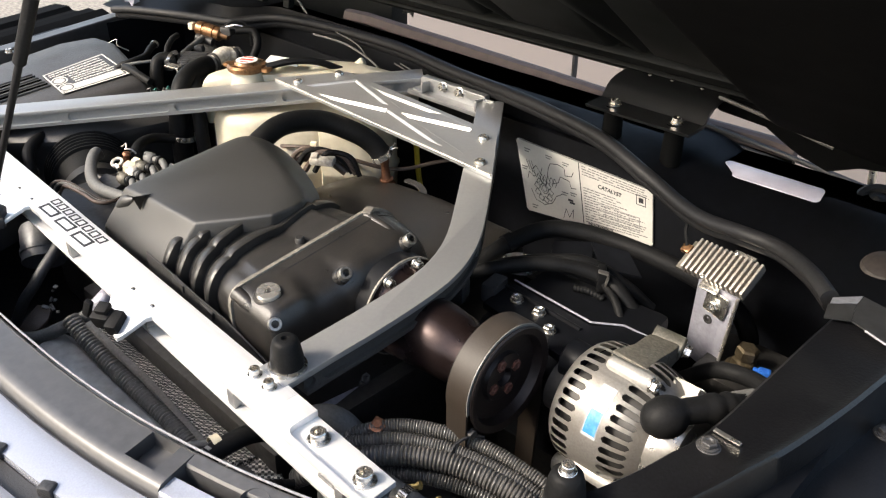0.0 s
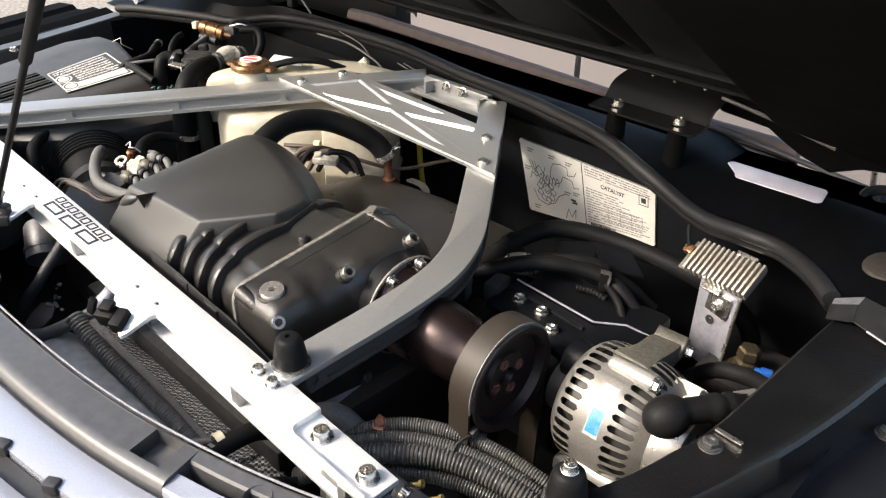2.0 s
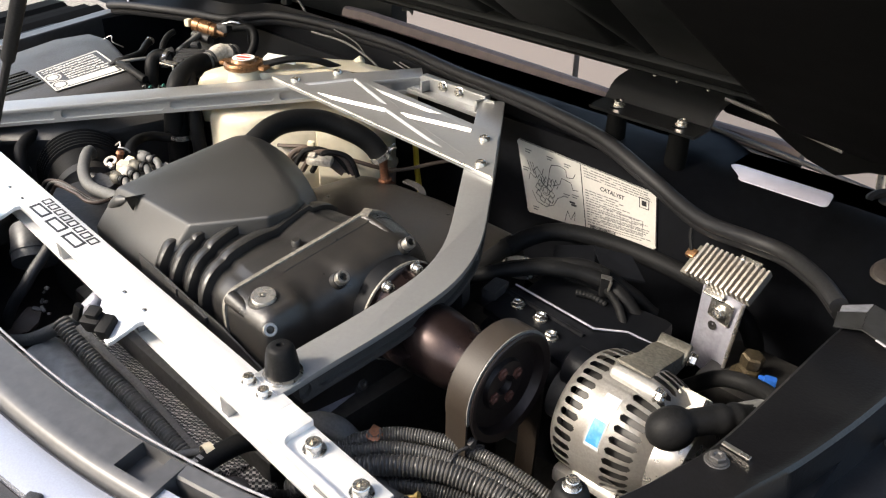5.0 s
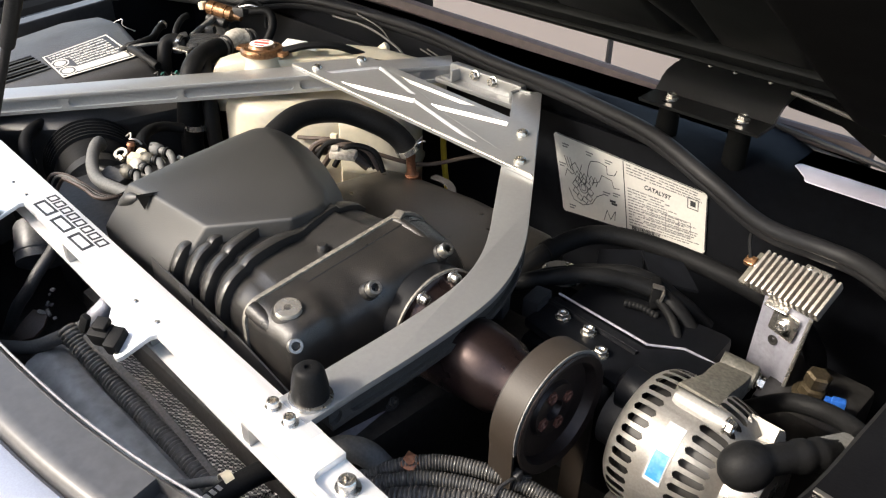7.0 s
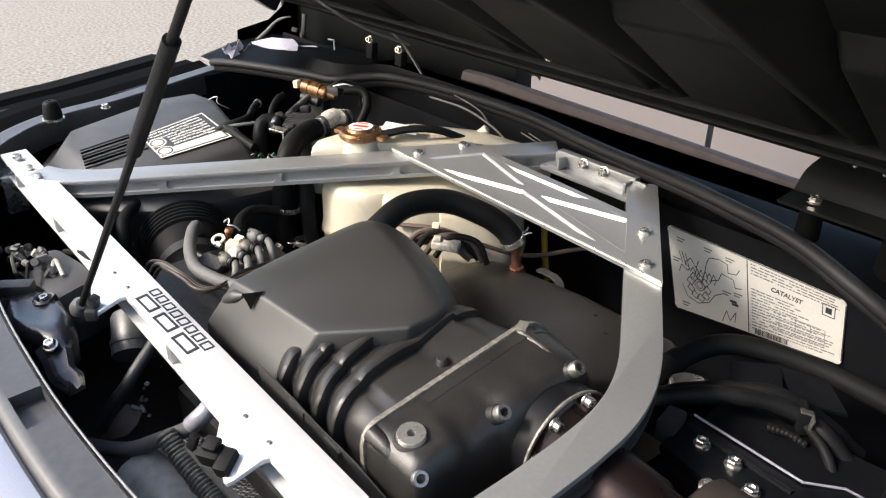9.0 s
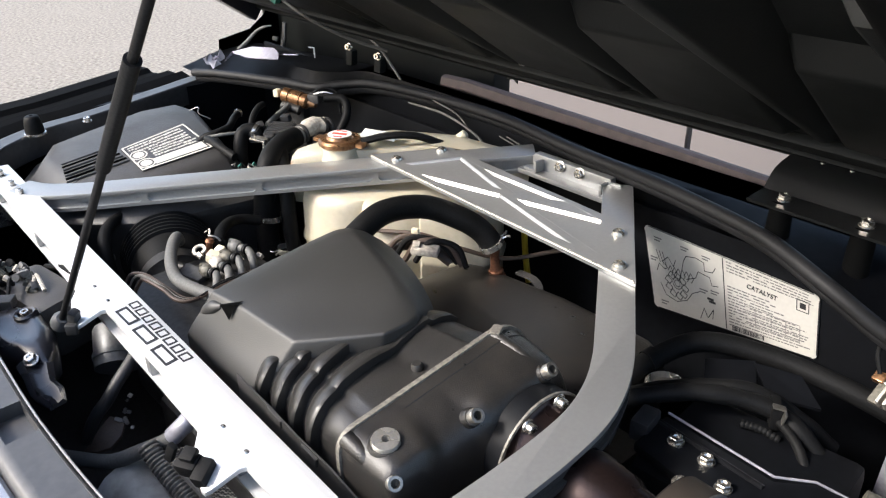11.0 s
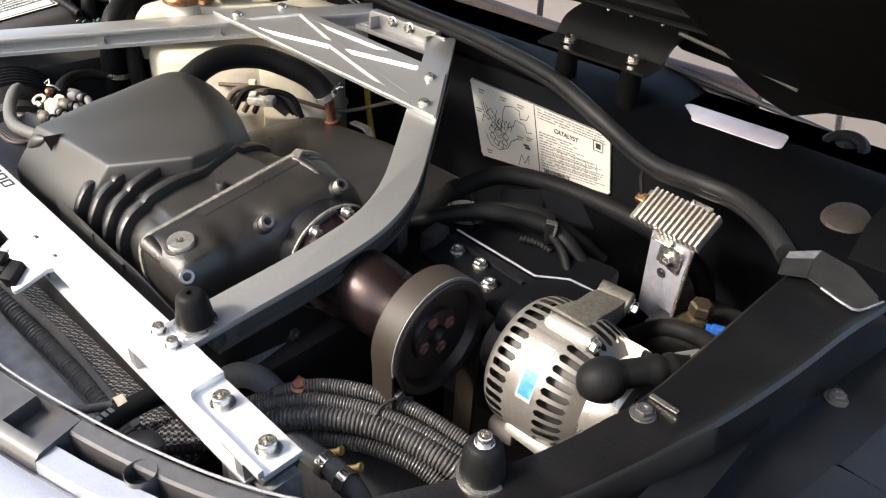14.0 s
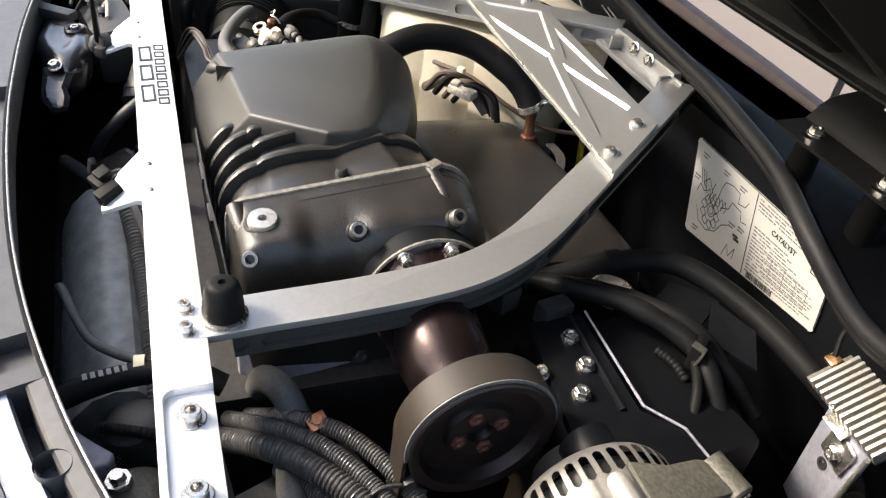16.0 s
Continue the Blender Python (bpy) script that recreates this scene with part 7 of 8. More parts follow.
for k, (x, y, z) in enumerate(((-0.556, -0.005, 0.812), (-0.558, 0.0, 0.815), (-0.537, -0.011, 0.810), (-0.530, -0.018, 0.806), (-0.512, -0.018, 0.808), (-0.548, -0.012, 0.806), (-0.540, -0.022, 0.803))):
    bm = bmesh.new()
    box(bm, (x, y, z), (rnd.uniform(0.003, 0.013), rnd.uniform(0.003, 0.006), rnd.uniform(0.002, 0.004)), (rnd.uniform(-30, 30), rnd.uniform(-30, 30), rnd.uniform(0, 180)), 0.0012)
    part("metal_bit", bm, (M_TOOTH, M_CREAMDIRT, M_PLATE)[k % 3], rb2)

# ---- lid latch and canister at the rear edge ----
la = thing("lid_latch", "glossy black stamped latch plate at the rear edge", "latch", (-0.54, -0.09, 0.90))
bm = bmesh.new()
LP = [(-0.700, -0.100), (-0.672, -0.066), (-0.630, -0.050), (-0.582, -0.052), (-0.548, -0.062), (-0.534, -0.074), (-0.540, -0.086), (-0.560, -0.092), (-0.575, -0.102), (-0.62, -0.112)]
lc = V(-0.615, -0.082, 0)
shl = lambda k: [tuple(V(*p, 0).lerp(lc, k))[:2] for p in LP]
loft(bm, [[V(x, y, z + 0.10 * (y + 0.08)) for x, y in shl(k)] for z, k in ((0.880, 0.02), (0.904, 0.0), (0.913, 0.10), (0.918, 0.28), (0.919, 0.45), (0.9165, 0.62), (0.9165, 0.9))])
part("plate", bm, M_PAINT, la)
bm = bmesh.new()
rings = []
for x, y, z, w in ((-0.556, -0.084, 0.908, 0.017), (-0.535, -0.086, 0.906, 0.015), (-0.515, -0.090, 0.900, 0.013), (-0.500, -0.088, 0.898, 0.014), (-0.486, -0.086, 0.893, 0.008)):
    rings.append([V(x, y - w, z - 0.002), V(x, y - w * 0.6, z + 0.002), V(x, y, z), V(x, y + w * 0.6, z + 0.003), V(x, y + w, z), V(x, y + w, z - 0.003), V(x, y, z - 0.004), V(x, y - w, z - 0.005)])
loft(bm, rings)
part("tongue", bm, M_PAINT, la, "bent latch tongue")
bm = bmesh.new()
revolve(bm, [(-0.006, 0.013), (0.001, 0.0125), (0.003, 0.0105), (0.002, 0.008), (-0.003, 0.0075)], (-0.628, -0.066, 0.920), (0, -0.1, 1), 24)
part("boss", bm, M_PAINT, la)
bolt(B_SMALL, (-0.628, -0.066, 0.917), (0, -0.1, 1), la)
bolt(B_HEX, (-0.546, -0.087, 0.912), (0.2, -0.3, 1), la)
bm = bmesh.new()
box(bm, (-0.675, -0.090, 0.922), (0.055, 0.018, 0.012), (0, 0, 55), 0.003)
part("hook", bm, M_PLASTIC, la)
cn = thing("canister", "small grey metal canister under the beam", "canister", (-0.595, 0.005, 0.80))
bm = bmesh.new()
revolve(bm, [(0, 0.026), (0.045, 0.026), (0.049, 0.024), (0.050, 0.012), (0.050, 0.0)], (-0.575, 0.0, 0.845), (-0.5, 0.25, 0.45), 28)
part("body", bm, M_PLATE, cn)
bm = bmesh.new()
revolve(bm, [(-0.003, 0.0262), (-0.003, 0.0275), (0.003, 0.0275), (0.003, 0.0262)], (-0.585, 0.005, 0.854), (-0.5, 0.25, 0.45), 28, caps=False)
part("band", bm, M_PLATE, cn)
rb = thing("relay_box", "black relay box with brass terminals in the rear corner", "relay box", (-0.72, -0.04, 0.85))
bm = bmesh.new()
box(bm, (-0.71, -0.028, 0.872), (0.115, 0.062, 0.075), (6, 0, 10), 0.016)
part("body", bm, M_BOX, rb)
bm = bmesh.new()
tube(bm, [(-0.765, -0.004, 0.900), (-0.72, 0.004, 0.912), (-0.675, 0.006, 0.906), (-0.655, 0.0, 0.89)], 0.004, 8, 0.006)
part("lead", bm, M_RUBBER, rb)
rnd = random.Random(4)
for k in range(30):
    bm = bmesh.new()
    at = (-0.785 + 0.0030 * k + rnd.uniform(-0.008, 0.008), -0.062 + 0.0008 * k + rnd.uniform(-0.014, 0.014), 0.914 + rnd.uniform(-0.006, 0.010))
    turn = (rnd.uniform(-50, 50), rnd.uniform(-50, 50), rnd.uniform(0, 90))
    if k % 4 == 1:
        revolve(bm, [(-0.006, 0.0028), (0.002, 0.0034), (0.003, 0.0052), (0.006, 0.0046)], at, (rnd.uniform(-1, 1), rnd.uniform(-0.8, 0.2), 0.6), 9)
    elif k % 4 == 3:
        c = V(*at)
        tube(bm, [c, c + V(rnd.uniform(-0.012, 0.012), rnd.uniform(-0.010, 0.010), 0.006), c + V(rnd.uniform(-0.022, 0.022), rnd.uniform(-0.016, 0.016), -0.004)], 0.0024, 7, 0.004)
    else:
        box(bm, at, (rnd.uniform(0.005, 0.014), rnd.uniform(0.004, 0.010), rnd.uniform(0.004, 0.010)), turn, 0.0015)
    part("terminal", bm, (M_PLASTIC, M_DIRTY_CAST, M_RUBBER, M_TOOTH, M_PLASTIC, M_DIRTY_CAST, M_CREAMDIRT)[k % 7], rb)

# ---- prop rod ----
rod = thing("prop_rod", "black prop rod with a thicker sleeve holding the lid", "prop rod", (-0.578, -0.040, 0.925))
r0, r1 = V(-0.5865, -0.0420, 0.9204), V(-0.3529, -0.0359, 1.1626)
rd = (r1 - r0).normalized()
rod_len = (on_lid(0, 0) - r0).dot(lid_n) / rd.dot(lid_n)
bm = bmesh.new()
tube(bm, [r0, r0 + rd * rod_len], 0.0035, 12, raw=True)
part("rod", bm, M_RUBBER, rod)
bm = bmesh.new()
tube(bm, [r1, r1 + rd * 0.135], 0.0059, 14, raw=True)
part("sleeve", bm, M_RUBBER, rod)
bm = bmesh.new()
revolve(bm, [(0, 0.011), (0.010, 0.010), (0.016, 0.006)], r0 - rd * 0.006, rd, 16)
part("foot", bm, M_PLATE, rod)
bm = bmesh.new()
box(bm, (-0.566, -0.034, 0.930), (0.010, 0.012, 0.022), (10, 20, 35), 0.003)
box(bm, (-0.560, -0.040, 0.922), (0.012, 0.008, 0.012), (0, 0, 50), 0.002)
part("retaining_clip", bm, M_PLASTIC, rod)

# ---- air box ----
ab = thing("air_box", "dark grey plastic air box with a printed caution label", "air box", (-0.99, 0.20, 0.78))
BO = [(-0.775, 0.295), (-0.83, 0.325), (-1.08, 0.385), (-1.15, 0.375), (-1.165, 0.30), (-1.13, 0.10), (-1.06, 0.055), (-0.88, 0.055), (-0.80, 0.15)]
bc = V(-0.98, 0.22, 0)
bm = bmesh.new()
sh = lambda k: [tuple(V(*p, 0).lerp(bc, k))[:2] for p in BO]
loft(bm, [[V(x, y, z) for x, y in sh(k)] for z, k in ((0.75, 0.05), (0.885, 0.0), (0.890, -0.02), (0.898, -0.02), (0.902, 0.0))] + [[V(x, y, z - 0.08 * max(0, 0.30 - y)) for x, y in sh(k)] for z, k in ((0.925, 0.08), (0.951, 0.20), (0.956, 0.27), (0.957, 0.6))])
part("case", bm, M_BOX, ab, sharp=40)
for k in range(7):
    bm = bmesh.new()
    x = -0.921 - 0.0125 * k
    a, b = V(x + 0.002, 0.084 + 0.003 * k, 0.9405), V(x, 0.178, 0.9480)
    tube(bm, [a, a.lerp(b, 0.5), b], 0.0017, 6, raw=True)
    part("case_rib", bm, M_MATTE if k % 2 else M_BOX, ab)
AQ = [V(-0.972, 0.186, 0), V(-0.990, 0.298, 0), V(-0.861, 0.284, 0), V(-0.866, 0.174, 0)]


def aq(u, v, h):
    p = AQ[0].lerp(AQ[1], u).lerp(AQ[3].lerp(AQ[2], u), v)
    return V(p.x, p.y, 0.9585 - 0.08 * max(0, 0.30 - p.y) + h)


def aq_bar(bm, u0, u1, v0, v1, h=0.0008):
    loft(bm, [[aq(u0, v0, h - 0.0006), aq(u1, v0, h - 0.0006), aq(u1, v1, h - 0.0006), aq(u0, v1, h - 0.0006)], [aq(u0, v0, h), aq(u1, v0, h), aq(u1, v1, h), aq(u0, v1, h)]])


bm = bmesh.new()
aq_bar(bm, 0, 1, 0, 1, 0.0003)
sheet = part("label_sheet", bm, M_PLASTIC, ab, "black caution label with white print", smooth=False)
bm = bmesh.new()
for a in ((0, 1, 0, 0.03), (0, 1, 0.97, 1), (0, 0.02, 0, 1), (0.98, 1, 0, 1), (0.22, 0.95, 0.74, 0.93)):
    aq_bar(bm, *a)
rnd = random.Random(9)
for v in (0.08, 0.17, 0.27, 0.36, 0.45, 0.54, 0.63):
    u = 0.06 if v < 0.3 else 0.29
    while u < 0.9:
        w = 0.012 + rnd.random() * 0.05
        low = v + rnd.random() * 0.02
        aq_bar(bm, u, min(u + w, 0.95), low, low + 0.030 + rnd.random() * 0.022)
        u += w + 0.012
for c in (0.45, 0.80):
    for k in range(16):
        a, b = 2 * math.pi * k / 16, 2 * math.pi * (k + 1) / 16
        q = [aq(0.12 + r * 0.75 * math.cos(t), c + r * math.sin(t), 0.0008) for t in (a, b) for r in (0.0, 0.105, 0.135, 0.165)]
        add_faces(bm, q, [(0, 1, 5), (2, 3, 7, 6)])
part("label_print", bm, M_LABEL, ab, smooth=False)
bm = bmesh.new()
tube(bm, [(-1.06, 0.335, 0.952), (-1.045, 0.352, 0.962), (-1.03, 0.345, 0.956), (-1.02, 0.36, 0.945)], 0.0009, 6, 0.004)
part("spring_clip", bm, M_CLIP, ab)

# ---- intake bellows and the injector cluster ----
bl = thing("intake_bellows", "black ribbed intake bellows", "intake hose", (-0.79, 0.14, 0.82))
prof = [(-0.02, 0.02), (-0.02, 0.060)]
for k in range(6):
    d = 0.0012 * k
    prof += [(k * 0.0075, 0.0615 - d), (k * 0.0075 + 0.0012, 0.0660 - d), (k * 0.0075 + 0.0046, 0.0664 - d), (k * 0.0075 + 0.0060, 0.0615 - d)]
prof += [(0.050, 0.0545), (0.066, 0.0520), (0.078, 0.0490), (0.088, 0.047), (0.089, 0.03)]
BC, BA = (-0.800, 0.165, 0.845), (0.94, -0.30, -0.06)
bm = bmesh.new()
revolve(bm, prof, BC, BA, 48)
part("bellows", bm, M_RUBBER, bl)
bm = bmesh.new()
revolve(bm, [(0.080, 0.040), (0.080, 0.050), (0.100, 0.050), (0.102, 0.040), (0.11, 0.03)], BC, BA, 36)
part("throttle_ring", bm, M_DARK, bl)
bm = bmesh.new()
tube(bm, [(-0.755, 0.070, 0.84), (-0.765, 0.070, 0.885), (-0.795, 0.082, 0.903), (-0.835, 0.115, 0.902), (-0.842, 0.156, 0.900)], 0.0085, 10, 0.008)
tube(bm, [(-0.842, 0.150, 0.900), (-0.847, 0.180, 0.901), (-0.85, 0.215, 0.900)], 0.0022, 8, 0.008)
part("side_lead", bm, M_RUBBER, bl)
bm = bmesh.new()
revolve(bm, [(0, 0.0035), (0, 0.0065), (0.003, 0.0065), (0.003, 0.0035)], (-0.772, 0.076, 0.880), (0.8, -0.5, 0.3), 14, caps=False)
part("eyelet", bm, M_TOOTH, bl, "small pale cable eyelet")
bm = bmesh.new()
box(bm, (-0.60, 0.14, 0.80), (0.20, 0.18, 0.16), (0, 0, 0), 0.02)
solo("throttle_body", bm, M_DARK, "dark throttle body behind the top cover", "throttle body")
# grey loop hose
bm = bmesh.new()
tube(bm, [(-0.722, 0.152, 0.895), (-0.716, 0.148, 0.906), (-0.697, 0.133, 0.906), (-0.660, 0.113, 0.903), (-0.621, 0.102, 0.901), (-0.585, 0.106, 0.901), (-0.55, 0.12, 0.900), (-0.50, 0.15, 0.905)], 0.0078, 14, 0.005)
solo("loop_hose", bm, M_GREYHOSE, "dusty grey looped hose beside the injectors", "hose")
inj = thing("injector_cluster", "cluster of brass and steel fuel connectors with spring clips", "fuel fittings", (-0.62, 0.17, 0.88))
# four elbowed leads, each from a pale plug through a black collar
for k, (plug, bend, tail, mat) in enumerate((((-0.615, 0.137, 0.902), (-0.596, 0.141, 0.903), (-0.583, 0.131, 0.885), M_DIRTY_CAST), ((-0.612, 0.150, 0.908), (-0.590, 0.154, 0.908), (-0.570, 0.142, 0.885), M_CREAMDIRT), ((-0.617, 0.166, 0.909), (-0.600, 0.174, 0.910), (-0.579, 0.166, 0.888), M_DIRTY_CAST), ((-0.632, 0.187, 0.911), (-0.608, 0.193, 0.912), (-0.588, 0.188, 0.893), M_GREYHOSE))):
    d = (V(*bend) - V(*plug)).normalized()
    bm = bmesh.new()
    tube(bm, [V(*plug) - d * 0.006, V(*plug), V(*plug) + d * 0.010], 0.0085, 10, 0.003, lambda u: 0.75 + 0.3 * (0.004 < u < 0.013))
    box(bm, V(*plug) + V(-0.002, 0.0, 0.006), (0.010, 0.006, 0.005), (0, 0, 30), 0.001)
    part("connector", bm, mat, inj, "pale stained plastic connector")
    bm = bmesh.new()
    tube(bm, [V(*plug) + d * 0.006, V(*bend), (V(*bend) + V(*tail)) / 2 + V(0.004, 0, 0.003), tail], 0.0050, 10, 0.003)
    part("lead", bm, M_GREYHOSE, inj)
    bm = bmesh.new()
    revolve(bm, [(-0.002, 0.0050), (-0.002, 0.0072), (0.002, 0.0072), (0.002, 0.0050)], V(*bend) - d * 0.003, d, 16, caps=False)
    part("lead_ring", bm, M_RUBBER, inj)
bm = bmesh.new()
revolve(bm, [(0, 0.0052), (0, 0.0092), (0.0025, 0.0092), (0.0025, 0.0052)], (-0.662, 0.153, 0.905), (0.2, -0.35, 0.9), 20, caps=False)
part("steel_ring", bm, M_CREAMDIRT, inj)
bm = bmesh.new()
tube(bm, [(-0.69, 0.13, 0.880), (-0.63, 0.155, 0.885), (-0.57, 0.20, 0.885)], 0.006, 12, 0.006)
part("rail", bm, M_DARK, inj)
bm = bmesh.new()
box(bm, (-0.642, 0.131, 0.884), (0.034, 0.022, 0.018), (8, 10, 25), 0.003)
part("sensor_box", bm, M_PLATE, inj, "grey sensor box")
bm = bmesh.new()
box(bm, (-0.628, 0.158, 0.906), (0.022, 0.014, 0.014), (10, 15, 35), 0.003)
box(bm, (-0.637, 0.170, 0.909), (0.012, 0.010, 0.010), (20, 5, 20), 0.002)
part("joint_block", bm, M_CREAM, inj, "stained cream joint block")
bm = bmesh.new()
revolve(bm, [(-0.012, 0.0045), (0.004, 0.0045), (0.006, 0.006), (0.010, 0.0045)], (-0.660, 0.166, 0.908), (0.05, 0.2, 0.9), 12)
part("brass_nipple", bm, M_COPPER, inj)
bm = bmesh.new()
tube(bm, [(-0.676, 0.170, 0.920), (-0.669, 0.174, 0.926), (-0.663, 0.170, 0.921), (-0.657, 0.166, 0.924), (-0.650, 0.172, 0.923), (-0.646, 0.176, 0.917)], 0.0013, 6, 0.003)
part("spring_clip", bm, M_BOLT, inj, "bent steel spring clip")
rnd = random.Random(8)
for k in range(7):
    bm = bmesh.new()
    box(bm, (-0.648 + 0.008 * k, 0.150 + 0.009 * k + rnd.uniform(-0.006, 0.006), 0.902 + rnd.uniform(-0.004, 0.004)), (0.009, 0.006, 0.007), (rnd.uniform(-40, 40), rnd.uniform(-40, 40), rnd.uniform(0, 90)), 0.0015)
    part("terminal", bm, (M_STEEL, M_BOX, M_CREAMDIRT, M_DIRTY_CAST)[k % 4], inj)
bm = bmesh.new()
tube(bm, [(-0.655, 0.178, 0.910), (-0.685, 0.195, 0.908), (-0.715, 0.222, 0.902), (-0.722, 0.245, 0.898), (-0.715, 0.27, 0.89)], 0.0075, 12, 0.006)
solo("fuel_hose", bm, M_RUBBER, "black fuel hose behind the connectors", "hose")
# rubber wires looping by the beam
wires = thing("wire_bunch", "bunch of thin brown and black wires looping beside the beam", "wiring", (-0.62, 0.07, 0.88))
for k in range(5):
    d = (0.0, 0.004, 0.011, 0.015, 0.024)[k]
    bm = bmesh.new()
    tube(bm, [(-0.665 + d * 0.6, 0.048, 0.87), (-0.668 + d * 0.9, 0.062 + d * 0.2, 0.900), (-0.646 + d * 0.6, 0.074 - d * 0.2, 0.907 - 0.002 * (k % 2)), (-0.603 + d * 0.3, 0.080 - d * 0.2, 0.906), (-0.568, 0.084 - d * 0.3, 0.905), (-0.556, 0.100 - d * 0.3, 0.904), (-0.570 + d * 0.3, 0.136, 0.904 + 0.001 * (k % 2)), (-0.575 + d * 0.3, 0.185, 0.900)], 0.0024, 8, 0.005)
    part("wire", bm, (M_BROWN, M_RUBBER, M_WIRE)[(k * k + k // 2) % 3], wires)
# upright hoses in front of the tank
for pts, r, t in (([(-0.74, 0.30, 0.76), (-0.745, 0.295, 0.84), (-0.742, 0.300, 0.89), (-0.752, 0.312, 0.925), (-0.765, 0.33, 0.945)], 0.0165, "thick black upright hose beside the tank"), ([(-0.70, 0.318, 0.76), (-0.705, 0.312, 0.86), (-0.72, 0.32, 0.93), (-0.76, 0.34, 0.96)], 0.011, "black hose behind the upright one")):
    bm = bmesh.new()
    tube(bm, pts, r, 14, 0.008)
    solo("tank_hose", bm, M_RUBBER, t, "hose")
spring_clamp((-0.735, 0.298, 0.88), (0, 0.1, 1), 0.017)
spring_clamp((-0.715, 0.308, 0.83), (0, 0.1, 1), 0.014)
# solenoid valves, their hoses and the brass unit behind them
sv = thing("solenoid_valves", "small black solenoid block with ribs, hoses and clips", "valves", (-0.83, 0.33, 0.92))
bm = bmesh.new()
box(bm, (-0.840, 0.388, 0.950), (0.066, 0.044, 0.026), (4, 0, 140), 0.004)
part("ribbed_pad", bm, M_BOX, sv)
for k in range(7):
    bm = bmesh.new()
    u = -0.027 + 0.009 * k
    box(bm, (-0.840 - 0.766 * u, 0.388 + 0.643 * u, 0.964), (0.0045, 0.042, 0.008), (4, 0, 140), 0.0012)
    part("pad_rib", bm, M_BOX, sv)
for at, size, turn in (((-0.872, 0.420, 0.968), (0.016, 0.012, 0.012), 30), ((-0.850, 0.350, 0.962), (0.020, 0.016, 0.020), 15), ((-0.822, 0.362, 0.958), (0.014, 0.014, 0.022), 50), ((-0.862, 0.368, 0.968), (0.012, 0.018, 0.014), 70)):
    bm = bmesh.new()
    box(bm, at, size, (10, -8, turn), 0.003)
    part("valve", bm, M_PLASTIC, sv)
for pts, r, mat in (([(-0.905, 0.284, 0.955), (-0.899, 0.292, 0.962), (-0.892, 0.309, 0.966), (-0.900, 0.333, 0.967), (-0.930, 0.358, 0.968), (-0.947, 0.376, 0.969)], 0.0058, M_RUBBER),
                    ([(-0.895, 0.288, 0.962), (-0.878, 0.310, 0.966), (-0.868, 0.334, 0.966)], 0.0028, M_GREYHOSE),
                    ([(-0.890, 0.290, 0.960), (-0.870, 0.288, 0.963), (-0.838, 0.286, 0.962), (-0.806, 0.290, 0.955)], 0.0062, M_RUBBER),
                    ([(-0.846, 0.356, 0.966), (-0.858, 0.348, 0.970), (-0.862, 0.336, 0.966), (-0.857, 0.327, 0.950), (-0.853, 0.322, 0.915)], 0.0108, M_RUBBER),
                    ([(-0.864, 0.352, 0.965), (-0.882, 0.366, 0.978), (-0.894, 0.384, 0.988), (-0.900, 0.398, 0.990)], 0.0050, M_RUBBER),
                    ([(-0.870, 0.385, 0.966), (-0.888, 0.408, 0.967), (-0.902, 0.428, 0.968), (-0.915, 0.452, 0.972)], 0.0048, M_GREYHOSE)):
    bm = bmesh.new()
    tube(bm, pts, r, 12, 0.005)
    part("hose", bm, mat, sv)
bm = bmesh.new()
tube(bm, [(-0.742, 0.292, 0.880), (-0.742, 0.300, 0.930), (-0.752, 0.316, 0.956), (-0.768, 0.338, 0.964), (-0.788, 0.368, 0.964), (-0.797, 0.390, 0.963)], 0.0160, 16, 0.006)
part("thick_hose", bm, M_RUBBER, sv)
for at, r, mat in (((-0.797, 0.396, 0.964), 0.0145, M_GREYHOSE), ((-0.799, 0.404, 0.965), 0.0150, M_BOX), ((-0.798, 0.441, 0.970), 0.0125, M_BOX), ((-0.796, 0.449, 0.969), 0.0125, M_BOX)):
    bm = bmesh.new()
    revolve(bm, [(-0.0025, r - 0.004), (-0.0018, r), (0.0018, r), (0.0025, r - 0.004)], at, (-0.15, 0.95, 0.1), 18)
    part("elbow_ring", bm, mat, sv)
bm = bmesh.new()
tube(bm, [(-0.799, 0.402, 0.965), (-0.803, 0.416, 0.969), (-0.803, 0.430, 0.971), (-0.798, 0.444, 0.970)], 0.0125, 16, 0.004, lambda u: 1.12 if 0.012 < u < 0.030 else 0.95)
part("elbow", bm, M_CREAMDIRT, sv, "pale plastic hose elbow")
bm = bmesh.new()
box(bm, (-0.822, 0.341, 0.966), (0.024, 0.016, 0.0035), (0, 8, 30), 0.0012)
box(bm, (-0.812, 0.345, 0.944), (0.0035, 0.015, 0.046), (0, 4, 30), 0.0012)
part("steel_bracket", bm, M_CLIP, sv, "bright bent bracket")
for at, ax, r in (((-0.946, 0.375, 0.969), (-0.6, 0.7, 0.1), 0.0070), ((-0.852, 0.352, 0.968), (-0.6, -0.5, 0.3), 0.0115), ((-0.742, 0.303, 0.935), (-0.1, 0.2, 1), 0.0168)):
    bm = bmesh.new()
    revolve(bm, [(-0.0025, r - 0.001), (-0.0025, r), (0.0025, r), (0.0025, r - 0.001)], at, ax, 16, caps=False)
    part("hose_clip", bm, M_STEEL, sv, "small steel hose clip")
rnd = random.Random(21)
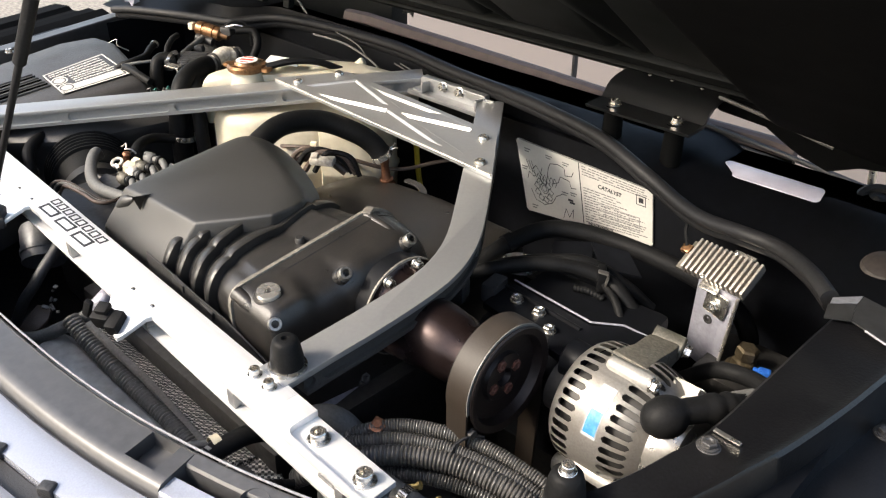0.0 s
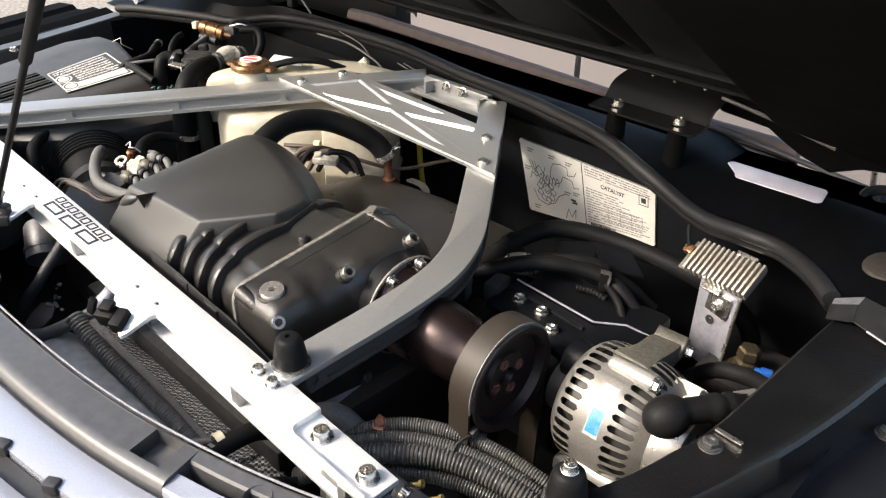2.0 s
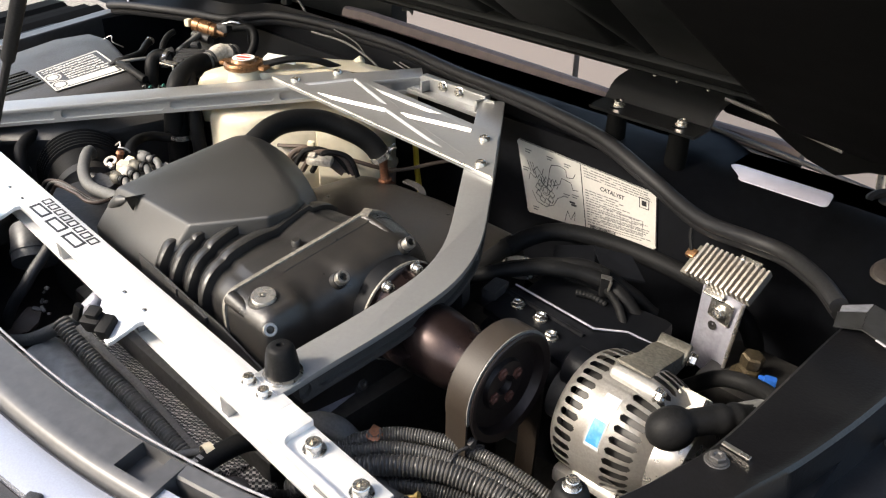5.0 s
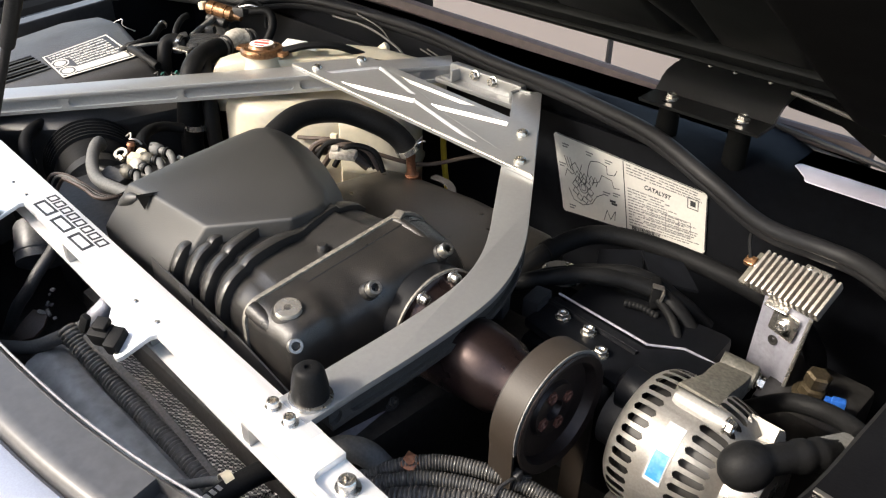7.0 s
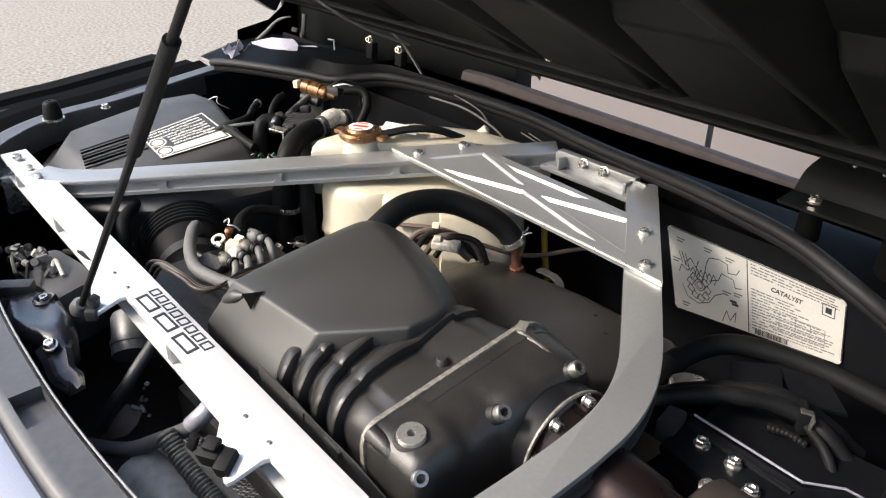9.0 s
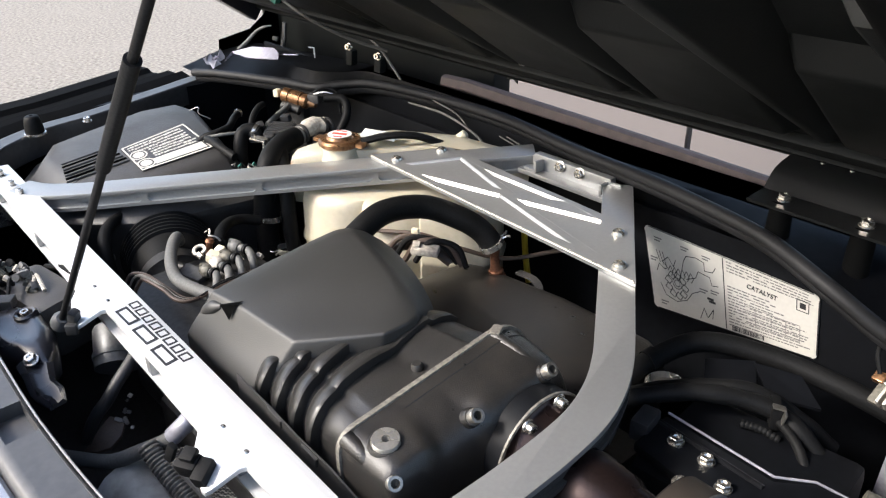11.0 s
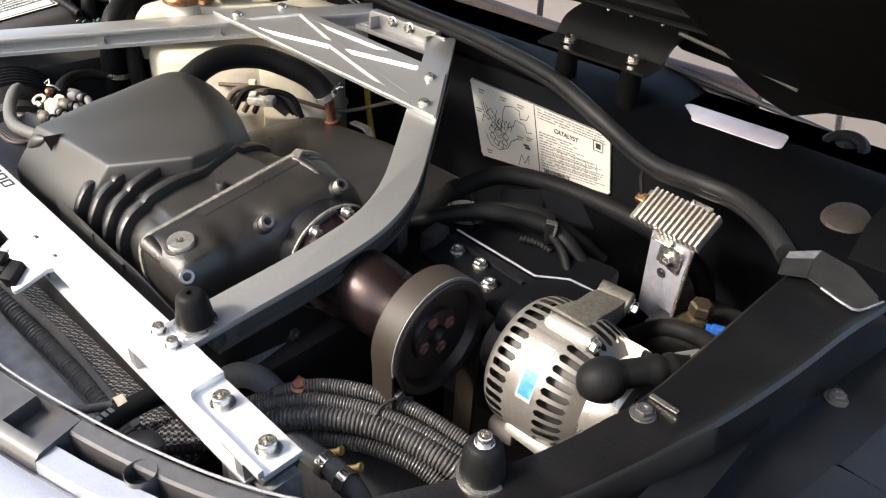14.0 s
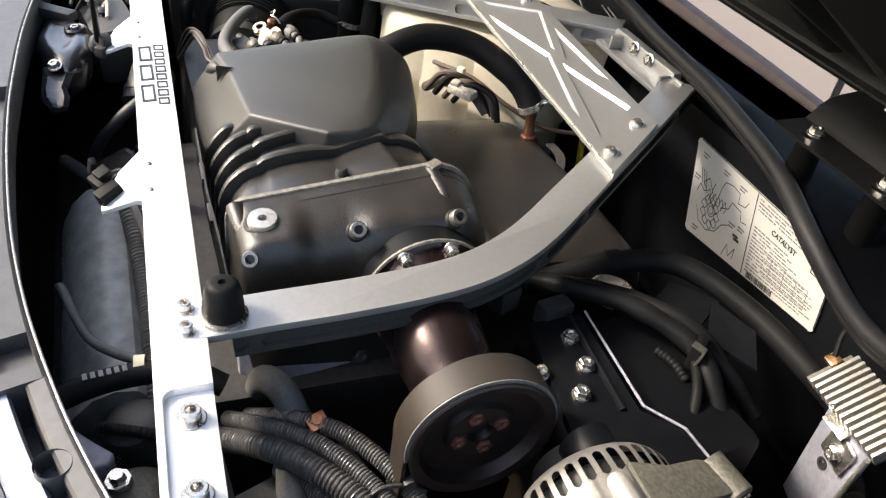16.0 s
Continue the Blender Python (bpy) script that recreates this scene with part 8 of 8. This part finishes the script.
for k in range(10):
    bm = bmesh.new()
    c = V(-0.790 + 0.005 * k + rnd.uniform(-0.008, 0.008), 0.278 + 0.003 * k, 0.945 + rnd.uniform(-0.006, 0.008))
    tube(bm, [c, c + V(rnd.uniform(-0.012, 0.012), 0.004, rnd.uniform(-0.003, 0.008)), c + V(rnd.uniform(-0.02, 0.02), 0.010, -0.008)], 0.0013, 6, 0.004)
    part("loose_wire", bm, (M_WIRE, M_GREEN, M_STEEL, M_RUBBER, M_CREAMDIRT)[k % 5], sv)
br = thing("brass_valve", "brassy cylindrical valve unit in front of the far bulkhead", "valve", (-0.92, 0.47, 0.95))
bm = bmesh.new()
revolve(bm, [(0.004, 0.006), (0.006, 0.0125), (0.018, 0.0130), (0.0185, 0.0115), (0.022, 0.0115), (0.0225, 0.0130), (0.040, 0.0130), (0.0405, 0.0115), (0.044, 0.0115), (0.0445, 0.0128), (0.052, 0.0125), (0.056, 0.008), (0.068, 0.006)], (-0.945, 0.458, 0.985), (0.75, 0.35, -0.15), 20)
part("body", bm, M_BRASS, br)
bm = bmesh.new()
revolve(bm, [(0.012, 0.004), (0.013, 0.008), (0.046, 0.008), (0.048, 0.004)], (-0.942, 0.445, 0.972), (0.75, 0.35, -0.15), 14)
part("lower_tube", bm, M_DARK, br)
for k in range(3):
    bm = bmesh.new()
    tube(bm, [(-0.893 + 0.006 * k, 0.485, 0.99), (-0.880 + 0.01 * k, 0.500, 1.0 - 0.006 * k), (-0.862 + 0.012 * k, 0.515, 0.99 - 0.008 * k), (-0.85 + 0.012 * k, 0.51, 0.96)], 0.0022, 6, 0.005)
    part("wire", bm, (M_RUBBER, M_STEEL, M_RUBBER)[k], br)
bm = bmesh.new()
box(bm, (-0.950, 0.454, 0.986), (0.010, 0.013, 0.013), (0, 0, 25), 0.003)
part("terminal", bm, M_CREAM, br)
bm = bmesh.new()
box(bm, (-0.888, 0.488, 0.983), (0.022, 0.018, 0.016), (0, 0, 25), 0.004)
part("plug", bm, M_BOX, br)
bm = bmesh.new()
box(bm, (-0.92, 0.475, 0.90), (0.03, 0.02, 0.16), (0, 0, 25), 0.003)
part("bracket", bm, M_DARK, br)
bm = bmesh.new()
tube(bm, [(-0.87, 0.495, 0.985), (-0.845, 0.515, 0.985), (-0.83, 0.51, 0.965), (-0.825, 0.49, 0.94)], 0.007, 10, 0.005)
part("lead", bm, M_RUBBER, br)
# yellow dipstick handle and thin lines behind the arch hose
bm = bmesh.new()
tube(bm, [(-0.452, 0.548, 0.79), (-0.462, 0.55, 0.83), (-0.468, 0.552, 0.872)], 0.0045, 8, 0.004)
solo("dipstick", bm, M_YELLOW, "yellow plastic dipstick handle", "dipstick")
bm = bmesh.new()
tube(bm, [(-0.56, 0.36, 0.900), (-0.50, 0.39, 0.905), (-0.455, 0.42, 0.890), (-0.415, 0.462, 0.876), (-0.36, 0.50, 0.895), (-0.30, 0.53, 0.915)], 0.003, 8, 0.008)
solo("thin_line", bm, M_BROWN, "thin brown line crossing behind the fitting", "pipe")
ci = thing("coil_plugs", "ignition leads with a white connector and rusty clamp", "connector", (-0.50, 0.38, 0.89))
bm = bmesh.new()
tube(bm, [(-0.54, 0.345, 0.875), (-0.51, 0.355, 0.897), (-0.47, 0.375, 0.902), (-0.445, 0.39, 0.885)], 0.0065, 10, 0.005)
part("lead", bm, M_BROWN, ci)
bm = bmesh.new()
box(bm, (-0.462, 0.362, 0.907), (0.036, 0.017, 0.010), (8, 0, 32), 0.003)
box(bm, (-0.472, 0.356, 0.911), (0.010, 0.012, 0.010), (8, 0, 40), 0.002)
part("connector", bm, M_CREAMDIRT, ci)
bm = bmesh.new()
box(bm, (-0.488, 0.368, 0.921), (0.010, 0.008, 0.010), (0, 0, 32), 0.002)
part("clip", bm, M_CREAM, ci)
for k in range(4):
    bm = bmesh.new()
    tube(bm, [(-0.515 + 0.012 * k, 0.335 + 0.008 * k, 0.885), (-0.500 + 0.013 * k, 0.352 + 0.006 * k, 0.914 + 0.002 * (k % 2)), (-0.47 + 0.012 * k, 0.378 + 0.004 * k, 0.912), (-0.445 + 0.008 * k, 0.395, 0.885)], 0.004, 8, 0.005)
    part("lead", bm, (M_BROWN, M_RUBBER)[k % 2], ci)
# wires, green plug and grommet behind the tank
tw = thing("tank_wiring", "loose pale wires with a green plug behind the tank", "wiring", (-0.58, 0.57, 0.96))
for pts, r, mat in (([(-0.73, 0.56, 0.995), (-0.66, 0.572, 0.990), (-0.60, 0.575, 0.975), (-0.565, 0.570, 0.962)], 0.0018, M_WIRE),
                    ([(-0.70, 0.585, 1.000), (-0.645, 0.585, 0.990), (-0.61, 0.578, 0.975)], 0.0012, M_WIRE),
                    ([(-0.590, 0.560, 0.965), (-0.560, 0.565, 0.955), (-0.535, 0.565, 0.945)], 0.0020, M_GREEN),
                    ([(-0.598, 0.566, 0.968), (-0.565, 0.572, 0.955), (-0.540, 0.570, 0.940)], 0.0012, M_WIRE),
                    ([(-0.560, 0.592, 0.975), (-0.520, 0.592, 0.967), (-0.490, 0.592, 0.958)], 0.0011, M_WIRE),
                    ([(-0.545, 0.592, 0.978), (-0.515, 0.592, 0.972), (-0.488, 0.592, 0.964)], 0.0011, M_WIRE)):
    bm = bmesh.new()
    tube(bm, pts, r, 6, 0.006)
    part("wire", bm, mat, tw)
bm = bmesh.new()
revolve(bm, [(0, 0.006), (0.016, 0.0065), (0.018, 0.004)], (-0.573, 0.563, 0.962), (0.7, 0.2, -0.3), 12)
part("plug", bm, M_GREEN, tw, "dark green plug")
bm = bmesh.new()
revolve(bm, [(0, 0.008), (0.018, 0.007), (0.020, 0.004)], (-0.603, 0.545, 0.968), (0.4, 0.4, 0.5), 12)
part("grommet", bm, M_CREAM, tw, "pale plastic wire grommet")
